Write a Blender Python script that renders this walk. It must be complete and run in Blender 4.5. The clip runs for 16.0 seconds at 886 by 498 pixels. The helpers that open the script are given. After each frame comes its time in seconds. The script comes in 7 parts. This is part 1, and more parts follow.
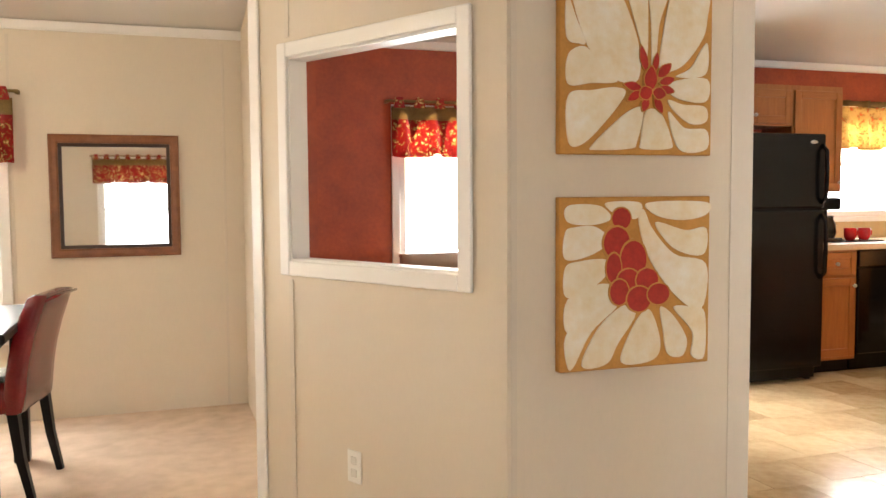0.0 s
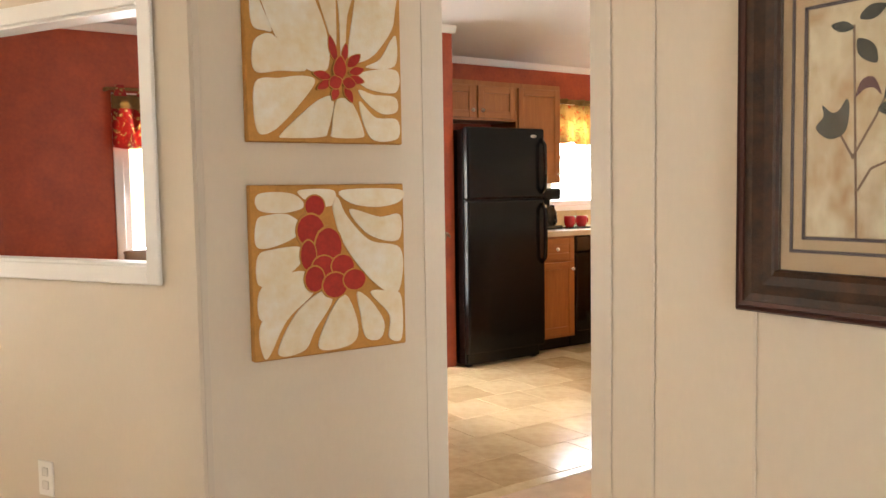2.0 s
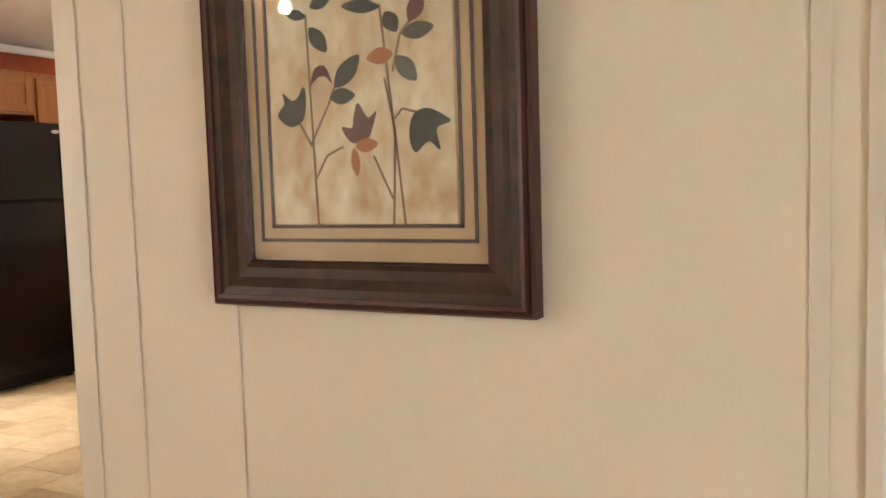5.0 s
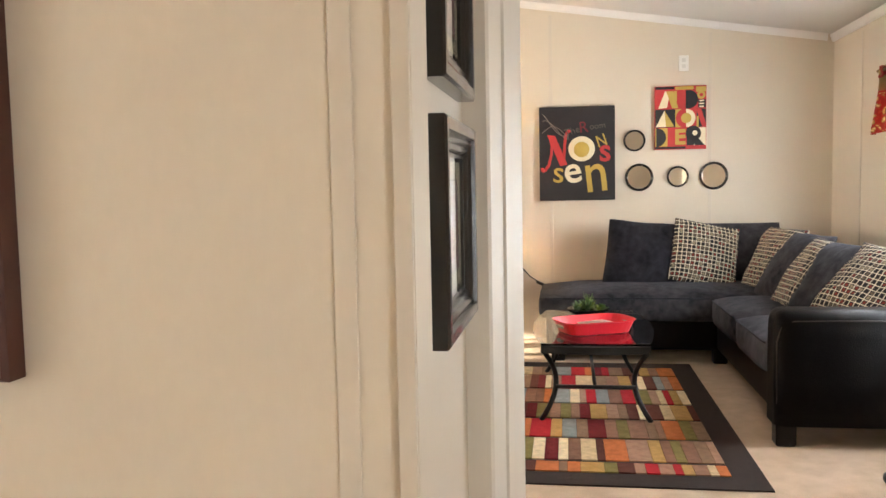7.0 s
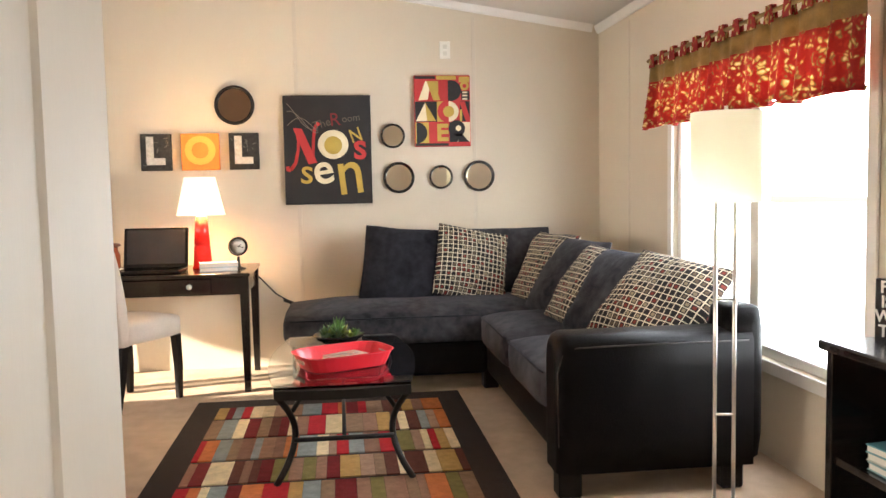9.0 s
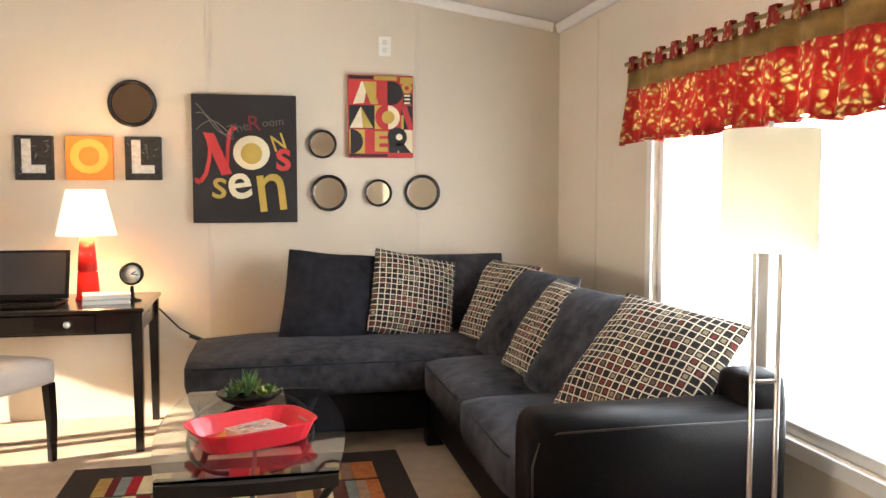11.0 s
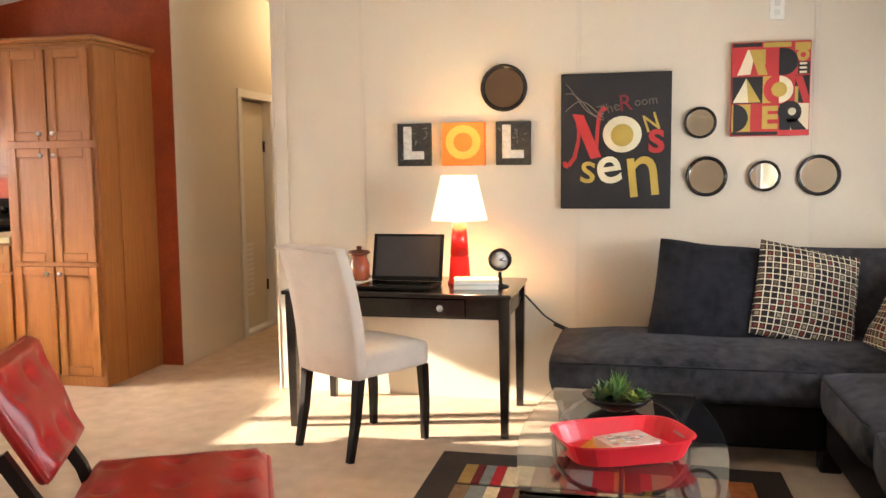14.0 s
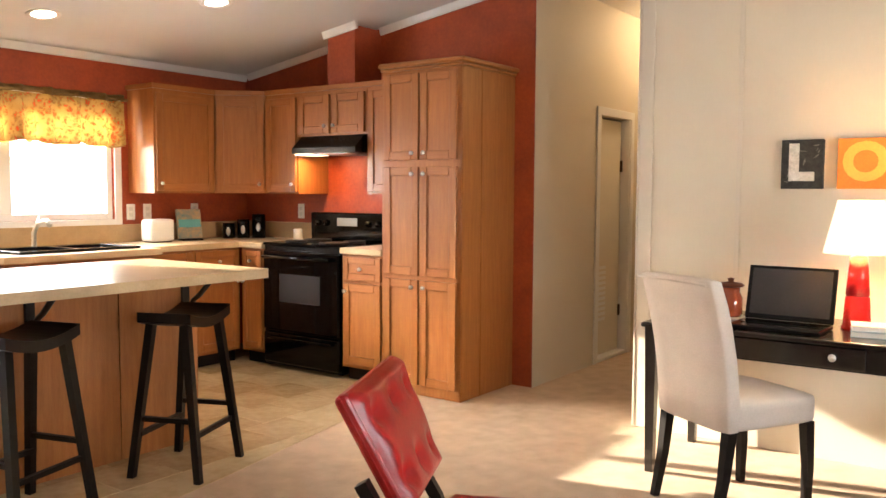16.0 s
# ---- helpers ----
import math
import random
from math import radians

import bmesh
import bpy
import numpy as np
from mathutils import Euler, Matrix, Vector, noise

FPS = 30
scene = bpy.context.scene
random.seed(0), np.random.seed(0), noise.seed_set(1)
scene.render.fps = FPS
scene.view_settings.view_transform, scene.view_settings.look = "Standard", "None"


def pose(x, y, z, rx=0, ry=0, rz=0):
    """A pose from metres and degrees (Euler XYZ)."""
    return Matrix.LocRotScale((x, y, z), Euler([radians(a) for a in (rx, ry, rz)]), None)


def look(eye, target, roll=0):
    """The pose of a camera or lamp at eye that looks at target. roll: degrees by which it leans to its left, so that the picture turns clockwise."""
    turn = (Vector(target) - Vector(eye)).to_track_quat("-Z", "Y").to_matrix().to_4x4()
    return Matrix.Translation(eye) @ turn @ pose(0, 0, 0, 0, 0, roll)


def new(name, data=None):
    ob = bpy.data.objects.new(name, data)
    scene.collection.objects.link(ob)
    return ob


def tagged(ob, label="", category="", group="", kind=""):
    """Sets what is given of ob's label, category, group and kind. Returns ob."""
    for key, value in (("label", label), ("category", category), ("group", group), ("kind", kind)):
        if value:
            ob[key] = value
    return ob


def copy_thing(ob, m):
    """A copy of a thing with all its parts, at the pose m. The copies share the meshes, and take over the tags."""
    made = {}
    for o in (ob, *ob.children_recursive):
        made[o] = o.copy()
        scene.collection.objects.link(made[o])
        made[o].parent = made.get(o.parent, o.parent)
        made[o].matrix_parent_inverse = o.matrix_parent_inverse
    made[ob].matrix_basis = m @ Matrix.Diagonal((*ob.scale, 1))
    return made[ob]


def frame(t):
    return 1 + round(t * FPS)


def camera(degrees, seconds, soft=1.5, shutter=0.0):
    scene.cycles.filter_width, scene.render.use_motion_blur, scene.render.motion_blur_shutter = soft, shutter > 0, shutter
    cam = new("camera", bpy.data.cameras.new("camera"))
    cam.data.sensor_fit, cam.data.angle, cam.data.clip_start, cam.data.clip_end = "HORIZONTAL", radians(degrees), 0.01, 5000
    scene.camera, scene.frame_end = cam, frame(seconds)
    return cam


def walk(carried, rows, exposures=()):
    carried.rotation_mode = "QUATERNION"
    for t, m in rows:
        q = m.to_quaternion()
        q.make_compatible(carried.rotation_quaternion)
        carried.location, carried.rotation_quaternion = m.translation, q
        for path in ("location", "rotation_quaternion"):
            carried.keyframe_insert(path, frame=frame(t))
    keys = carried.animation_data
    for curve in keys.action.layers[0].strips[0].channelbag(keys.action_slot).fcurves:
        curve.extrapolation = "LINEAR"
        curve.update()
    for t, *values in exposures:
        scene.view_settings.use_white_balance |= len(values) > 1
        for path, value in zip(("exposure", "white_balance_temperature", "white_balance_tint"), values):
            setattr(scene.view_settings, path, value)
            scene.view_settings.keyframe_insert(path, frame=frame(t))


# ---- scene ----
cam = camera(55.9, 16.0)
PATH = [
    (0, (-0.118, -0.036, 1.26), (0.52, 1.856, 1.134), -0.4),
    (0.5, (-0.076, -0.058, 1.248), (0.687, 1.786, 1.112), -0.8),
    (1, (-0.026, -0.082, 1.237), (0.868, 1.701, 1.093), -1.0),
    (1.5, (0.027, -0.109, 1.235), (1.034, 1.612, 1.089), -1.0),
    (2, (0.086, -0.147, 1.234), (1.205, 1.505, 1.092), -0.9),
    (2.5, (0.126, -0.169, 1.235), (1.371, 1.391, 1.104), -0.7),
    (3, (0.138, -0.17, 1.221), (1.519, 1.273, 1.112), -0.0),
    (3.2, (0.134, -0.176, 1.212), (1.565, 1.217, 1.112), -0.0),
    (5.3, (0.274, -0.22, 1.208), (2.108, 0.565, 1.061), -1.4),
    (5.5, (0.281, -0.233, 1.199), (2.148, 0.471, 1.068), -1.1),
    (6, (0.363, -0.287, 1.211), (2.278, 0.27, 1.061), -1.3),
    (6.5, (0.445, -0.363, 1.216), (2.388, 0.085, 1.062), -2.0),
    (7, (0.574, -0.388, 1.21), (2.546, -0.093, 1.058), -1.1),
    (7.5, (0.773, -0.398, 1.208), (2.762, -0.243, 1.058), -0.1),
    (8, (1.0, -0.422, 1.201), (2.995, -0.416, 1.061), -0.0),
    (8.5, (1.23, -0.496, 1.199), (3.221, -0.612, 1.052), -0.6),
    (9, (1.479, -0.527, 1.185), (3.458, -0.771, 1.033), -1.1),
    (11.3, (2.312, -0.603, 1.263), (4.266, -1.007, 1.122), -0.0),
    (11.5, (2.347, -0.59, 1.26), (4.31, -0.946, 1.112), 0.0),
    (12, (2.406, -0.605, 1.255), (4.387, -0.819, 1.081), 0.4),
    (12.5, (2.456, -0.562, 1.254), (4.444, -0.644, 1.05), 0.7),
    (13, (2.495, -0.526, 1.257), (4.483, -0.459, 1.046), 0.6),
    (13.5, (2.51, -0.54, 1.275), (4.484, -0.29, 1.071), -0.2),
    (14, (2.533, -0.54, 1.287), (4.475, -0.106, 1.1), -0.6),
    (14.5, (2.562, -0.545, 1.294), (4.447, 0.103, 1.123), -0.5),
    (15, (2.645, -0.518, 1.296), (4.45, 0.331, 1.148), -0.8),
    (15.5, (2.707, -0.408, 1.276), (4.432, 0.595, 1.137), -0.1),
    (16, (2.774, -0.329, 1.288), (4.393, 0.837, 1.152), 0.3),
]
walk(cam, [(t, look(eye, target, roll)) for t, eye, target, roll in PATH], [(0, 2.5), (3, 2.43), (8, 2.43), (10, 2.3), (16, 2.3)])

# ---- light ----
def world_sky():
    w = bpy.data.worlds.new("world")
    scene.world = w
    w.use_nodes = True
    nt = w.node_tree
    sky = nt.nodes.new("ShaderNodeTexSky")
    sky.sky_type = "NISHITA"
    sky.sun_disc = False
    sky.sun_elevation, sky.sun_rotation = radians(16.5), radians(343)
    nt.links.new(sky.outputs[0], nt.nodes["Background"].inputs[0])
    nt.nodes["Background"].inputs[1].default_value = 0.12


world_sky()


def lamp(name, kind, power, colour, m, **kw):
    d = bpy.data.lights.new(name, kind)
    d.energy, d.color = power, colour
    for k, v in kw.items():
        if k == "size":
            d.size = v
        elif k == "size_y":
            d.size_y = v
        elif k == "angle":
            d.angle = radians(v)
        elif k == "radius":
            d.shadow_soft_size = v
        elif k == "spot":
            d.spot_size, d.spot_blend = radians(v), 0.6
    if kind == "AREA":
        d.shape = "RECTANGLE"
    ob = new(name, d)
    ob.matrix_world = m
    return ob


SUN_WAY = Vector((0.25, -1.0, -0.305))
lamp("sun", "SUN", 5.0, (1.0, 0.9, 0.74), look((0, 20, 8), Vector((0, 20, 8)) + SUN_WAY), angle=0.6)


def window_light(name, x0, x1, z0, z1, y, inward, power):
    c = ((x0 + x1) / 2, y, (z0 + z1) / 2)
    lamp(name, "AREA", power, (0.92, 0.96, 1.0), look(c, (c[0], y + inward, c[2] - 0.15)), size=x1 - x0, size_y=z1 - z0)


window_light("daylight_living", 4.0, 5.95, 0.2, 1.85, -2.47, 1, 30)
window_light("daylight_entry", -0.9, 0.1, 0.42, 1.79, -2.46, 1, 8)
window_light("daylight_dining", -2.3, -0.97, 0.5, 1.79, 5.172, -1, 22)
window_light("daylight_nook", 1.32, 2.9, 0.3, 1.79, 5.172, -1, 22)
window_light("daylight_kitchen", 4.76, 6.3, 1.08, 1.88, 5.29, -1, 13)

# ---- materials ----
def mat(name, colour, rough=0.6, metal=0.0, vary=0.12, scale=8.0, fine=120.0, bump=0.0, bump_scale=200.0, coat=0.0, spec=0.5, second=None, stretch=(1, 1, 1), island=0.0, rand=0.0):
    """A surface with two scales of variation and fine relief."""
    m = bpy.data.materials.new(name)
    m.use_nodes = True
    nt = m.node_tree
    b = nt.nodes["Principled BSDF"]
    b.inputs["Roughness"].default_value = rough
    b.inputs["Metallic"].default_value = metal
    b.inputs["Coat Weight"].default_value = coat
    b.inputs["Specular IOR Level"].default_value = spec
    tc = nt.nodes.new("ShaderNodeTexCoord")
    mp = nt.nodes.new("ShaderNodeMapping")
    mp.inputs["Scale"].default_value = stretch
    nt.links.new(tc.outputs["Object"], mp.inputs[0])
    n1 = nt.nodes.new("ShaderNodeTexNoise")
    n1.inputs["Scale"].default_value = scale
    n1.inputs["Detail"].default_value = 4
    nt.links.new(mp.outputs[0], n1.inputs["Vector"])
    n2 = nt.nodes.new("ShaderNodeTexNoise")
    n2.inputs["Scale"].default_value = fine
    n2.inputs["Detail"].default_value = 3
    nt.links.new(mp.outputs[0], n2.inputs["Vector"])
    add = nt.nodes.new("ShaderNodeMath")
    add.operation = "MULTIPLY_ADD"
    add.inputs[1].default_value = 0.6
    nt.links.new(n1.outputs["Fac"], add.inputs[0])
    half = nt.nodes.new("ShaderNodeMath")
    half.operation = "MULTIPLY"
    half.inputs[1].default_value = 0.4
    nt.links.new(n2.outputs["Fac"], half.inputs[0])
    nt.links.new(half.outputs[0], add.inputs[2])
    fac = add.outputs[0]
    if island or rand:
        src = nt.nodes.new("ShaderNodeNewGeometry").outputs["Random Per Island"] if island else nt.nodes.new("ShaderNodeObjectInfo").outputs["Random"]
        mix = nt.nodes.new("ShaderNodeMath")
        mix.operation = "MULTIPLY_ADD"
        mix.inputs[1].default_value = island or rand
        nt.links.new(src, mix.inputs[0])
        nt.links.new(fac, mix.inputs[2])
        sub = nt.nodes.new("ShaderNodeMath")
        sub.operation = "SUBTRACT"
        sub.inputs[1].default_value = (island or rand) / 2
        nt.links.new(mix.outputs[0], sub.inputs[0])
        fac = sub.outputs[0]
    ramp = nt.nodes.new("ShaderNodeValToRGB")
    lo = second or [c * (1 - vary) for c in colour]
    hi = colour if second else [min(1, c * (1 + vary)) for c in colour]
    ramp.color_ramp.elements[0].position, ramp.color_ramp.elements[1].position = 0.3, 0.7
    ramp.color_ramp.elements[0].color, ramp.color_ramp.elements[1].color = (*lo, 1), (*hi, 1)
    nt.links.new(fac, ramp.inputs[0])
    nt.links.new(ramp.outputs[0], b.inputs["Base Color"])
    if bump:
        n3 = nt.nodes.new("ShaderNodeTexNoise")
        n3.inputs["Scale"].default_value = bump_scale
        n3.inputs["Detail"].default_value = 5
        nt.links.new(mp.outputs[0], n3.inputs["Vector"])
        bp = nt.nodes.new("ShaderNodeBump")
        bp.inputs["Strength"].default_value = bump
        bp.inputs["Distance"].default_value = 0.004
        nt.links.new(n3.outputs["Fac"], bp.inputs["Height"])
        nt.links.new(bp.outputs[0], b.inputs["Normal"])
    return m


def glow(name, colour, strength):
    m = bpy.data.materials.new(name)
    m.use_nodes = True
    b = m.node_tree.nodes["Principled BSDF"]
    b.inputs["Base Color"].default_value = (*colour, 1)
    b.inputs["Emission Color"].default_value = (*colour, 1)
    b.inputs["Emission Strength"].default_value = strength
    b.inputs["Roughness"].default_value = 0.7
    return m


def glass(name, tint=(1, 1, 1), rough=0.0):
    m = bpy.data.materials.new(name)
    m.use_nodes = True
    nt = m.node_tree
    b = nt.nodes["Principled BSDF"]
    b.inputs["Base Color"].default_value = (*tint, 1)
    b.inputs["Transmission Weight"].default_value = 1
    b.inputs["Roughness"].default_value = rough
    b.inputs["IOR"].default_value = 1.45
    return m


CREAM = mat("cream_wall", (0.66, 0.572, 0.448), 0.62, vary=0.025, scale=1.5, fine=90, bump=0.05, bump_scale=300, stretch=(1, 1, 0.4))
RED = mat("red_wall", (0.42, 0.07, 0.013), 0.55, scale=7, fine=45, bump=0.15, bump_scale=90, second=(0.26, 0.036, 0.008))
CEIL = mat("ceiling_paint", (0.68, 0.65, 0.6), 0.85, vary=0.02, scale=3, bump=0.35, bump_scale=120)
WHITE = mat("white_trim", (0.8, 0.77, 0.72), 0.4, vary=0.02, scale=5)
BATTEN = mat("cream_trim", (0.63, 0.55, 0.44), 0.5, vary=0.03, scale=4, stretch=(1, 1, 0.3))
CARPET = mat("beige_carpet", (0.72, 0.55, 0.4), 0.95, second=(0.52, 0.38, 0.265), scale=9, fine=210, bump=0.9, bump_scale=330, spec=0.1)
VINYL = mat("stone_vinyl", (0.72, 0.56, 0.34), 0.2, scale=4.5, fine=22, second=(0.47, 0.33, 0.17), rand=0.3, bump=0.06, bump_scale=40)
OAK = mat("oak", (0.43, 0.165, 0.042), 0.36, scale=6, fine=45, second=(0.3, 0.1, 0.024), stretch=(9, 9, 0.7), bump=0.05, bump_scale=60, coat=0.15)
OAK_H = mat("oak_across", (0.43, 0.165, 0.042), 0.36, scale=6, fine=45, second=(0.3, 0.1, 0.024), stretch=(0.7, 0.7, 9), bump=0.05, bump_scale=60, coat=0.15)
COUNTER = mat("tan_laminate", (0.66, 0.5, 0.31), 0.3, scale=9, fine=90, second=(0.52, 0.37, 0.21))
SPLASH = mat("tan_splash", (0.5, 0.34, 0.17), 0.35, scale=9, fine=90, second=(0.4, 0.26, 0.12))
BLACK = mat("black_lacquer", (0.012, 0.009, 0.008), 0.25, vary=0.3, scale=9, coat=0.25)
APPL = mat("black_appliance", (0.004, 0.004, 0.004), 0.22, vary=0.2, scale=20, bump=0.03, bump_scale=160, spec=0.25)
GLOSS = mat("black_gloss", (0.003, 0.003, 0.003), 0.07, vary=0.1, coat=0.1, spec=0.2)
ESPRESSO = mat("espresso_wood", (0.008, 0.005, 0.004), 0.36, vary=0.4, scale=12, stretch=(4, 4, 0.6), spec=0.2)
BLEATHER = mat("black_leather", (0.005, 0.004, 0.004), 0.4, vary=0.3, scale=6, fine=90, bump=0.25, bump_scale=160, spec=0.07)
SUEDE_DARK = mat("dark_suede", (0.024, 0.023, 0.03), 0.9, scale=6, fine=24, second=(0.004, 0.004, 0.006), bump=0.35, bump_scale=160, spec=0.2)
SUEDE = mat("charcoal_suede", (0.062, 0.058, 0.064), 0.9, scale=5.0, fine=20, second=(0.007, 0.007, 0.01), bump=0.35, bump_scale=160, spec=0.2)
for cloth in (SUEDE, SUEDE_DARK):
    face = cloth.node_tree.nodes["Principled BSDF"]
    face.inputs["Sheen Weight"].default_value = 0.07
    face.inputs["Sheen Roughness"].default_value = 0.45
    face.inputs["Sheen Tint"].default_value = (0.6, 0.66, 0.8, 1)
RLEATHER = mat("red_leather", (0.31, 0.007, 0.007), 0.32, vary=0.25, scale=7, fine=90, bump=0.15, bump_scale=160, coat=0.08, spec=0.4)
LINEN = mat("beige_microfibre", (0.6, 0.51, 0.43), 0.9, vary=0.1, scale=6, fine=160, bump=0.3, bump_scale=200, spec=0.2)
CHROME = mat("brushed_nickel", (0.82, 0.8, 0.76), 0.34, metal=1.0, vary=0.05)
IRON = mat("black_iron", (0.012, 0.011, 0.01), 0.4, metal=0.3, vary=0.3)
REDPLASTIC = mat("red_plastic", (0.72, 0.02, 0.035), 0.3, vary=0.05)
REDGLAZE = mat("red_glaze", (0.45, 0.01, 0.01), 0.12, vary=0.15, coat=0.5)
WHITEPL = mat("white_plastic", (0.8, 0.77, 0.7), 0.4, vary=0.02)
SHADE = glow("lit_shade", (1.0, 0.73, 0.42), 0.33)
SHADE2 = mat("cream_shade", (0.9, 0.83, 0.64), 0.8, vary=0.04)


def see_through(m, colour, share):
    """Lets light through a thin cloth."""
    nt = m.node_tree
    tr = nt.nodes.new("ShaderNodeBsdfTranslucent")
    tr.inputs[0].default_value = (*colour, 1)
    mx = nt.nodes.new("ShaderNodeMixShader")
    mx.inputs[0].default_value = share
    nt.links.new(nt.nodes["Principled BSDF"].outputs[0], mx.inputs[1])
    nt.links.new(tr.outputs[0], mx.inputs[2])
    nt.links.new(mx.outputs[0], nt.nodes["Material Output"].inputs[0])


see_through(SHADE2, (0.97, 0.92, 0.76), 0.75)
CAN = glow("can_light", (1.0, 0.86, 0.66), 4)
MIRROR = mat("mirror_glass", (0.9, 0.9, 0.88), 0.02, metal=1.0, vary=0.0)
GLASS = glass("clear_glass", (0.93, 0.97, 0.95))
PANE = glass("window_pane")


# ---- mesh helpers ----
def box(bm, x0, y0, z0, x1, y1, z1, bevel=0.0, seg=1):
    r = bmesh.ops.create_cube(bm, size=1)
    vs = r["verts"]
    for v in vs:
        v.co = Vector(((x0 + x1) / 2 + v.co.x * (x1 - x0), (y0 + y1) / 2 + v.co.y * (y1 - y0), (z0 + z1) / 2 + v.co.z * (z1 - z0)))
    if bevel:
        es = list({e for v in vs for e in v.link_edges})
        bmesh.ops.bevel(bm, geom=es, offset=bevel, segments=seg, affect="EDGES", profile=0.5)
    return bm


def bx(*a, **k):
    return box(bmesh.new(), *a, **k)


def prism(bm, pts, z0, z1, m=None):
    """pts: a plan outline, anticlockwise; extruded from z0 to z1."""
    lo = [bm.verts.new((x, y, z0)) for x, y in pts]
    hi = [bm.verts.new((x, y, z1)) for x, y in pts]
    n = len(pts)
    fs = [bm.faces.new(lo[::-1]), bm.faces.new(hi)]
    fs += [bm.faces.new((lo[i], lo[(i + 1) % n], hi[(i + 1) % n], hi[i])) for i in range(n)]
    if m is not None:
        for v in lo + hi:
            v.co = m @ v.co
    return bm


def lathe(bm, prof, n=24, m=None, smooth=True):
    rings = []
    for r, z in prof:
        rings.append([bm.verts.new((r * math.cos(2 * math.pi * i / n), r * math.sin(2 * math.pi * i / n), z)) for i in range(n)])
    for a, b in zip(rings, rings[1:]):
        for i in range(n):
            f = bm.faces.new((a[i], a[(i + 1) % n], b[(i + 1) % n], b[i]))
            f.smooth = smooth
    if prof[0][0] > 1e-5:
        bm.faces.new(rings[0][::-1])
    if prof[-1][0] > 1e-5:
        bm.faces.new(rings[-1])
    if m is not None:
        for ring in rings:
            for v in ring:
                v.co = m @ v.co
    return bm


def tube(bm, pts, r, n=8, r1=None):
    """A round bar along pts, tapering to r1."""
    pts = [Vector(p) for p in pts]
    rings = []
    up = None
    for i, p in enumerate(pts):
        d = (pts[min(i + 1, len(pts) - 1)] - pts[max(i - 1, 0)]).normalized()
        if up is None:
            up = Vector((0, 0, 1)) if abs(d.z) < 0.9 else Vector((1, 0, 0))
        a = d.cross(up).normalized()
        up = a.cross(d).normalized()
        rr = r if r1 is None else r + (r1 - r) * i / (len(pts) - 1)
        rings.append([bm.verts.new(p + (a * math.cos(t) + up * math.sin(t)) * rr) for t in [2 * math.pi * k / n + math.pi / n for k in range(n)]])
    for a, b in zip(rings, rings[1:]):
        for i in range(n):
            f = bm.faces.new((a[i], b[i], b[(i + 1) % n], a[(i + 1) % n]))
            f.smooth = n > 4
    bm.faces.new(rings[0])
    bm.faces.new(rings[-1][::-1])
    return bm


def cushion(bm, w, h, d, n=18, puff=0.75, pinch=0.04, m=None, wave=0.0, seed=0):
    """A soft pillow: w along x, h along z, d thick along y, centred."""
    def pt(i, j, s):
        a, b = i / n * 2 - 1, j / n * 2 - 1
        # denser towards the seams, corners rounded
        u, v = math.sin(a * math.pi / 2), math.sin(b * math.pi / 2)
        e = (1 - abs(u) ** 2.6) * (1 - abs(v) ** 2.6)
        t = 0.05 + 0.95 * max(0, e) ** (puff * 0.72)
        r = 1 - 0.02 * (abs(u) * abs(v)) ** 6
        w2 = wave * (noise.noise((u * 1.7 + seed, v * 1.7, s * 3.1)) + 0.5 * noise.noise((u * 4.3, v * 4.3 + seed, s * 2.0)) * e)
        sag = 0.06 * (1 - v) / 2
        return Vector((u * w / 2 * r * (1 - pinch * (1 - v * v)) * (1 + sag * 0.5), s * d / 2 * t * (0.86 + 2.4 * sag) + w2, v * h / 2 * r * (1 - pinch * (1 - u * u))))
    grid = {}
    for s in (1, -1):
        for i in range(n + 1):
            for j in range(n + 1):
                p = pt(i, j, s)
                if s == -1 and (i in (0, n) or j in (0, n)):
                    grid[s, i, j] = grid[1, i, j]
                    continue
                grid[s, i, j] = bm.verts.new(m @ p if m is not None else p)
    for s in (1, -1):
        for i in range(n):
            for j in range(n):
                q = [grid[s, i, j], grid[s, i + 1, j], grid[s, i + 1, j + 1], grid[s, i, j + 1]]
                f = bm.faces.new(q[::-1] if s == 1 else q)
                f.smooth = True
    return bm


def soft_block(bm, x0, y0, z0, x1, y1, z1, r=0.05, crown=0.0, seg=4):
    """An upholstered block with rounded edges and a slightly crowned top."""
    box(bm, x0, y0, z0, x1, y1, z1)
    bmesh.ops.subdivide_edges(bm, edges=bm.edges[:], cuts=5, use_grid_fill=True)
    cx, cy = (x0 + x1) / 2, (y0 + y1) / 2
    for v in bm.verts:
        p = v.co
        q = Vector((min(max(p.x, x0 + r), x1 - r), min(max(p.y, y0 + r), y1 - r), min(max(p.z, z0 + r), z1 - r)))
        dlt = p - q
        if dlt.length > 1e-6:
            p = q + dlt.normalized() * min(r, dlt.length)
        if p.z > (z0 + z1) / 2:
            u, w = (p.x - cx) / (x1 - x0) * 2, (p.y - cy) / (y1 - y0) * 2
            p.z += crown * (1 - u * u) * (1 - w * w)
        v.co = p
    for f in bm.faces:
        f.smooth = True
    return bm


def mesh_of(name, bm, material):
    bmesh.ops.recalc_face_normals(bm, faces=bm.faces[:])
    me = bpy.data.meshes.new(name)
    bm.to_mesh(me)
    bm.free()
    for mm in (material if isinstance(material, (list, tuple)) else [material]):
        me.materials.append(mm)
    return me


def thing(name, label, category, m=None, group=""):
    ob = new(name)
    ob.empty_display_size = 0.1
    if m is not None:
        ob.matrix_world = m
    return tagged(ob, label, category, group)


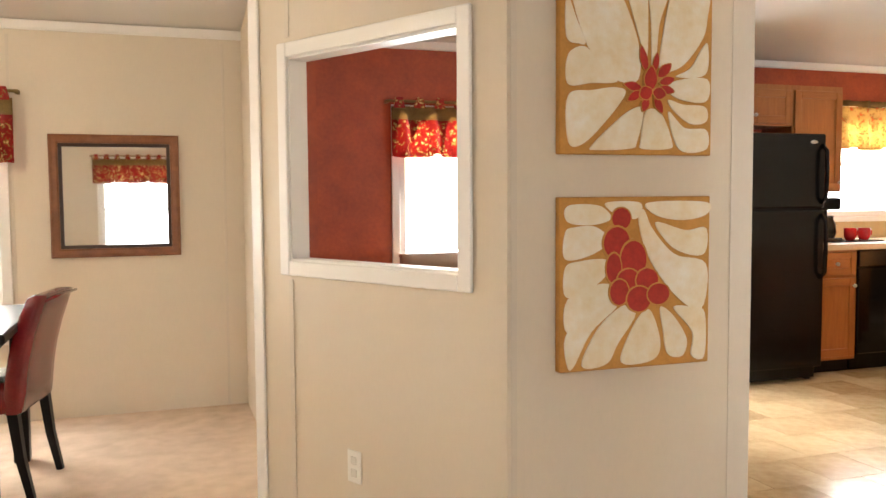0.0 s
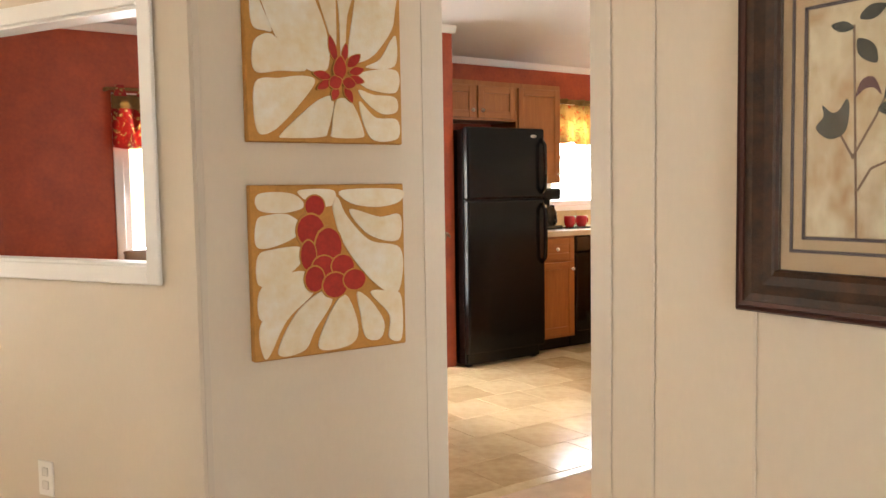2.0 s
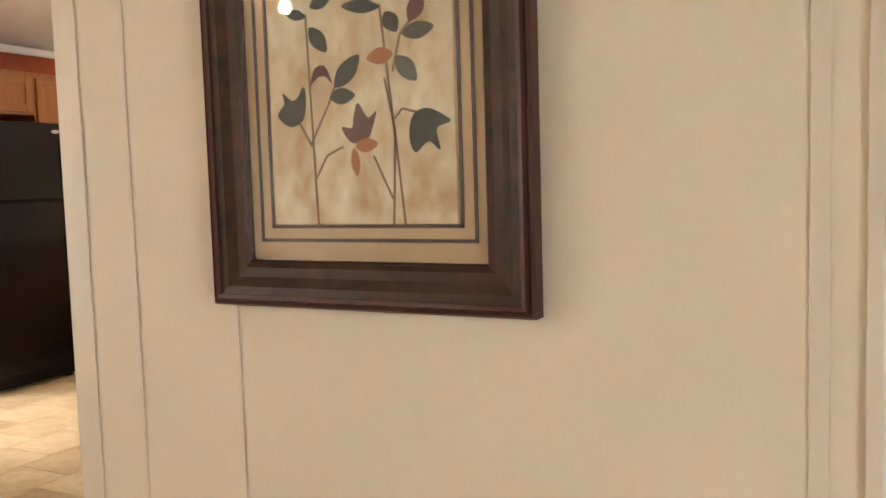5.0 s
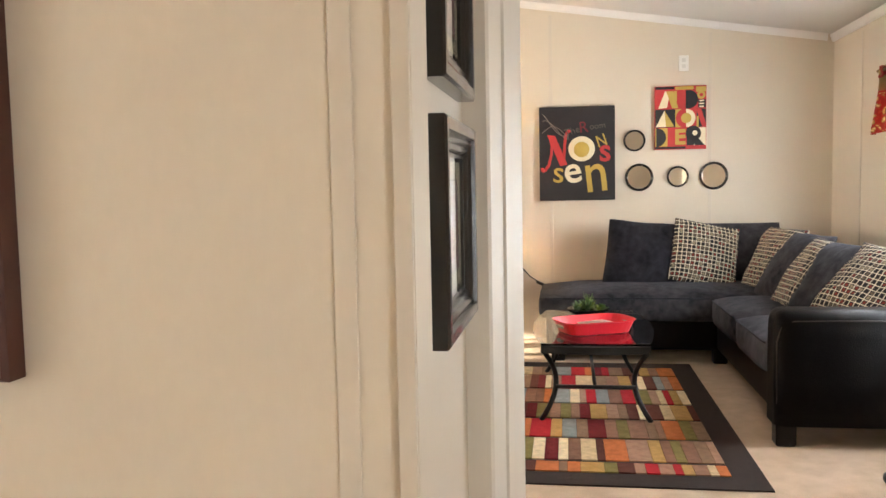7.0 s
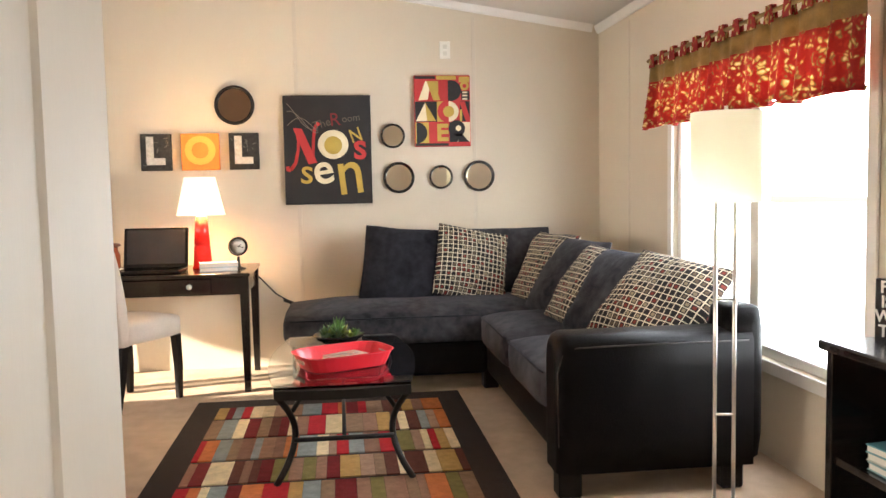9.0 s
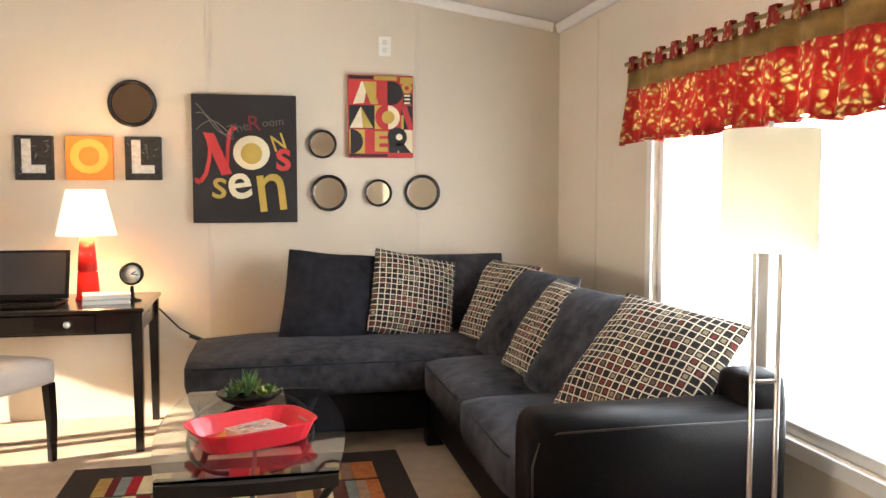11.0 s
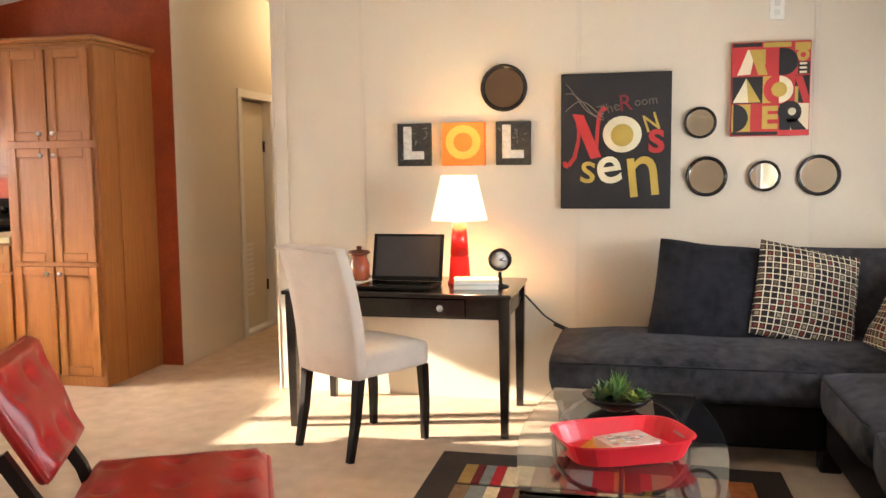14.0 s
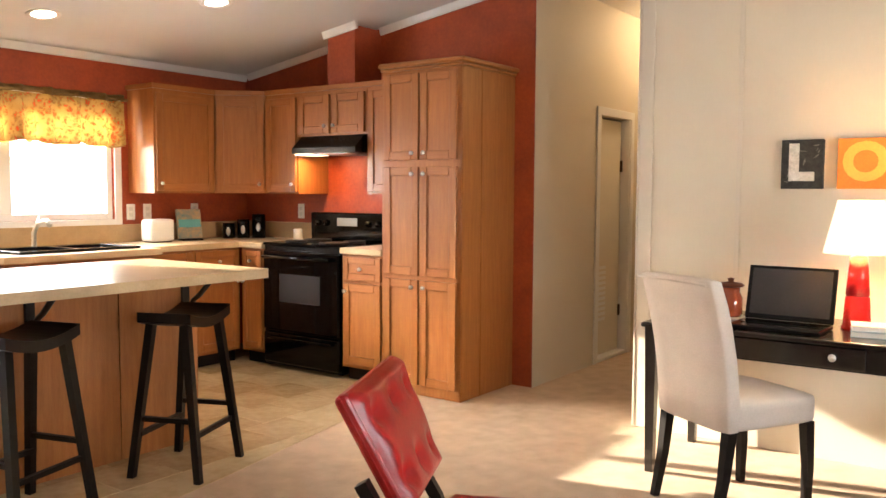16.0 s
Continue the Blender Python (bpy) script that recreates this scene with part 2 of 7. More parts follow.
def part(name, bm, material, parent, label=""):
    ob = new(name, mesh_of(name, bm, material))
    ob.parent = parent
    return tagged(ob, label)


def solo(name, bm, material, label, category="", kind="", m=None, group=""):
    ob = new(name, mesh_of(name, bm, material))
    if m is not None:
        ob.matrix_world = m
    return tagged(ob, label, category, group, kind)


def structure(name, bm, material, label=""):
    return solo(name, bm, material, label, "", "structure")


def text_mesh(bm, s, size, depth=0.002, m=None, shear=0.0, bold=0.0):
    cu = bpy.data.curves.new("letters", "FONT")
    cu.body, cu.size, cu.extrude, cu.offset, cu.shear = s, size, depth, bold, shear
    cu.align_x, cu.align_y = "CENTER", "CENTER"
    cu.resolution_u = 4
    ob = bpy.data.objects.new("letters", cu)
    me = bpy.data.meshes.new_from_object(ob)
    if m is not None:
        me.transform(m)
    bm.from_mesh(me)
    bpy.data.objects.remove(ob)
    bpy.data.curves.remove(cu)
    bpy.data.meshes.remove(me)
    return bm


# ---- setting ----
Y_S, Y_N, RIDGE = -2.32, 5.15, 1.415
X_W, X_ART, X_RANGE, X_END = -3.2, 7.10, 7.54, 10.2


def ceil_z(y):
    return 2.25 + 0.155 * (min(y, 2 * RIDGE - y) - Y_S)


def wall_y(name, x0, x1, y0, y1, material, holes=(), label="", z_top=None):
    """A wall along x with openings (x0, x1, z0, z1)."""
    bm = bmesh.new()
    top = z_top or min(ceil_z(y0), ceil_z(y1)) + 0.02
    xs = sorted({x0, x1, *[h[0] for h in holes], *[h[1] for h in holes]})
    for a, b in zip(xs, xs[1:]):
        hs = [h for h in holes if h[0] <= a and h[1] >= b]
        z = 0
        for h in sorted(hs, key=lambda q: q[2]):
            if h[2] > z:
                box(bm, a, y0, z, b, y1, h[2])
            z = h[3]
        box(bm, a, y0, z, b, y1, top)
    bmesh.ops.remove_doubles(bm, verts=bm.verts[:], dist=1e-5)
    return structure(name, bm, material, label)


def wall_x(name, x0, x1, y0, y1, material, label="", z0=0.0):
    """A wall along y that follows the sloped ceiling."""
    ys = [y0] + ([RIDGE] if y0 < RIDGE < y1 else []) + [y1]
    outline = [(y0, z0), (y1, z0)] + [(y, ceil_z(y) + 0.02) for y in ys[::-1]]
    bm = bmesh.new()
    lo = [bm.verts.new((x0, y, z)) for y, z in outline]
    hi = [bm.verts.new((x1, y, z)) for y, z in outline]
    n = len(outline)
    bm.faces.new(lo[::-1]), bm.faces.new(hi)
    for i in range(n):
        bm.faces.new((lo[i], lo[(i + 1) % n], hi[(i + 1) % n], hi[i]))
    return structure(name, bm, material, label)


W_LIVING, W_ENTRY, W_DINING, W_NOOK, W_KITCHEN = (4.12, 5.8, 0.42, 1.78), (-0.9, 0.1, 0.42, 1.79), (-2.3, -0.97, 0.5, 1.79), (1.34, 2.88, 0.3, 1.79), (4.76, 6.3, 1.08, 1.9)
wall_y("wall_south", X_W, X_ART, Y_S - 0.12, Y_S, CREAM, (W_LIVING, W_ENTRY), "cream panelled outer wall")
wall_y("wall_north_dining", X_W, 0.41, Y_N, Y_N + 0.12, CREAM, (W_DINING,), "cream panelled outer wall of the dining room")
wall_y("wall_north_kitchen", 0.41, X_RANGE + 0.1, Y_N, Y_N + 0.12, RED, (W_NOOK, W_KITCHEN), "brick-red outer wall of the kitchen")
wall_x("wall_west", X_W - 0.1, X_W, Y_S - 0.12, Y_N + 0.12, CREAM, "cream end wall")
wall_x("wall_art", X_ART, X_ART + 0.1, Y_S - 0.12, 1.468, CREAM, "cream panelled wall behind the sofa and desk")
wall_x("wall_range", X_RANGE, X_RANGE + 0.1, 2.379, Y_N, RED, "brick-red wall behind the range")
wall_x("wall_partition_dining", 0.36, 0.41, 3.3, Y_N, CREAM, "cream side of the dining room partition")
wall_x("wall_partition_nook", 0.41, 0.46, 3.2, Y_N, RED, "brick-red side of the dining room partition")
wall_x("wall_fridge_stub", 3.3, 3.38, 4.57, Y_N, RED, "brick-red stub wall beside the refrigerator")
wall_y("wall_flowers", 0.822, 1.66, 2.17, 2.27, CREAM, (), "cream wall with two flower canvases", z_top=ceil_z(2.17))
wall_y("wall_hall_south", X_ART + 0.1, X_END, 1.368, 1.468, CREAM, (), "cream hall wall", z_top=2.8)
wall_y("wall_hall_north", X_RANGE + 0.1, X_END, 2.375, 2.475, CREAM, ((8.51, 9.06, 0, 1.865),), "cream hall wall with a doorway", z_top=2.72)
wall_y("wall_hall_skin", X_RANGE + 0.003, X_RANGE + 0.1, 2.371, 2.377, CREAM, (), "cream hall wall", z_top=2.66)
wall_y("wall_north_bedroom", X_RANGE + 0.1, X_END, Y_N, Y_N + 0.12, CREAM, (), "cream outer wall")
wall_x("wall_hall_end", X_END, X_END + 0.1, 1.36, 5.3, CREAM, "cream end wall of the hall")


def angled_wall():
    a, b = Vector((0.23, 3.262, 0)), Vector((0.82, 2.17, 0))
    d = (b - a).normalized()
    n = Vector((-d.y, d.x, 0))
    m = Matrix(((d.x, n.x, 0, a.x), (d.y, n.y, 0, a.y), (0, 0, 1, 0), (0, 0, 0, 1)))
    return m, (b - a).length


M_ANG, L_ANG = angled_wall()
PT = (0.222, 1.066, 1.022, 1.772)  # pass-through opening: along the wall, and heights


T_ANG = 0.065


def build_angled():
    bm = bmesh.new()
    top = 2.46
    u0, u1, z0, z1 = PT
    box(bm, 0, 0, 0, u0, T_ANG, top), box(bm, u1, 0, 0, L_ANG, T_ANG, top)
    box(bm, u0, 0, 0, u1, T_ANG, z0), box(bm, u0, 0, z1, u1, T_ANG, top)
    bmesh.ops.remove_doubles(bm, verts=bm.verts[:], dist=1e-5)
    ob = structure("wall_pass_through", bm, CREAM, "cream angled wall with a white-framed pass-through")
    ob.matrix_world = M_ANG
    f = tagged(new("trim_pass_through"), "white moulded frame of the pass-through opening", "trim", kind="structure")
    f.matrix_world = M_ANG
    w = 0.05
    for nm, q in (("jamb", (u0 - w, z0 - w, u0 + 0.004, z1 + w)), ("jamb", (u1 - 0.004, z0 - w, u1 + w, z1 + w)), ("head", (u0 + 0.004, z1 - 0.004, u1 - 0.004, z1 + w)), ("sill", (u0 + 0.004, z0 - w, u1 - 0.004, z0 + 0.004))):
        part(nm, bx(q[0], -0.016, q[1], q[2], -0.002, q[3], bevel=0.004), WHITE, f)
    for nm, q in (("lining", (u0 + 0.002, z0 + 0.002, u0 + 0.012, z1 - 0.002)), ("lining", (u1 - 0.012, z0 + 0.002, u1 - 0.002, z1 - 0.002)), ("lining", (u0 + 0.012, z1 - 0.012, u1 - 0.012, z1 - 0.002)), ("lining", (u0 + 0.012, z0 + 0.002, u1 - 0.012, z0 + 0.012))):
        part(nm, bx(q[0], -0.004, q[1], q[2], T_ANG + 0.01, q[3]), WHITE, f)


build_angled()
# the closet block between entry and living room
wall_x("wall_block_west", 1.42, 1.52, -0.232, 1.22, CREAM, "cream panelled face of the closet block")
wall_x("wall_block_east", 2.08, 2.18, -0.19, 1.22, CREAM, "cream face of the closet block")
wall_y("wall_block_south", 1.52, 2.08, -0.19, -0.1, CREAM, (), "cream face of the closet block with black frames")
wall_y("wall_block_north", 1.52, 2.08, 1.12, 1.22, CREAM, (), "cream face of the closet block")
structure("wall_pilaster", prism(bmesh.new(), [(2.1805, -0.0505), (2.1805, -0.236), (2.19, -0.242), (2.27, -0.259), (2.275, -0.265), (2.385, -0.292), (2.4, -0.284), (2.4, -0.0505)], 0.002, 2.5), mat("pilaster_paint", (0.76, 0.7, 0.6), 0.5, vary=0.03, scale=3, stretch=(6, 6, 0.3), bump=0.04, bump_scale=60), "pale cream moulded pilaster at the living room opening")


def ceiling():
    for nm, ya, yb in (("ceiling_south", Y_S - 0.12, RIDGE), ("ceiling_north", RIDGE, Y_N + 0.12)):
        bm = bmesh.new()
        vs = []
        for dz in (0.0, 0.1):
            vs.append([bm.verts.new((x, y, ceil_z(y) + dz)) for x, y in ((X_W - 0.1, ya), (X_END + 0.1, ya), (X_END + 0.1, yb), (X_W - 0.1, yb))])
        lo, hi = vs
        bm.faces.new(lo[::-1]), bm.faces.new(hi)
        for i in range(4):
            bm.faces.new((lo[i], lo[(i + 1) % 4], hi[(i + 1) % 4], hi[i]))
        structure(nm, bm, CEIL, "white textured sloped ceiling")


ceiling()
EDGE = [(1.66, 2.43), (4.6, 2.52), (5.2, 2.62), (6.2, 2.82), (6.9, 2.86)]
structure("floor", bx(X_W, Y_S - 0.1, -0.1, X_END, Y_N + 0.1, 0.0), CARPET, "beige cut-pile carpet")
structure("ground", bx(-60, -60, -0.7, 60, 60, -0.6), mat("dry_ground", (0.4, 0.36, 0.28), 0.9, scale=0.5), "pale dry ground outside")


def window(name, w, y, out, panes=1, label="white vinyl window", rail=True, clear=True):
    x0, x1, z0, z1 = w
    ob = tagged(new(name), label, "window", kind="structure")
    d = 0.05 * out
    ya, yb = sorted((y + 0.02 * out, y + 0.075 * out))
    f = 0.045
    for nm, q in (("frame", (x0, z0, x0 + f, z1)), ("frame", (x1 - f, z0, x1, z1)), ("frame", (x0 + f, z1 - f, x1 - f, z1)), ("frame", (x0 + f, z0, x1 - f, z0 + f))):
        part(nm, bx(q[0], ya, q[1], q[2], yb, q[3], bevel=0.004), WHITE, ob)
    for i in range(1, panes):
        xm = x0 + (x1 - x0) * i / panes
        part("mullion", bx(xm - 0.04, ya, z0 + f, xm + 0.04, yb, z1 - f, bevel=0.004), WHITE, ob)
    zm = (z0 + z1) / 2
    for i in range(panes):
        a = x0 + f + (x1 - x0 - 2 * f) * i / panes + (0.04 if i else 0)
        b = x0 + f + (x1 - x0 - 2 * f) * (i + 1) / panes - (0.04 if i < panes - 1 else 0)
        if rail:
            part("meeting_rail", bx(a, ya + 0.01, zm - 0.016, b, yb - 0.01, zm + 0.016), WHITE, ob)
        for q0, q1 in ((z0 + f, zm - 0.016), (zm + 0.016, z1 - f)):
            p = part("pane", bx(a, y + 0.045 * out - 0.002, q0, b, y + 0.045 * out + 0.002, q1), PANE, ob)
            p.visible_shadow = not clear
    # casing on the room side
    c = 0.055
    yc = sorted((y - 0.002 * out, y - 0.016 * out))
    for nm, q in (("casing", (x0 - c, z0 - c, x0, z1 + c)), ("casing", (x1, z0 - c, x1 + c, z1 + c)), ("casing", (x0, z1, x1, z1 + c)), ("casing", (x0, z0 - c, x1, z0))):
        part(nm, bx(q[0], yc[0], q[1], q[2], yc[1], q[3], bevel=0.003), WHITE, ob)
    return ob


window("window_1", W_LIVING, Y_S, -1, 2, rail=False)
window("window_2", W_ENTRY, Y_S, -1)
window("window_3", W_DINING, Y_N, 1, clear=False)
window("window_4", W_NOOK, Y_N, 1, clear=False, rail=False)
window("window_5", W_KITCHEN, Y_N, 1, 2, rail=False)

# ---- patterned cloth ----
def cells_mat(name, scale, ground, ring, picks, rough=0.9):
    """Woven cloth with rows of small framed squares of several colours."""
    m = bpy.data.materials.new(name)
    m.use_nodes = True
    nt = m.node_tree
    L = nt.links.new
    b = nt.nodes["Principled BSDF"]
    b.inputs["Roughness"].default_value = rough
    tc = nt.nodes.new("ShaderNodeTexCoord")
    mul = nt.nodes.new("ShaderNodeVectorMath")
    mul.operation = "MULTIPLY"
    mul.inputs[1].default_value = (scale, 0, scale)
    L(tc.outputs["Object"], mul.inputs[0])
    fl = nt.nodes.new("ShaderNodeVectorMath")
    fl.operation = "FLOOR"
    L(mul.outputs[0], fl.inputs[0])
    fr = nt.nodes.new("ShaderNodeVectorMath")
    fr.operation = "FRACTION"
    L(mul.outputs[0], fr.inputs[0])
    sub = nt.nodes.new("ShaderNodeVectorMath")
    sub.operation = "SUBTRACT"
    sub.inputs[1].default_value = (0.5, 0, 0.5)
    L(fr.outputs[0], sub.inputs[0])
    ab = nt.nodes.new("ShaderNodeVectorMath")
    ab.operation = "ABSOLUTE"
    L(sub.outputs[0], ab.inputs[0])
    sp = nt.nodes.new("ShaderNodeSeparateXYZ")
    L(ab.outputs[0], sp.inputs[0])
    mx = nt.nodes.new("ShaderNodeMath")
    mx.operation = "SMOOTH_MAX"
    mx.inputs[2].default_value = 0.12
    L(sp.outputs[0], mx.inputs[0])
    L(sp.outputs[2], mx.inputs[1])
    wn = nt.nodes.new("ShaderNodeTexWhiteNoise")
    L(fl.outputs[0], wn.inputs["Vector"])
    pick = nt.nodes.new("ShaderNodeValToRGB")
    pick.color_ramp.interpolation = "CONSTANT"
    e = pick.color_ramp.elements
    for i, c in enumerate(picks):
        el = e[i] if i < 2 else e.new(i / len(picks))
        el.position, el.color = i / len(picks), (*c, 1)
    L(wn.outputs["Value"], pick.inputs[0])

    def less(limit):
        n = nt.nodes.new("ShaderNodeMath")
        n.operation = "LESS_THAN"
        n.inputs[1].default_value = limit
        L(mx.outputs[0], n.inputs[0])
        return n.outputs[0]

    m1 = nt.nodes.new("ShaderNodeMix")
    m1.data_type = "RGBA"
    L(less(0.425), m1.inputs["Factor"])
    m1.inputs["A"].default_value = (*ground, 1)
    m1.inputs["B"].default_value = (*ring, 1)
    m2 = nt.nodes.new("ShaderNodeMix")
    m2.data_type = "RGBA"
    L(less(0.26), m2.inputs["Factor"])
    L(m1.outputs["Result"], m2.inputs["A"])
    L(pick.outputs[0], m2.inputs["B"])
    L(m2.outputs["Result"], b.inputs["Base Color"])
    nz = nt.nodes.new("ShaderNodeTexNoise")
    nz.inputs["Scale"].default_value = 300
    L(tc.outputs["Object"], nz.inputs["Vector"])
    bp = nt.nodes.new("ShaderNodeBump")
    bp.inputs["Strength"].default_value = 0.4
    bp.inputs["Distance"].default_value = 0.003
    L(nz.outputs["Fac"], bp.inputs["Height"])
    L(bp.outputs[0], b.inputs["Normal"])
    return m


def floral_mat(name, first, stops, last, share):
    """Printed valance cloth: a coloured ground with warped sprays."""
    m = bpy.data.materials.new(name)
    m.use_nodes = True
    nt = m.node_tree
    L = nt.links.new
    b = nt.nodes["Principled BSDF"]
    b.inputs["Roughness"].default_value = 0.85
    tc = nt.nodes.new("ShaderNodeTexCoord")
    warp = nt.nodes.new("ShaderNodeTexNoise")
    warp.inputs["Scale"].default_value = 14
    L(tc.outputs["Object"], warp.inputs["Vector"])
    mixv = nt.nodes.new("ShaderNodeVectorMath")
    mixv.operation = "MULTIPLY_ADD"
    mixv.inputs[1].default_value = (0.13, 0.13, 0.13)
    L(warp.outputs["Color"], mixv.inputs[0])
    L(tc.outputs["Object"], mixv.inputs[2])
    v = nt.nodes.new("ShaderNodeTexVoronoi")
    v.inputs["Scale"].default_value = 30
    L(mixv.outputs[0], v.inputs["Vector"])
    ramp = nt.nodes.new("ShaderNodeValToRGB")
    e = ramp.color_ramp.elements
    e[0].position, e[0].color = 0.0, (*first, 1)
    e[1].position, e[1].color = 0.62, (*last, 1)
    for p, c in stops:
        el = e.new(p)
        el.color = c
    L(v.outputs["Distance"], ramp.inputs[0])
    L(ramp.outputs[0], b.inputs["Base Color"])
    tr = nt.nodes.new("ShaderNodeBsdfTranslucent")
    L(ramp.outputs[0], tr.inputs[0])
    ms = nt.nodes.new("ShaderNodeMixShader")
    ms.inputs[0].default_value = share
    L(b.outputs[0], ms.inputs[1])
    L(tr.outputs[0], ms.inputs[2])
    L(ms.outputs[0], nt.nodes["Material Output"].inputs[0])
    return m


PATTERN = cells_mat("geometric_weave", 34.0, (0.62, 0.53, 0.39), (0.012, 0.01, 0.01), [(0.01, 0.008, 0.008), (0.16, 0.02, 0.011), (0.01, 0.008, 0.008), (0.1, 0.07, 0.045), (0.01, 0.008, 0.008), (0.24, 0.19, 0.12)])
FLORAL = floral_mat("floral_print", (0.8, 0.66, 0.4), ((0.22, (0.55, 0.34, 0.1, 1)), (0.38, (0.19, 0.11, 0.03, 1)), (0.45, (0.36, 0.026, 0.012, 1))), (0.27, 0.012, 0.008), 0.14)
PALE_FLORAL = floral_mat("pale_floral_print", (0.55, 0.05, 0.015), ((0.22, (0.6, 0.1, 0.02, 1)), (0.33, (0.26, 0.2, 0.06, 1)), (0.4, (0.38, 0.21, 0.06, 1))), (0.46, 0.3, 0.1), 0.09)
GOLD = mat("olive_gold_band", (0.24, 0.15, 0.05), 0.85, vary=0.2, scale=20, bump=0.2)


def valance(name, x0, x1, z0, z1, y, inward, label, cloth=FLORAL, tabs=True):
    """A tab-top valance on a rod: band, gathered skirt and tabs."""
    ob = thing(name, label, "valance", pose(0, 0, 0))
    off = 0.13 if y < 0 else 0.08

    def ripple(x, k):
        return 0.022 * math.sin(x * 34) * k + 0.015 * math.sin(x * 61 + 1) * k

    def sheet(za, zb, ka, kb, wob):
        bm = bmesh.new()
        n = int((x1 - x0) * 60)
        cols = []
        for i in range(n + 1):
            x = x0 + (x1 - x0) * i / n
            dz = wob * (math.sin(x * 17) + 0.6 * math.sin(x * 41))
            cols.append([bm.verts.new((x, y + inward * (off + ripple(x, ka + (kb - ka) * t) + 0.012 * t * (kb > 1)), za + (zb - za) * t + dz * t)) for t in (0, 0.5, 1)])
        for a, b in zip(cols, cols[1:]):
            for j in (0, 1):
                f = bm.faces.new((a[j], b[j], b[j + 1], a[j + 1]))
                f.smooth = True
        bmesh.ops.solidify(bm, geom=bm.faces[:], thickness=0.004)
        return bm

    h = z1 - z0
    if tabs:
        part("band", sheet(z1 - 0.14 * h, z1 - 0.37 * h, 0.3, 0.5, 0.0), GOLD, ob, "olive-gold plain band")
    else:
        part("ruffle", sheet(z1 + 0.012, z1 - 0.09 * h, 1.3, 0.5, 0.004), GOLD, ob, "olive gathered ruffle header")
        part("header", sheet(z1 - 0.09 * h, z1 - 0.37 * h, 0.5, 0.6, 0.0), cloth, ob)
    part("skirt", sheet(z1 - 0.365 * h, z0 + 0.03 * h, 0.5, 1.2, 0.006), cloth, ob, "floral gathered skirt")
    part("hem", sheet(z0 + 0.04 * h, z0, 1.2, 1.25, 0.006), cloth, ob)
    k = int((x1 - x0) / 0.13) if tabs else 0
    for i in range(k):
        x = x0 + 0.05 + (x1 - x0 - 0.1) * i / (k - 1)
        bm = bmesh.new()
        q = y + inward * off
        for d in (-0.011, 0.009):
            lo = [bm.verts.new((x + a, q + d + b, z1 - 0.17 * h)) for a, b in ((-0.038, 0), (0.038, 0), (0.038, 0.003), (-0.038, 0.003))]
            hi = [bm.verts.new((x + a, q + d + b, z1)) for a, b in ((-0.022, 0), (0.022, 0), (0.022, 0.003), (-0.022, 0.003))]
            bm.faces.new(lo[::-1]), bm.faces.new(hi)
            for n in range(4):
                bm.faces.new((lo[n], lo[(n + 1) % 4], hi[(n + 1) % 4], hi[n]))
        box(bm, x - 0.022, q - 0.012, z1, x + 0.022, q + 0.013, z1 + 0.004, bevel=0.0015)
        part("tab", bm, cloth, ob)
    part("rod", tube(bmesh.new(), [(x0 - 0.03, y + inward * off, z1 - 0.02), (x1 + 0.03, y + inward * off, z1 - 0.02)], 0.009), GOLD, ob, "thin curtain rod")
    for x in (x0 - 0.02, x1 + 0.02):
        part("bracket", bx(x - 0.008, min(y, y + inward * off), z1 - 0.03, x + 0.008, max(y, y + inward * off), z1 - 0.01), GOLD, ob)
    return ob


valance("valance", 3.97, 5.81, 1.465, 1.845, Y_S, 1, "red and gold floral tab-top valance over the living room window")
valance("valance", -1.0, 0.2, 1.47, 1.87, Y_S, 1, "red and gold floral tab-top valance over the entry window")
valance("valance", -2.4, -0.87, 1.46, 1.87, Y_N, -1, "red and gold floral tab-top valance over the dining window")
valance("valance", 1.27, 2.98, 1.51, 1.88, Y_N, -1, "red and gold floral tab-top valance over the nook window")
valance("valance", 4.66, 6.34, 1.595, 1.955, Y_N, -1, "gold and orange floral valance with ruffled header over the sink", PALE_FLORAL, False)


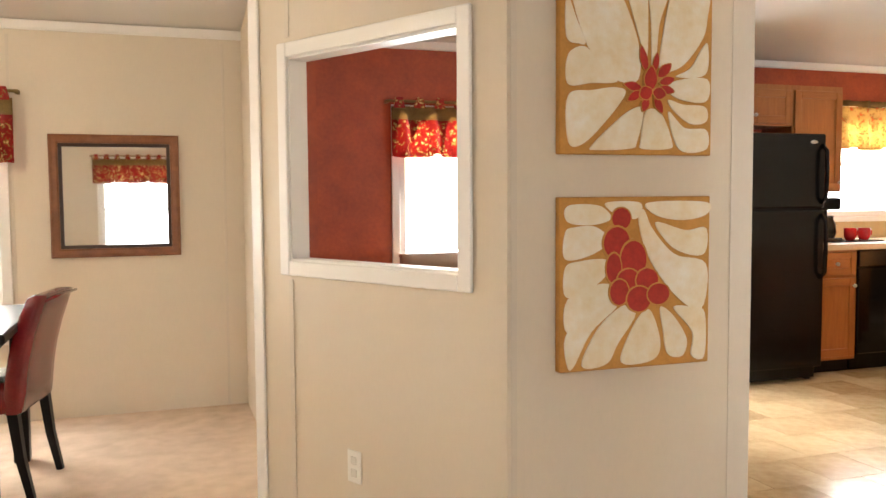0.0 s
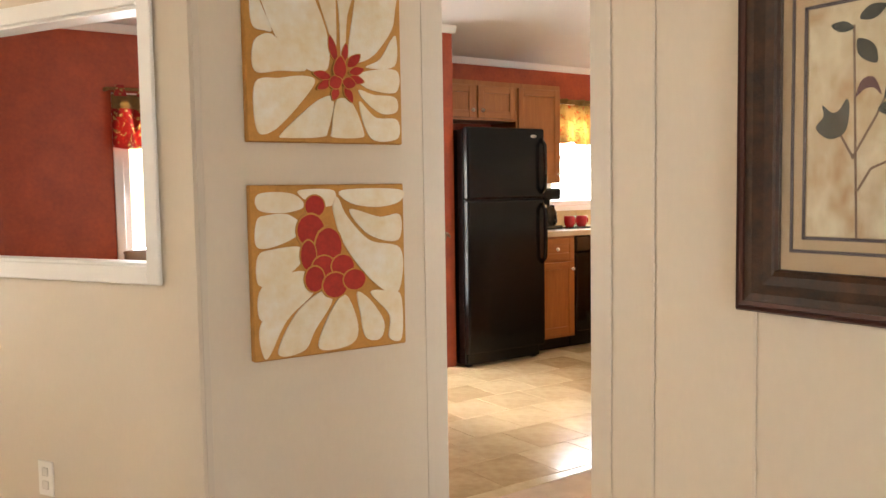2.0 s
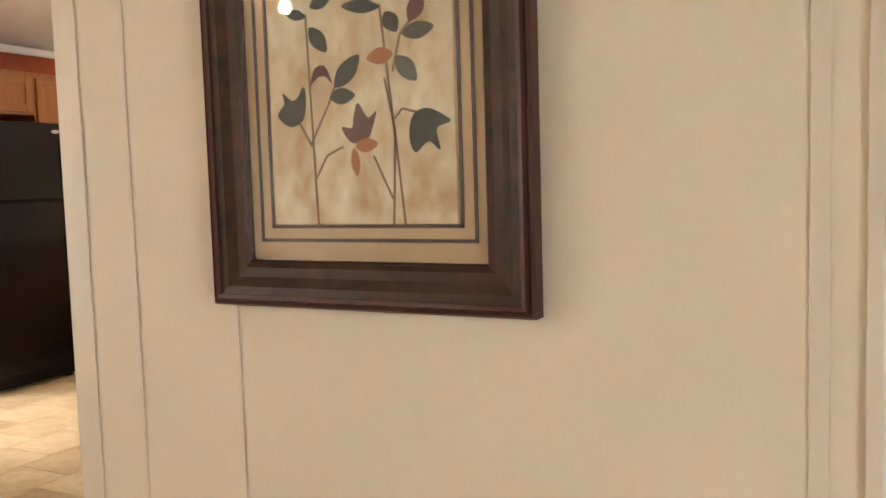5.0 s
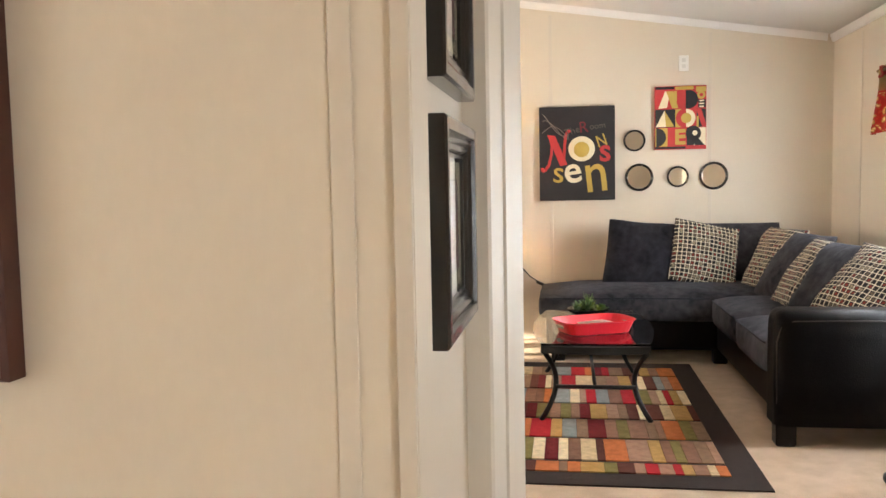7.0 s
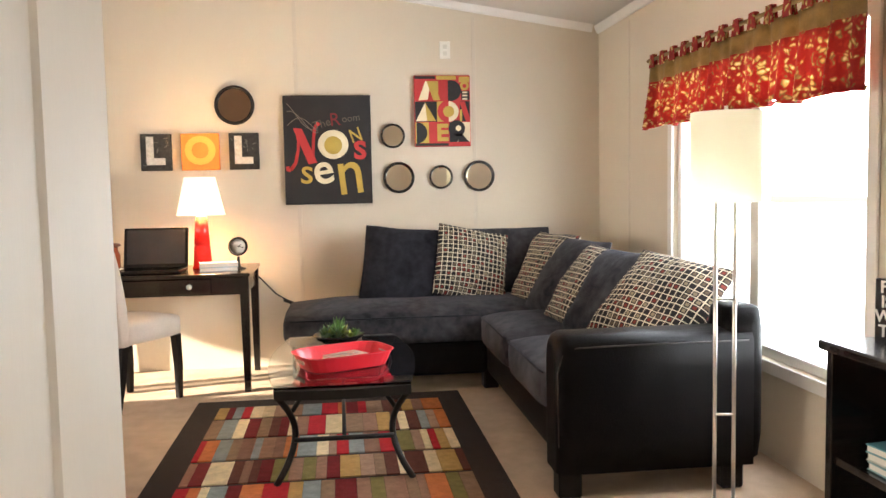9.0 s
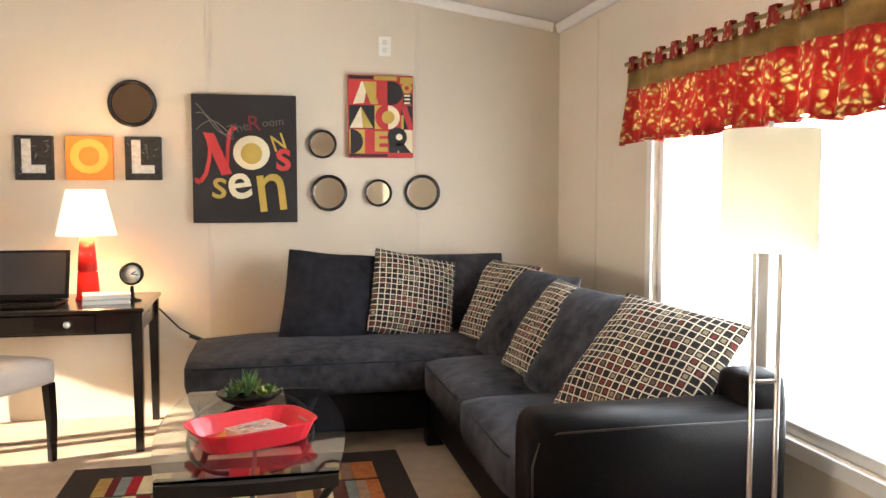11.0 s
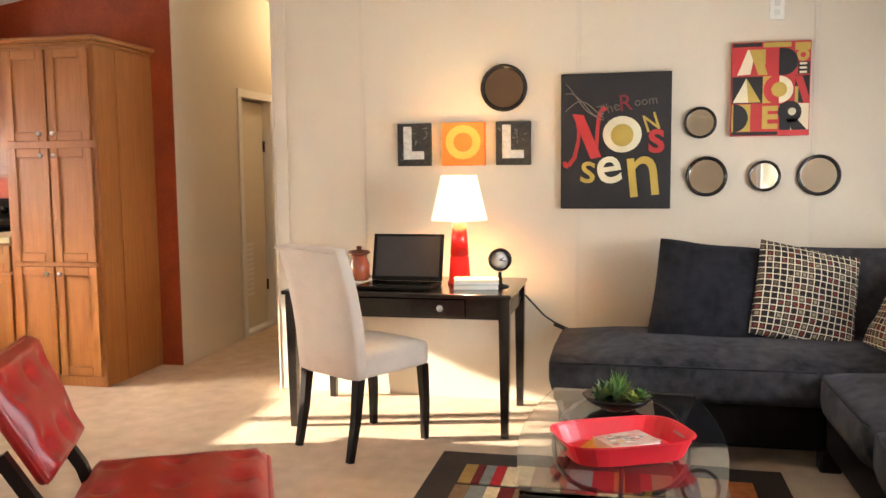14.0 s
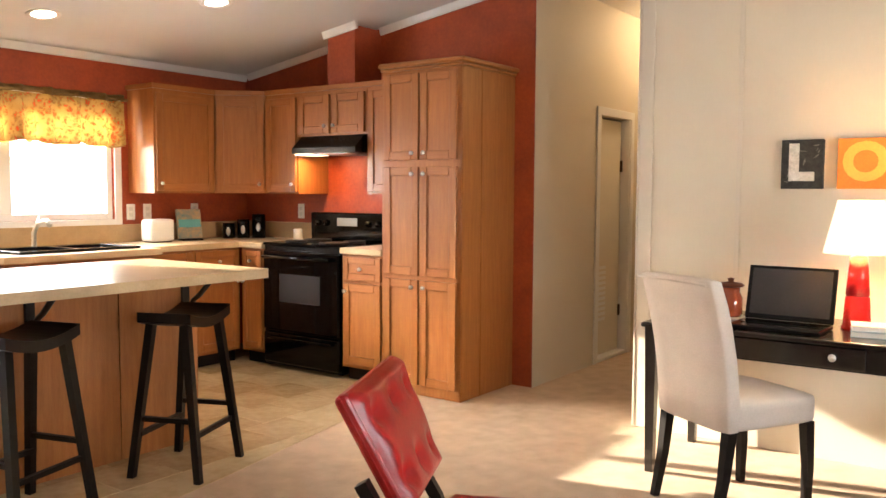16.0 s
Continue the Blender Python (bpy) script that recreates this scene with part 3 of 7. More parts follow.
# ---- sofa ----
def sofa():
    ob = thing("sectional_sofa", "black leather sectional sofa with charcoal suede seats and a chaise", "sofa", pose(0, 0, 0))
    bm = bmesh.new()
    box(bm, 4.62, -2.06, 0.09, 7.04, -1.36, 0.3, bevel=0.02, seg=2)
    part("base", bm, BLEATHER, ob, "black leather base rail")
    part("chaise_base", bx(6.2, -1.36, 0.09, 7.04, -0.24, 0.3, bevel=0.02, seg=2), BLEATHER, ob, "black leather base rail")
    # arm with a rounded top
    bm = bmesh.new()
    prof = [(4.43, 0.1), (4.64, 0.1), (4.64, 0.3), (4.64, 0.5)] + [(4.535 + 0.105 * math.copysign(abs(math.cos(a)) ** 0.6, math.cos(a)), 0.53 + 0.095 * math.sin(a) ** 0.6) for a in [math.pi * k / 14 for k in range(1, 14)]] + [(4.43, 0.5), (4.43, 0.3)]
    rows = []
    for k in range(9):
        a = math.pi / 2 * k / 8
        inset = 0.05 * (1 - math.sin(a))
        rows.append([bm.verts.new((x + (4.535 - x) * inset / 0.105, -1.36 + 0.055 * math.cos(a), z - (inset * 1.1 if z > 0.3 else 0))) for x, z in prof])
    rows.append([bm.verts.new((x, -2.07, z)) for x, z in prof])
    for a, b in zip(rows, rows[1:]):
        for i in range(len(prof)):
            f = bm.faces.new((a[i], a[(i + 1) % len(prof)], b[(i + 1) % len(prof)], b[i]))
            f.smooth = True
    bm.faces.new(rows[0]), bm.faces.new(rows[-1][::-1])
    part("arm", bm, BLEATHER, ob, "black leather arm with a padded top")
    bm = bmesh.new()
    tube(bm, [(4.452, -1.315, 0.2), (4.45, -1.312, 0.48), (4.442, -1.33, 0.55), (4.434, -1.38, 0.577), (4.433, -1.6, 0.58), (4.433, -2.05, 0.58)], 0.003, 6)
    part("piping", bm, mat("dark_stitch", (0.035, 0.022, 0.016), 0.45), ob, "stitched piping")
    part("back_end", soft_block(bmesh.new(), 4.45, -2.13, 0.1, 4.64, -1.96, 0.71, 0.05), BLEATHER, ob, "rounded black leather back end")
    part("back_frame", soft_block(bmesh.new(), 4.64, -2.11, 0.1, 7.05, -1.94, 0.68, 0.05), BLEATHER, ob, "black leather back")
    part("back_frame", soft_block(bmesh.new(), 6.92, -1.94, 0.1, 7.07, -0.9, 0.68, 0.05), BLEATHER, ob, "black leather back")
    for x0, x1 in ((4.65, 5.41), (5.415, 6.18)):
        part("seat_cushion", soft_block(bmesh.new(), x0, -1.96, 0.27, x1, -1.3, 0.46, 0.06, 0.03), SUEDE, ob, "charcoal suede seat cushion")
    part("chaise_cushion", soft_block(bmesh.new(), 6.15, -1.96, 0.27, 6.95, -0.19, 0.48, 0.07, 0.03), SUEDE, ob, "charcoal suede chaise cushion")
    for x0, x1 in ((4.7, 5.37), (5.46, 6.13)):
        part("seat_piping", tube(bmesh.new(), [(x0, -1.322, 0.428), (x0 + 0.03, -1.308, 0.434), ((x0 + x1) / 2, -1.306, 0.438), (x1 - 0.03, -1.308, 0.434), (x1, -1.322, 0.428)], 0.005, 6), SUEDE_DARK, ob, "charcoal piped seam")
    part("chaise_piping", tube(bmesh.new(), [(6.16, -1.3, 0.44), (6.156, -0.7, 0.442), (6.16, -0.26, 0.44), (6.2, -0.205, 0.438), (6.5, -0.198, 0.44), (6.88, -0.205, 0.438)], 0.0055, 6), SUEDE_DARK, ob, "charcoal piped seam")
    for x, y in ((4.5, -1.36), (4.5, -2.0), (6.25, -1.38), (6.3, -0.32), (6.95, -0.32), (6.95, -2.0)):
        part("foot", bx(x - 0.045, y - 0.045, 0, x + 0.045, y + 0.045, 0.11, bevel=0.008), ESPRESSO, ob, "dark wooden block foot")
    # loose back cushions
    def back(w, h, d, x, y, z, yaw, lean, s):
        m = pose(x, y, z, lean, 0, yaw)
        part("back_cushion", cushion(bmesh.new(), w, h, d, m=m, pinch=0.03, wave=0.02, seed=s), SUEDE, ob, "charcoal suede back cushion")
    back(0.6, 0.48, 0.2, 6.8, -1.6, 0.67, 90, 14, 5)
    back(0.56, 0.5, 0.2, 6.02, -1.79, 0.65, 12, 32, 2)
    back(0.58, 0.5, 0.2, 5.3, -1.81, 0.64, 12, 34, 3)


sofa()


def pillow(label, material, w, d, m, seed):
    solo("throw_pillow", cushion(bmesh.new(), w, w, d, n=20, pinch=0.045, wave=0.018, seed=seed), material, label, "pillow", m=m, group="pillows on the sofa")


DARK_P, PAT_P = "square charcoal suede throw pillow on the chaise", "square cream, black and red geometric throw pillow on the sofa"
pillow(DARK_P, SUEDE_DARK, 0.55, 0.2, pose(6.68, -0.93, 0.67, 24, -5, 84), 1)
pillow(PAT_P, PATTERN, 0.47, 0.19, pose(6.64, -1.34, 0.69, 20, -12, 98), 2)
pillow(PAT_P, PATTERN, 0.48, 0.18, pose(6.4, -1.75, 0.67, 28, 0, 16), 3)
pillow(PAT_P, PATTERN, 0.48, 0.17, pose(5.6, -1.77, 0.655, 36, -2, 8), 4)
pillow(PAT_P, PATTERN, 0.53, 0.19, pose(4.87, -1.86, 0.65, 42, -6, 26), 5)


# ---- rug ----
def rug():
    ob = thing("area_rug", "brown-bordered area rug with striped multicolour blocks", "rug", pose(0, 0, 0))
    x0, x1, y0, y1 = 3.87, 6.17, -1.175, 0.277
    part("backing", bx(x0, y0, 0.001, x1, y1, 0.008, bevel=0.002), mat("rug_brown", (0.03, 0.015, 0.01), 0.95, vary=0.3, scale=20, fine=300, bump=0.8, bump_scale=300), ob, "dark brown border")
    cols = [(0.442, 0.026, 0.033), (0.468, 0.286, 0.098), (0.221, 0.182, 0.065), (0.26, 0.286, 0.273), (0.546, 0.169, 0.058), (0.13, 0.046, 0.033), (0.78, 0.637, 0.403), (0.312, 0.169, 0.111), (0.247, 0.13, 0.085), (0.39, 0.234, 0.156), (0.169, 0.021, 0.023), (0.273, 0.169, 0.104), (0.65, 0.494, 0.286)]
    piles = [mat("rug_pile", c, 0.95, vary=0.25, scale=30, fine=300, bump=0.8, bump_scale=300, spec=0.1) for c in cols]
    rng = random.Random(4)
    b = 0.135
    lines = (4.0, 4.15, 4.48, 4.807, 5.108, 5.433, 5.778, 6.02)
    for xa, xb in zip(lines, lines[1:]):
        y, last = y0 + b, -1
        while y < y1 - b - 0.02:
            w = rng.choice((0.035, 0.045, 0.055, 0.06, 0.07, 0.085, 0.1))
            e = min(y + w, y1 - b)
            k = rng.choice([q for q in range(len(cols)) if q != last])
            last = k
            part("pile_block", bx(xa + 0.014, y + 0.0004, 0.006, xb - 0.014, e - 0.001, 0.0125), piles[k], ob)
            y = e


rug()


# ---- coffee table ----
def coffee_table():
    ob = thing("coffee_table", "black iron coffee table with a bowed clear glass top", "table", pose(5.31, -0.522, 0.0125, 0, 0, 0))
    # glass with bowed long sides
    out = []
    for k in range(13):
        t = k / 12
        out.append((-0.56 + 1.12 * t, -0.27 - 0.06 * math.sin(math.pi * t)))
    for k in range(13):
        t = k / 12
        out.append((0.56 - 1.12 * t, 0.27 + 0.06 * math.sin(math.pi * t)))
    part("glass_top", prism(bmesh.new(), out, 0.385, 0.395), GLASS, ob, "clear glass top")
    for s in (-1, 1):
        bow = [(s * (0.565 + 0.03 * math.sin(math.pi * k / 10)), -0.27 + 0.054 * k) for k in range(11)]
        back = [(s * (0.515 + 0.03 * math.sin(math.pi * k / 10)), -0.27 + 0.054 * k) for k in range(11)]
        ends = bow + back[::-1]
        part("end_rail", prism(bmesh.new(), ends if s > 0 else ends[::-1], 0.346, 0.384), IRON, ob, "black bowed iron end rail")
        part("stretcher", tube(bmesh.new(), [(s * 0.485, -0.2, 0.16), (s * 0.485, 0.2, 0.16)], 0.01), IRON, ob)
        for q in (-1, 1):
            pts = []
            for k in range(13):
                t = k / 12
                pts.append((s * (0.545 - 0.09 * math.sin(math.pi * min(1, t * 1.1)) ** 1.3 * (1 - 0.1 * t)), q * (0.262 - 0.07 * math.sin(math.pi * t) + 0.01 * t), 0.36 * (1 - t)))
            part("leg", tube(bmesh.new(), pts, 0.014, 6), IRON, ob, "curved black iron leg")
    part("long_stretcher", tube(bmesh.new(), [(-0.485, 0, 0.16), (0.485, 0, 0.16)], 0.009), IRON, ob)
    for q in (-1, 1):
        pts = [(0.02 + 0.5 * math.cos(a), q * (0.06 + 0.16 * math.sin(a)), 0.372) for a in [math.pi * k / 12 for k in range(13)]]
        part("scroll", tube(bmesh.new(), pts, 0.008, 6), IRON, ob)


coffee_table()
TOP = 0.409


def tray():
    ob = thing("serving_tray", "red plastic serving tray with handle slots on the glass table", "tray", pose(5.12, -0.525, TOP, 0, 0, -66))
    w, d, h = 0.207, 0.14, 0.066

    def ring(s, z, n=40):
        pts = []
        for k in range(n):
            a = 2 * math.pi * k / n
            c, q = math.cos(a), math.sin(a)
            r = (abs(c) ** 4 + abs(q) ** 4) ** -0.25
            pts.append(Vector((c * r * w * s, q * r * d * s, z)))
        return pts
    bm = bmesh.new()
    rs = [[bm.verts.new(p) for p in r] for r in (ring(0.86, 0.001), ring(1.0, h), ring(1.03, h + 0.002), ring(1.03, h - 0.002), ring(0.98, h - 0.006), ring(0.84, 0.006))]
    n = 40
    for j, (a, b) in enumerate(zip(rs, rs[1:])):
        for i in range(n):
            bm.faces.new((a[i], a[(i + 1) % n], b[(i + 1) % n], b[i]))
    bm.faces.new(rs[0][::-1]), bm.faces.new(rs[-1])
    part("shell", bm, REDPLASTIC, ob)
    # slots are solid blocks with the opening's shade in their colour
    for s in (-1, 1):
        part("handle_slot", bx(s * w * 0.955 - 0.006, -0.04, 0.028, s * w * 0.955 + 0.006, 0.04, 0.046, bevel=0.004), mat("slot_shadow", (0.35, 0.3, 0.24), 0.4), ob, "handle slot painted as a shaded opening")
    z = TOP + 0.008
    for k, (c, w2, d2, x, y, a, t) in enumerate((((0.07, 0.2, 0.5), 0.2, 0.14, 5.15, -0.54, -62, 0.006), ((0.75, 0.42, 0.02), 0.17, 0.13, 5.08, -0.47, -20, 0.008), ((0.62, 0.56, 0.5), 0.17, 0.12, 5.1, -0.54, -55, 0.026))):
        bk = thing("magazine", ("blue magazine", "yellow magazine", "colourful thick paperback magazine")[k] + " lying in the red tray", "magazine", pose(x, y, z, 0, 0, a))
        part("page_block", bx(-w2 / 2 + 0.003, -d2 / 2 + 0.003, 0.001, w2 / 2 - 0.003, d2 / 2 - 0.003, t - 0.001), WHITEPL, bk, "white page block")
        part("cover", bx(-w2 / 2, -d2 / 2, t - 0.001, w2 / 2, d2 / 2, t), mat("magazine_cover", c, 0.3, scale=30, second=(0.5, 0.12, 0.05) if k == 2 else None), bk)
        if k == 2:
            rng = random.Random(8)
            inks = [mat("cover_ink", c3, 0.3) for c3 in ((0.5, 0.06, 0.03), (0.6, 0.35, 0.08), (0.12, 0.08, 0.06), (0.7, 0.66, 0.6), (0.1, 0.2, 0.25))]
            for q in range(26):
                u, v = rng.uniform(-0.07, 0.05), rng.uniform(-0.05, 0.04)
                part("cover_block", bx(u, v, t, u + rng.uniform(0.012, 0.03), v + rng.uniform(0.006, 0.014), t + 0.0002 + 0.00001 * q), inks[q % 5], bk)
        z += t + 0.001


tray()


def planter():
    ob = thing("planter", "black shallow bowl with spiky green succulents on the glass table", "plant", pose(5.6, -0.506, TOP))
    part("bowl", lathe(bmesh.new(), [(0.05, 0), (0.06, 0.004), (0.105, 0.028), (0.128, 0.05), (0.12, 0.054), (0.1, 0.046), (0.0, 0.04)], 32), GLOSS, ob, "glossy black ceramic bowl")
    rng = random.Random(3)
    for c in range(16):
        a, r = rng.uniform(0, 6.28), 0.0 if c == 0 else rng.uniform(0.035, 0.09)
        cx, cy = r * math.cos(a), r * math.sin(a)
        bm = bmesh.new()
        big = c == 0
        for k in range(34 if big else 16):
            b = rng.uniform(0, 6.28)
            el = rng.uniform(0.25, 1.45)
            ln = rng.uniform(0.07, 0.115) if big else rng.uniform(0.03, 0.06)
            d = Vector((math.cos(b) * math.cos(el), math.sin(b) * math.cos(el), math.sin(el)))
            s = d.cross(Vector((0, 0, 1))).normalized() * (0.0045 if big else 0.008)
            o = Vector((cx, cy, 0.042))
            mid = o + d * ln * 0.5 + Vector((0, 0, 0.004))
            v = [bm.verts.new(p) for p in (o - s * 0.5, o + s * 0.5, mid + s, mid - s, o + d * ln)]
            bm.faces.new(v[:4]), bm.faces.new((v[3], v[2], v[4]))
        part("succulent", bm, mat("succulent_leaf", ((0.1, 0.2, 0.04), (0.2, 0.26, 0.03), (0.07, 0.13, 0.04))[c % 3], 0.5, vary=0.3, scale=40), ob)


planter()


# ---- desk ----
def desk():
    ob = thing("writing_desk", "black lacquered writing desk with one drawer and a round knob", "desk", pose(0, 0, 0))
    x0, x1, y0, y1 = 6.4, 7.03, 0.008, 1.135
    part("desktop", bx(x0 - 0.03, y0 - 0.012, 0.68, x1, y1 + 0.012, 0.702, bevel=0.006, seg=2), BLACK, ob)
    part("apron", bx(x0 + 0.015, y0 + 0.05, 0.575, x0 + 0.035, y1 - 0.05, 0.679), BLACK, ob)
    part("apron", bx(x1 - 0.05, y0 + 0.05, 0.575, x1 - 0.03, y1 - 0.05, 0.679), BLACK, ob)
    for y in (y0 + 0.015, y1 - 0.035):
        part("apron", bx(x0 + 0.05, y, 0.575, x1 - 0.05, y + 0.02, 0.679), BLACK, ob)
    dr = part("drawer", bx(x0 + 0.002, 0.22, 0.585, x0 + 0.015, 0.9, 0.672, bevel=0.003), BLACK, ob, "black drawer front")
    for y in (0.34, 0.78):
        part("knob", lathe(bmesh.new(), [(0.006, 0), (0.006, 0.012), (0.016, 0.02), (0.013, 0.029), (0.0, 0.031)], 16, pose(x0 + 0.002, y, 0.63, 0, -90, 0)), CHROME, dr, "round nickel knob")
    for x in (x0 + 0.025, x1 - 0.03):
        for y in (y0 + 0.025, y1 - 0.025):
            bm = bmesh.new()
            lo = [bm.verts.new((x + sx * 0.018, y + sy * 0.018, 0)) for sx, sy in ((-1, -1), (1, -1), (1, 1), (-1, 1))]
            hi = [bm.verts.new((x + sx * 0.027, y + sy * 0.027, 0.679)) for sx, sy in ((-1, -1), (1, -1), (1, 1), (-1, 1))]
            bm.faces.new(lo[::-1]), bm.faces.new(hi)
            for i in range(4):
                bm.faces.new((lo[i], lo[(i + 1) % 4], hi[(i + 1) % 4], hi[i]))
            part("leg", bm, BLACK, ob, "tapered square leg")


desk()
DZ = 0.702


def table_lamp():
    ob = thing("table_lamp", "lit table lamp with a red glazed base and cream shade", "lamp", pose(6.75, 0.315, DZ))
    part("base", lathe(bmesh.new(), [(0.062, 0), (0.064, 0.006), (0.058, 0.02), (0.05, 0.14), (0.044, 0.146), (0.05, 0.152), (0.036, 0.315), (0.022, 0.326), (0.012, 0.332), (0.012, 0.37), (0, 0.37)], 28), REDGLAZE, ob, "glossy red ceramic base")
    bm = lathe(bmesh.new(), [(0.145, 0.33), (0.092, 0.56)], 36)
    fs = [f for f in bm.faces if len(f.verts) > 4]
    bmesh.ops.delete(bm, geom=fs, context="FACES_ONLY")
    part("shade", bm, SHADE, ob, "glowing cream fabric shade")
    part("harp", tube(bmesh.new(), [(0, 0, 0.37), (0, 0.04, 0.43), (0, 0.03, 0.52), (0, 0, 0.54)], 0.003, 6), CHROME, ob)
    lamp("desk_lamp_light", "POINT", 4.0, (1.0, 0.7, 0.38), pose(6.75, 0.315, DZ + 0.45), radius=0.04)


table_lamp()


def laptop():
    ob = thing("laptop", "open black laptop with a dark screen on the desk", "laptop", pose(6.55, 0.585, DZ, 0, 0, -92))
    part("keyboard_base", bx(-0.19, -0.12, 0.002, 0.19, 0.12, 0.02, bevel=0.004), APPL, ob)
    part("keyboard", bx(-0.16, -0.02, 0.02, 0.16, 0.1, 0.0225), GLOSS, ob)
    m = pose(0, 0.125, 0.02, -14, 0, 0)
    bm = bx(-0.19, -0.004, 0, 0.19, 0.006, 0.245, bevel=0.003)
    bm.transform(m)
    lid = part("lid", bm, APPL, ob, "black lid with bezel")
    bm = bx(-0.172, -0.0062, 0.022, 0.172, -0.0042, 0.232)
    bm.transform(m)
    part("screen", bm, mat("dark_screen", (0.035, 0.03, 0.03), 0.25, vary=0.1), lid, "switched-off dark screen")


laptop()


def desk_clock():
    ob = thing("desk_clock", "small black desk clock with a white dial", "clock", pose(6.66, 0.09, DZ, 0, 0, -90))
    part("foot", lathe(bmesh.new(), [(0.045, 0), (0.045, 0.006), (0.012, 0.016), (0.008, 0.075), (0, 0.075)], 20), IRON, ob)
    m = pose(0, 0, 0.137, 90, 0, 0)
    part("rim", lathe(bmesh.new(), [(0.048, -0.018), (0.058, -0.012), (0.058, 0.012), (0.05, 0.02), (0.047, 0.012), (0, 0.012)], 28, m), IRON, ob)
    part("dial", lathe(bmesh.new(), [(0.046, 0.013), (0.0, 0.0135)], 28, m), WHITEPL, ob, "white dial")
    for a, ln in ((100, 0.034), (60, 0.024)):
        bm = bx(-0.002, -0.0165, 0, 0.002, -0.0145, ln)
        bm.transform(pose(0, 0, 0.137, 0, a, 0))
        part("clock_pointer", bm, IRON, ob)


desk_clock()


def desk_books():
    z = DZ
    for k in range(2):
        ob = thing("book", "pale blue-grey book lying in a small stack on the desk", "book", pose(6.6, 0.2, z, 0, 0, -82 + 4 * k), "books on the desk")
        part("cover", bx(-0.11, -0.075, 0, 0.11, 0.075, 0.003, bevel=0.001), mat("book_cover", (0.45, 0.5, 0.5), 0.5), ob)
        part("page_block", bx(-0.107, -0.072, 0.003, 0.107, 0.072, 0.021), WHITEPL, ob)
        part("cover", bx(-0.11, -0.075, 0.021, 0.11, 0.075, 0.024, bevel=0.001), mat("book_cover", (0.5, 0.54, 0.54), 0.5), ob)
        z += 0.0245


desk_books()


def pen_jar():
    ob = thing("candle_jar", "amber glass jar candle on a white saucer on the desk", "candle", pose(6.72, 0.85, DZ))
    part("saucer", lathe(bmesh.new(), [(0.05, 0), (0.075, 0.012), (0.07, 0.014), (0, 0.008)], 24), WHITEPL, ob)
    part("jar", lathe(bmesh.new(), [(0.05, 0.014), (0.055, 0.03), (0.055, 0.1), (0.042, 0.13), (0.042, 0.15), (0, 0.15)], 24), mat("amber_glass", (0.25, 0.05, 0.02), 0.08, coat=0.6), ob)
    part("lid", lathe(bmesh.new(), [(0.05, 0.151), (0.062, 0.158), (0.05, 0.17), (0.012, 0.175), (0.016, 0.19), (0, 0.195)], 24), mat("bronze_lid", (0.12, 0.04, 0.02), 0.35, metal=0.6), ob)


pen_jar()


# ---- chairs ----
def parsons_chair(name, label, cover, m, group="", tall=0.66, w=0.23):
    """Faces local +y; origin on the floor below the seat's middle."""
    ob = thing(name, label, "chair", m, group)
    d = 0.23
    part("seat", soft_block(bmesh.new(), -w, -d, 0.36, w, d, 0.49, 0.035, 0.015), cover, ob, "padded upholstered seat")
    bm = soft_block(bmesh.new(), -w, -0.04, 0.0, w, 0.04, tall, 0.025)
    for v in bm.verts:
        t = v.co.z / tall
        v.co.y -= 0.11 * t * t
        v.co.x *= 1 - 0.0 * t
    bm.transform(pose(0, -d + 0.03, 0.36, 0, 0, 0))
    part("backrest", bm, cover, ob, "tall upholstered backrest")
    part("welt", tube(bmesh.new(), [(-w + 0.01, -d - 0.12, tall + 0.34), (0, -d - 0.125, tall + 0.345), (w - 0.01, -d - 0.12, tall + 0.34)], 0.006, 6), cover, ob)
    for sx in (-1, 1):
        for sy in (-1, 1):
            a, b = (sx * (w - 0.03), sy * (d - 0.03), 0.37), (sx * (w - 0.03), sy * (d - 0.02) - (0.05 if sy < 0 else 0), 0)
            part("leg", tube(bmesh.new(), [a, ((a[0] + b[0]) / 2, (a[1] + b[1]) / 2 + 0.008, 0.18), b], 0.03, 4, 0.02), ESPRESSO, ob, "dark tapered wooden leg")
    return ob


parsons_chair("side_chair", "beige microfibre parsons chair with dark tapered legs at the desk", LINEN, pose(6.265, 0.68, 0, 0, 0, -121), tall=0.605, w=0.215)
parsons_chair("dining_chair", "dark red leather parsons chair at the dining table", mat("oxblood_leather", (0.16, 0.008, 0.01), 0.25, vary=0.2, coat=0.3), pose(-0.885, 4.02, 0, 0, 0, 80), tall=0.5)


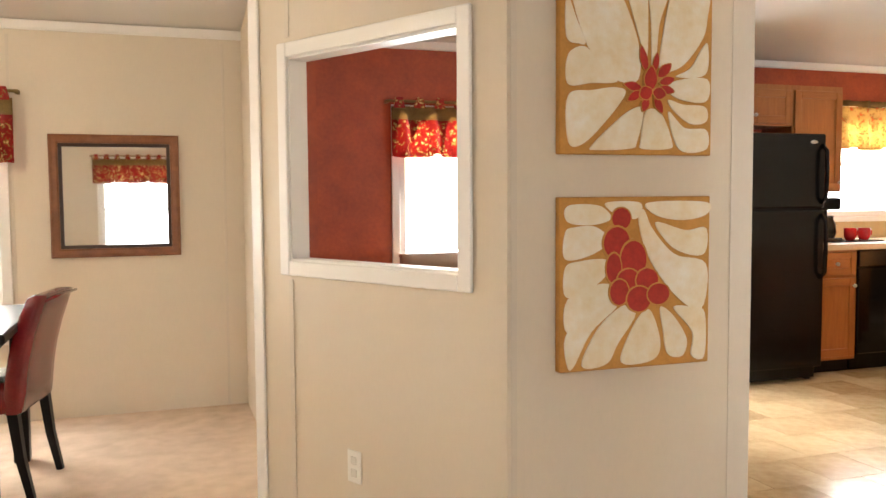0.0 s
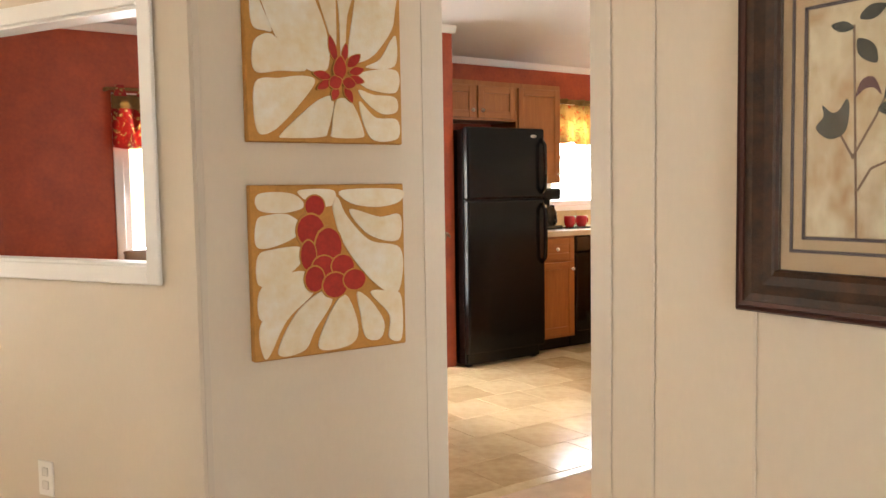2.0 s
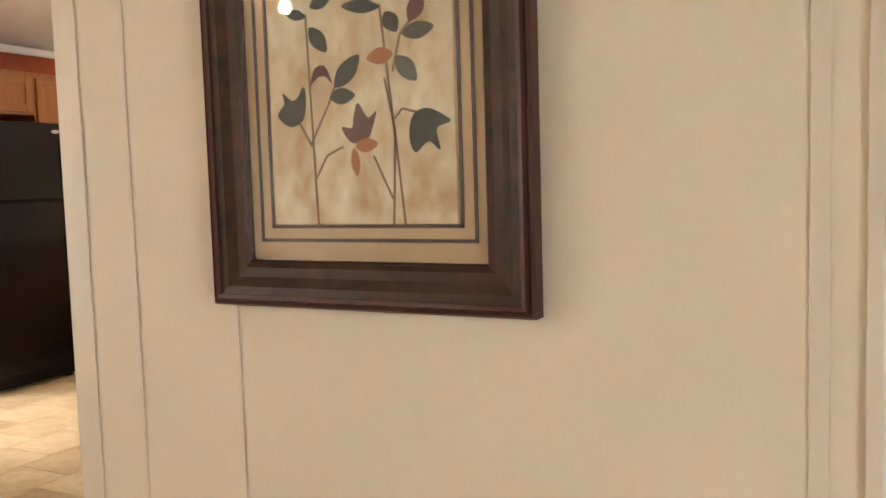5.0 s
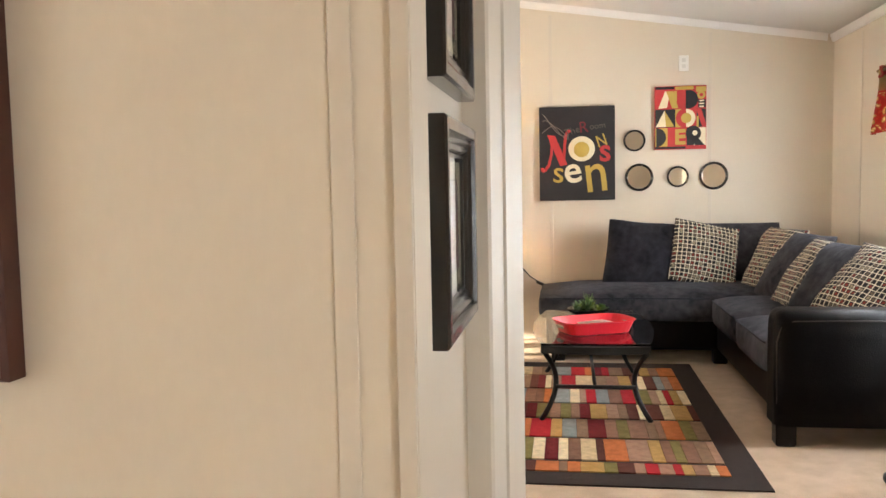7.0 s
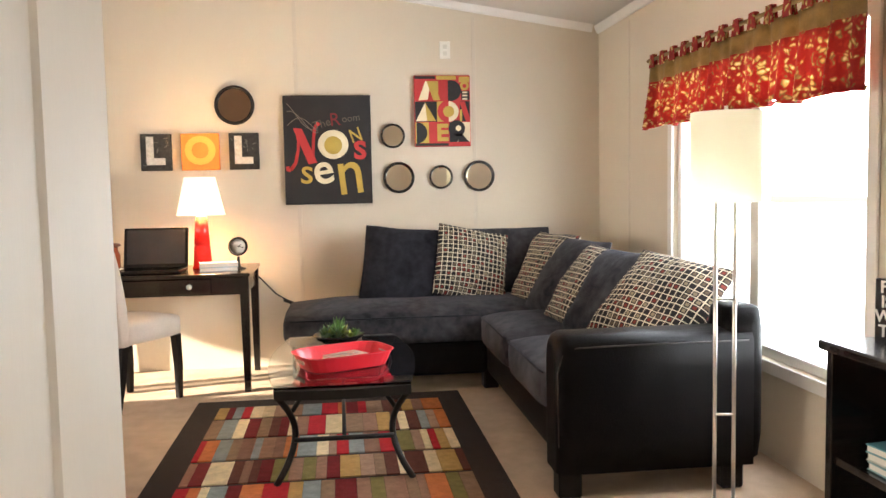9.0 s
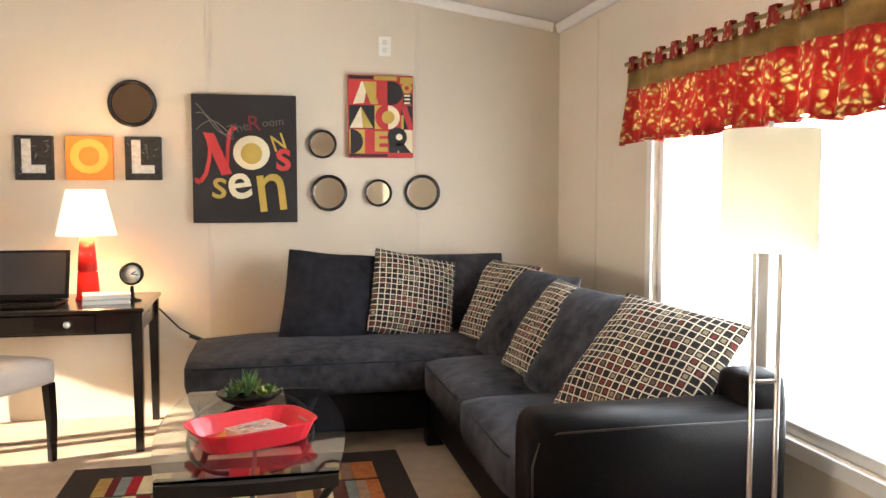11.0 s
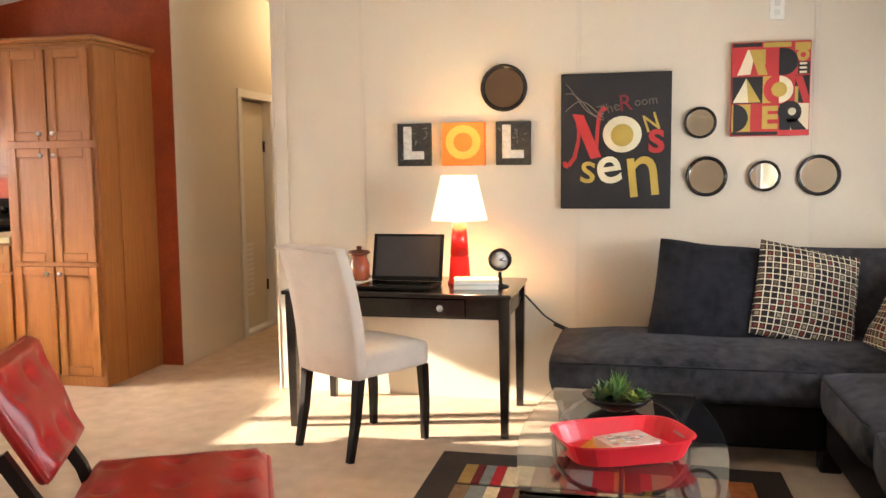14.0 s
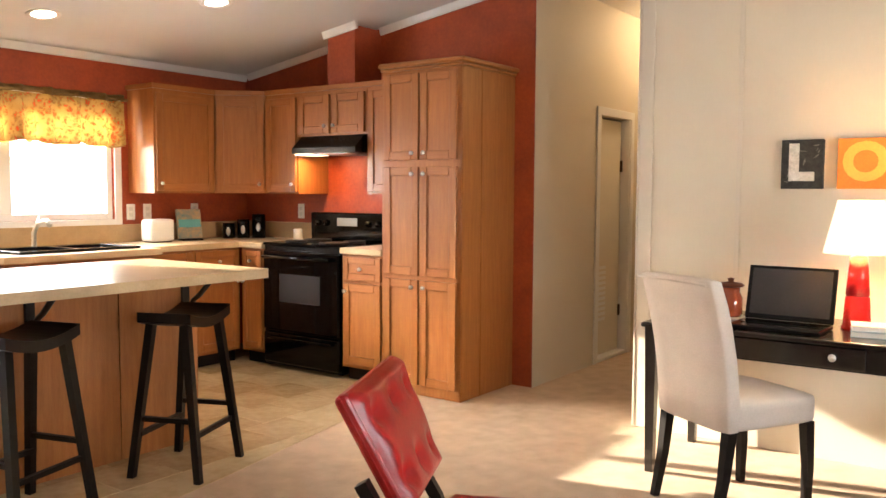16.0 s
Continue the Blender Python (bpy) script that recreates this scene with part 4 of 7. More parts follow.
def slipper_chair(m):
    ob = thing("slipper_chair", "red tufted leather armless slipper chair", "chair", m)
    w, d = 0.29, 0.27

    def tuft(nx, ny, W, H, T):
        """A buttoned pad: W by H, T thick, buttons on a grid."""
        bm = bmesh.new()
        n = 24
        g = [[None] * (n + 1) for _ in range(n + 1)]
        for i in range(n + 1):
            for j in range(n + 1):
                u, v = i / n, j / n
                e = min(1, min(u, 1 - u) * 9, min(v, 1 - v) * 9)
                z = T * (0.35 + 0.65 * math.sin(e * math.pi / 2))
                dd = min(math.hypot((u - (a + 0.5) / nx) * W, (v - (b + 0.5) / ny) * H) for a in range(nx) for b in range(ny))
                z -= 0.03 * math.exp(-(dd / 0.03) ** 2)
                g[i][j] = bm.verts.new(((u - 0.5) * W, (v - 0.5) * H, z))
        for i in range(n):
            for j in range(n):
                f = bm.faces.new((g[i][j], g[i + 1][j], g[i + 1][j + 1], g[i][j + 1]))
                f.smooth = True
        box(bm, -W * 0.4975, -H * 0.4975, T * 0.05, W * 0.4975, H * 0.4975, T * 0.6, bevel=0.016, seg=3)
        return bm
    bm = tuft(3, 3, 2 * w, 2 * d, 0.1)
    bm.transform(pose(0, 0, 0.35))
    part("seat", bm, RLEATHER, ob, "button-tufted red leather seat")
    bm = tuft(3, 2, 0.48, 0.33, 0.07)
    for v in bm.verts:
        v.co.x *= 1 - 0.26 * (v.co.y / 0.33 + 0.5)
    bm.transform(pose(0, -d - 0.095, 0.67, -65, 0, 0))
    part("backrest", bm, RLEATHER, ob, "button-tufted red leather backrest")
    for sx in (-1, 1):
        part("back_post", tube(bmesh.new(), [(sx * 0.2, -d + 0.05, 0.3), (sx * 0.2, -d + 0.0, 0.45), (sx * 0.2, -d - 0.1, 0.62)], 0.022, 4), ESPRESSO, ob, "dark wooden back post")
        for y in (-d + 0.04, d - 0.04):
            part("leg", tube(bmesh.new(), [(sx * (w - 0.05), y, 0.33), (sx * (w - 0.04), y * 1.05, 0)], 0.026, 4, 0.017), ESPRESSO, ob, "dark tapered leg")
    return ob


slipper_chair(pose(4.53, 0.67, 0, 0, 0, -154.7))


# ---- floor lamp, bookcase ----
def floor_lamp():
    ob = thing("floor_lamp", "slim twin-pole nickel floor lamp with a cream drum shade", "lamp", pose(4.03, -1.758, 0))
    part("base", lathe(bmesh.new(), [(0.13, 0), (0.13, 0.014), (0.12, 0.02), (0, 0.02)], 32), IRON, ob, "round black base")
    for s in (-1, 1):
        part("pole", tube(bmesh.new(), [(0.006 * s, 0.03 * s, 0.02), (0.006 * s, 0.03 * s, 1.2)], 0.0065), CHROME, ob, "nickel pole")
    for z in (0.42, 0.8):
        part("spacer", tube(bmesh.new(), [(-0.007, -0.03, z), (0.007, 0.03, z)], 0.0045), CHROME, ob)
    bm = lathe(bmesh.new(), [(0.11, 1.115), (0.11, 1.4)], 36)
    bmesh.ops.delete(bm, geom=[f for f in bm.faces if len(f.verts) > 4], context="FACES_ONLY")
    part("shade", bm, SHADE2, ob, "cream drum shade")
    part("finial", tube(bmesh.new(), [(0, 0, 1.2), (0, 0, 1.42)], 0.006), CHROME, ob)
    pts = [(-0.05, -0.12, 0.008), (-0.1, -0.22, 0.006), (-0.02, -0.3, 0.006), (0.1, -0.36, 0.006)]
    part("cord", tube(bmesh.new(), pts, 0.004, 6), IRON, ob, "black power cord")


floor_lamp()


def bookcase():
    ob = thing("bookcase", "low black bookcase with open shelves holding books", "bookcase", pose(0, 0, 0))
    x0, x1, y0, y1, h = 2.9, 3.8, -2.3, -1.97, 0.7
    part("top", bx(x0 - 0.02, y0, h - 0.03, x1 + 0.02, y1 + 0.02, h, bevel=0.006), BLACK, ob)
    for x in (x0, x1 - 0.03):
        part("side_panel", bx(x, y0, 0, x + 0.03, y1, h - 0.03, bevel=0.002), BLACK, ob)
    part("back_panel", bx(x0 + 0.03, y0, 0, x1 - 0.03, y0 + 0.012, h - 0.03), BLACK, ob)
    for z in (0.05, 0.33):
        part("shelf", bx(x0 + 0.03, y0 + 0.012, z, x1 - 0.03, y1 - 0.01, z + 0.022), BLACK, ob)
    part("plinth", bx(x0 + 0.03, y1 - 0.03, 0, x1 - 0.03, y1 - 0.015, 0.05), BLACK, ob)
    for k, (c, z0) in enumerate((((0.25, 0.4, 0.42), 0.355), ((0.55, 0.55, 0.5), 0.385), ((0.1, 0.3, 0.35), 0.41))):
        b = thing("book", "book lying flat in a stack on the bookcase shelf", "book", pose(3.5, -2.1, z0, 0, 0, 3 * k), "books on the bookcase")
        part("cover", bx(-0.14, -0.1, 0, 0.14, 0.1, 0.003), mat("book_cover", c, 0.5), b)
        part("page_block", bx(-0.137, -0.097, 0.003, 0.137, 0.096, 0.021), WHITEPL, b)
        part("cover", bx(-0.14, -0.1, 0.021, 0.14, 0.1, 0.024), mat("book_cover", c, 0.5), b)


bookcase()


# ---- kitchen ----
def door_panel(parent, name, a0, a1, z0, z1, place, knob=None, material=OAK):
    """A framed cabinet front. place(a, d, z): along the front, out of it, up."""
    def slab(q, d0, d1, bev=0.0):
        p, r = place(q[0], d0, q[1]), place(q[2], d1, q[3])
        lo, hi = [min(i, j) for i, j in zip(p, r)], [max(i, j) for i, j in zip(p, r)]
        return bx(*lo, *hi, bevel=bev)
    g = 0.006
    a0, a1, z0, z1 = a0 + g, a1 - g, z0 + g, z1 - g
    w = min(0.055, (a1 - a0) * 0.22, (z1 - z0) * 0.3)
    dr = part(name, slab((a0 + w - 0.004, z0 + w - 0.004, a1 - w + 0.004, z1 - w + 0.004), 0.002, 0.01), material, parent)
    for q in ((a0, z0, a0 + w, z1), (a1 - w, z0, a1, z1)):
        part("stile", slab(q, 0.002, 0.02, 0.003), OAK, dr)
    for q in ((a0 + w, z0, a1 - w, z0 + w), (a0 + w, z1 - w, a1 - w, z1)):
        part("rail", slab(q, 0.002, 0.02, 0.003), OAK_H, dr)
    if knob:
        c = Vector(place(knob[0], 0.02, knob[1]))
        n = (Vector(place(knob[0], 0.1, knob[1])) - c).normalized()
        m = Matrix.Translation(c) @ n.to_track_quat("Z", "Y").to_matrix().to_4x4()
        part("knob", lathe(bmesh.new(), [(0.005, 0), (0.005, 0.01), (0.014, 0.017), (0.012, 0.026), (0, 0.029)], 14, m), CHROME, dr, "round nickel knob")
    return dr


def front_x(x):
    return lambda a, d, z: (x - d, a, z)


def front_y(y):
    return lambda a, d, z: (a, y - d, z)


def pantry():
    ob = thing("pantry_cabinet", "tall oak pantry cabinet with three pairs of panelled doors", "cabinet", pose(0, 0, 0))
    x0, y0, y1 = 6.93, 2.53, 3.15
    part("body", bx(x0, y0, 0.0, 7.538, y1, 2.05), OAK, ob)
    for xa, xb in ((x0 + 0.0, 7.12), (7.14, 7.536)):
        part("side_panel", bx(xa + 0.004, y0 - 0.006, 0.003, xb, y0 - 0.001, 2.04, bevel=0.001), OAK, ob)
    bm = bmesh.new()
    box(bm, x0 - 0.02, y0 - 0.02, 2.045, 7.538, y1 + 0.004, 2.065, bevel=0.006)
    box(bm, x0 - 0.04, y0 - 0.04, 2.065, 7.538, y1 + 0.006, 2.095, bevel=0.008)
    part("crown", bm, OAK_H, ob, "oak crown moulding")
    P = front_x(x0)
    ym = (y0 + y1) / 2
    for z0, z1, kz in ((0.06, 0.74, 0.69), (0.755, 1.45, 1.4), (1.48, 2.03, 1.53)):
        door_panel(ob, "door", y0 + 0.02, ym, z0, z1, P, (ym - 0.045, kz))
        door_panel(ob, "door", ym, y1 - 0.02, z0, z1, P, (ym + 0.045, kz))


pantry()


def base_cabinet(label, a0, a1, face, axis, doors=1, drawer=True, depth=0.6):
    ob = thing("base_cabinet", label, "cabinet", pose(0, 0, 0), "kitchen base cabinets")
    if axis == "x":
        P = front_x(face)
        part("body", bx(face, a0, 0.1, 7.536, a1, 0.868), OAK, ob)
        part("toe_kick", bx(face + 0.06, a0, 0.0, face + 0.08, a1, 0.1), ESPRESSO, ob)
    else:
        P = front_y(face)
        part("body", bx(a0, face, 0.1, a1, Y_N - 0.002, 0.868), OAK, ob)
        part("toe_kick", bx(a0, face + 0.06, 0.0, a1, face + 0.08, 0.1), ESPRESSO, ob)
    for k in range(doors):
        b0, b1 = a0 + (a1 - a0) * k / doors + 0.01, a0 + (a1 - a0) * (k + 1) / doors - 0.01
        top = 0.68 if drawer else 0.85
        if drawer:
            door_panel(ob, "drawer", b0, b1, 0.69, 0.86, P, ((b0 + b1) / 2, 0.775), OAK_H)
        door_panel(ob, "door", b0, b1, 0.12, top, P, (b1 - 0.035 if axis == "x" else b1 - 0.035, top - 0.06))
    return ob


base_cabinet("oak base cabinet between the pantry and the range", 3.152, 3.515, 6.95, "x")
base_cabinet("oak corner base cabinet beside the range", 4.29, 4.53, 6.95, "x")
base_cabinet("oak base cabinet beside the refrigerator", 4.09, 4.485, 4.56, "y")
base_cabinet("oak sink base cabinet with two doors", 5.125, 6.1, 4.4, "y", 2)
base_cabinet("oak base cabinet under the corner counter", 6.102, 6.948, 4.56, "y", 2)


def wall_cabinet(label, a0, a1, z0, z1, face, axis, doors=1, knob_at="right"):
    ob = thing("wall_cabinet", label, "cabinet", pose(0, 0, 0), "kitchen wall cabinets")
    if axis == "x":
        P = front_x(face)
        part("body", bx(face, a0, z0, 7.538, a1, z1), OAK, ob)
    else:
        P = front_y(face)
        part("body", bx(a0, face, z0, a1, Y_N - 0.002, z1), OAK, ob)
    for k in range(doors):
        b0, b1 = a0 + (a1 - a0) * k / doors + 0.008, a0 + (a1 - a0) * (k + 1) / doors - 0.008
        left = (k == 1) if doors == 2 else knob_at == "low"
        kx = b0 + 0.035 if left else b1 - 0.035
        door_panel(ob, "door", b0, b1, z0 + 0.01, z1 - 0.03, P, (kx, z0 + 0.07))
    return ob


UZ0, UZ1 = 1.27, 2.02
wall_cabinet("oak wall cabinet beside the kitchen window", 6.42, 6.955, UZ0, UZ1, 4.84, "y", 1, "low")
wall_cabinet("narrow oak wall cabinet beside the corner", 4.205, 4.555, UZ0, UZ1, 7.22, "x", 1, "low")
wall_cabinet("short oak wall cabinet over the range hood", 3.53, 4.203, 1.69, UZ1, 7.22, "x", 2)
wall_cabinet("narrow oak wall cabinet beside the pantry", 3.153, 3.528, UZ0, UZ1, 7.22, "x", 1, "low")
wall_cabinet("oak wall cabinet over the refrigerator", 3.39, 4.15, 1.74, UZ1 + 0.01, 4.84, "y", 2)
wall_cabinet("tall oak wall cabinet beside the refrigerator", 4.152, 4.6, UZ0, UZ1 + 0.01, 4.84, "y", 1)


def corner_cabinet():
    ob = thing("wall_cabinet", "diagonal oak corner wall cabinet with one door", "cabinet", pose(0, 0, 0), "kitchen wall cabinets")
    a, b = Vector((6.957, 4.84, 0)), Vector((7.22, 4.557, 0))
    part("body", prism(bmesh.new(), [(a.x, a.y), (b.x, b.y), (7.538, b.y), (7.538, Y_N - 0.002), (a.x, Y_N - 0.002)], UZ0, UZ1), OAK, ob)
    d = (b - a).normalized()
    n = Vector((d.y, -d.x, 0))
    m = Matrix(((d.x, -n.x, 0, a.x), (d.y, -n.y, 0, a.y), (0, 0, 1, 0), (0, 0, 0, 1)))
    holder = door_panel(ob, "door", 0.01, (b - a).length - 0.01, UZ0 + 0.01, UZ1 - 0.03, lambda q, dd, z: (q, -dd, z), ((b - a).length - 0.05, UZ0 + 0.07))
    holder.matrix_basis = m if m.determinant() > 0 else m
    # crown along the run
    bm = bmesh.new()
    path = [(6.40, 5.14), (6.40, 4.82), (6.95, 4.82), (7.2, 4.55), (7.2, 3.153)]
    inner = [(6.43, 5.14), (6.43, 4.85), (6.962, 4.85), (7.23, 4.562), (7.23, 3.153)]
    prism(bm, path + inner[::-1], UZ1 - 0.005, UZ1 + 0.03)
    part("crown", bm, OAK_H, ob, "oak crown moulding")


corner_cabinet()


def counters():
    def top(bm, pts):
        return prism(bm, pts, 0.87, 0.91)
    ob = thing("countertop", "tan laminate countertop along the window wall and corner", "countertop", pose(0, 0, 0))
    bm = top(bmesh.new(), [(4.085, 4.53), (5.09, 4.53), (5.11, 4.37), (6.14, 4.37), (6.16, 4.53), (6.92, 4.53), (6.92, 4.285), (7.536, 4.285), (7.536, 5.146), (4.085, 5.146)])
    part("slab", bm, COUNTER, ob)
    part("backsplash", bx(4.085, 5.128, 0.911, 7.518, 5.146, 1.04, bevel=0.002), SPLASH, ob, "tan laminate backsplash")
    part("backsplash", bx(7.518, 3.155, 0.911, 7.536, 5.146, 1.04, bevel=0.002), SPLASH, ob, "tan laminate backsplash")
    ob = thing("countertop", "small tan laminate countertop beside the range", "countertop", pose(0, 0, 0))
    part("slab", bx(6.92, 3.152, 0.87, 7.516, 3.518, 0.91, bevel=0.004), COUNTER, ob)


counters()


def stove():
    ob = thing("range", "black freestanding electric range with a glass oven door", "range", pose(0, 0, 0))
    x0, y0, y1 = 6.93, 3.525, 4.28
    part("body", bx(x0 + 0.02, y0, 0.03, 7.5, y1, 0.9), APPL, ob)
    part("cooktop", bx(x0, y0 - 0.002, 0.9, 7.44, y1 + 0.002, 0.918, bevel=0.004), GLOSS, ob, "glossy black cooktop")
    for x, y, r in ((7.08, 3.72, 0.1), (7.08, 4.09, 0.075), (7.3, 3.72, 0.075), (7.3, 4.09, 0.1)):
        bm = bmesh.new()
        for q in (0.3, 0.55, 0.8, 1.0):
            pts = [(x + r * q * math.cos(a), y + r * q * math.sin(a), 0.926) for a in [2 * math.pi * k / 20 for k in range(21)]]
            tube(bm, pts, 0.007, 6)
        part("burner", bm, IRON, ob, "black coil burner")
    part("backguard", bx(7.42, y0, 0.918, 7.5, y1, 1.13, bevel=0.012, seg=2), GLOSS, ob, "black control backguard")
    part("display", bx(7.414, 3.8, 1.03, 7.42, 4.0, 1.09), mat("range_display", (0.25, 0.27, 0.28), 0.15), ob, "grey control display")
    for y in (3.6, 3.69, 4.11, 4.2):
        part("control_knob", lathe(bmesh.new(), [(0.024, 0), (0.02, 0.02), (0, 0.022)], 16, pose(7.42, y, 1.05, 0, -90, 0)), GLOSS, ob)
    dr = part("oven_door", bx(x0 - 0.01, y0 + 0.01, 0.29, x0 + 0.02, y1 - 0.01, 0.86, bevel=0.008), GLOSS, ob, "glossy black oven door")
    part("oven_window", bx(x0 - 0.013, 3.7, 0.5, x0 - 0.01, 4.1, 0.7), mat("oven_glass", (0.03, 0.03, 0.032), 0.04, vary=0.0), dr, "dark oven window")
    part("oven_handle", tube(bmesh.new(), [(x0 - 0.05, y0 + 0.05, 0.82), (x0 - 0.05, y1 - 0.05, 0.82)], 0.013), GLOSS, dr)
    for y in (y0 + 0.06, y1 - 0.06):
        part("bracket", bx(x0 - 0.05, y - 0.01, 0.81, x0 - 0.009, y + 0.01, 0.83), GLOSS, dr)
    d2 = part("storage_drawer", bx(x0 - 0.008, y0 + 0.01, 0.05, x0 + 0.02, y1 - 0.01, 0.27, bevel=0.008), GLOSS, ob, "black storage drawer")
    part("drawer_lip", bx(x0 - 0.03, y0 + 0.06, 0.225, x0 - 0.008, y1 - 0.06, 0.245, bevel=0.006), GLOSS, d2)


stove()


def hood():
    ob = thing("range_hood", "black under-cabinet range hood with its lamp on", "hood", pose(0, 0, 0))
    bm = bmesh.new()
    a = [(7.1, 1.56), (7.536, 1.56), (7.536, 1.688), (7.2, 1.688), (7.1, 1.6)]
    lo = [bm.verts.new((x, 3.535, z)) for x, z in a]
    hi = [bm.verts.new((x, 4.15, z)) for x, z in a]
    bm.faces.new(lo[::-1]), bm.faces.new(hi)
    for i in range(5):
        bm.faces.new((lo[i], lo[(i + 1) % 5], hi[(i + 1) % 5], hi[i]))
    part("canopy", bm, APPL, ob)
    part("filter", bx(7.1, 3.6, 1.552, 7.45, 3.95, 1.559), mat("grease_filter", (0.35, 0.35, 0.34), 0.4, metal=0.7), ob)
    part("lens", bx(7.12, 3.98, 1.55, 7.3, 4.14, 1.559), glow("hood_lens", (1.0, 0.7, 0.4), 1.2), ob, "lit lamp lens")
    lamp("hood_light", "AREA", 1.5, (1.0, 0.6, 0.3), look((7.21, 4.06, 1.545), (7.25, 4.0, 0.9)), size=0.16, size_y=0.14)


hood()
ob = solo("flue_chase", bx(7.25, 3.67, UZ1 + 0.03, 7.538, 3.93, 2.46), RED, "brick-red boxed flue above the range cabinets", kind="structure")


def fridge():
    ob = thing("refrigerator", "black top-freezer refrigerator with side-mounted handles", "refrigerator", pose(0, 0, 0))
    x0, x1, y0 = 3.39, 4.07, 4.42
    part("body", bx(x0 + 0.005, y0 + 0.06, 0.02, x1 - 0.005, Y_N - 0.03, 1.64, bevel=0.006), APPL, ob)
    part("toe_grille", bx(x0 + 0.02, y0 + 0.05, 0.02, x1 - 0.02, y0 + 0.065, 0.09), APPL, ob)
    fz = part("freezer_door", bx(x0, y0, 1.165, x1, y0 + 0.058, 1.655, bevel=0.012, seg=2), APPL, ob, "black freezer door")
    fr = part("fridge_door", bx(x0, y0, 0.1, x1, y0 + 0.058, 1.155, bevel=0.012, seg=2), APPL, ob, "black refrigerator door")
    part("logo_plate", lathe(bmesh.new(), [(0.03, 0), (0.028, 0.003), (0, 0.003)], 20, pose(x1 - 0.1, y0, 1.6, 90, 0, 0) @ Matrix.Diagonal((1, 0.4, 1, 1))), CHROME, fz, "small oval silver badge")
    for d, za, zb in ((fz, 1.2, 1.58), (fr, 0.7, 1.12)):
        part("handle", tube(bmesh.new(), [(x1 - 0.03, y0 - 0.002, za), (x1 - 0.03, y0 - 0.04, za + 0.04 * (zb - za) / 0.4), (x1 - 0.03, y0 - 0.045, (za + zb) / 2), (x1 - 0.03, y0 - 0.04, zb - 0.04), (x1 - 0.03, y0 - 0.002, zb)], 0.014), GLOSS, d, "black bowed handle")
    for x in (x0 + 0.05, x1 - 0.05):
        part("foot", bx(x - 0.02, y0 + 0.07, 0, x + 0.02, y0 + 0.11, 0.025), IRON, ob)


fridge()


def dishwasher():
    ob = thing("dishwasher", "black built-in dishwasher under the counter", "dishwasher", pose(0, 0, 0))
    part("body", bx(4.49, 4.58, 0.1, 5.12, 5.1, 0.866), APPL, ob)
    part("door", bx(4.495, 4.545, 0.13, 5.115, 4.578, 0.74, bevel=0.006), GLOSS, ob)
    part("control_panel", bx(4.495, 4.54, 0.748, 5.115, 4.578, 0.864, bevel=0.006), APPL, ob)
    part("toe_panel", bx(4.495, 4.62, 0.0, 5.115, 4.64, 0.125), APPL, ob)


dishwasher()


def island():
    ob = thing("kitchen_island", "oak-panelled breakfast island with a tan laminate overhanging top", "island", pose(0, 0, 0))
    x0, x1 = 4.15, 5.5
    part("base", bx(x0, 3.2, 0.0, x1, 3.6, 0.868), OAK, ob, "oak panelled base")
    part("cabinet_face", bx(x0, 3.602, 0.1, x1, 3.67, 0.868), OAK, ob)
    for k in range(3):
        xa = x0 + (x1 - x0) * k / 3
        part("panel", bx(xa + 0.003, 3.192, 0.002, xa + (x1 - x0) / 3 - 0.003, 3.199, 0.866), OAK, ob)
    part("worktop", prism(bmesh.new(), [(x0 - 0.05, 2.72), (x1 + 0.05, 2.72), (x1 + 0.07, 2.735), (x1 + 0.07, 3.685), (x1 + 0.05, 3.7), (x0 - 0.05, 3.7)], 0.868, 0.912), COUNTER, ob, "tan laminate worktop")
    for x in (4.62, 5.42):
        bm = bmesh.new()
        box(bm, x - 0.02, 3.175, 0.62, x + 0.02, 3.192, 0.868)
        box(bm, x - 0.02, 2.94, 0.85, x + 0.02, 3.175, 0.868)
        tube(bm, [(x, 3.175, 0.64), (x, 3.12, 0.7), (x, 3.12, 0.74), (x, 3.07, 0.77), (x, 2.98, 0.85)], 0.014, 6)
        part("bracket", bm, IRON, ob, "black scrolled corbel bracket")


island()


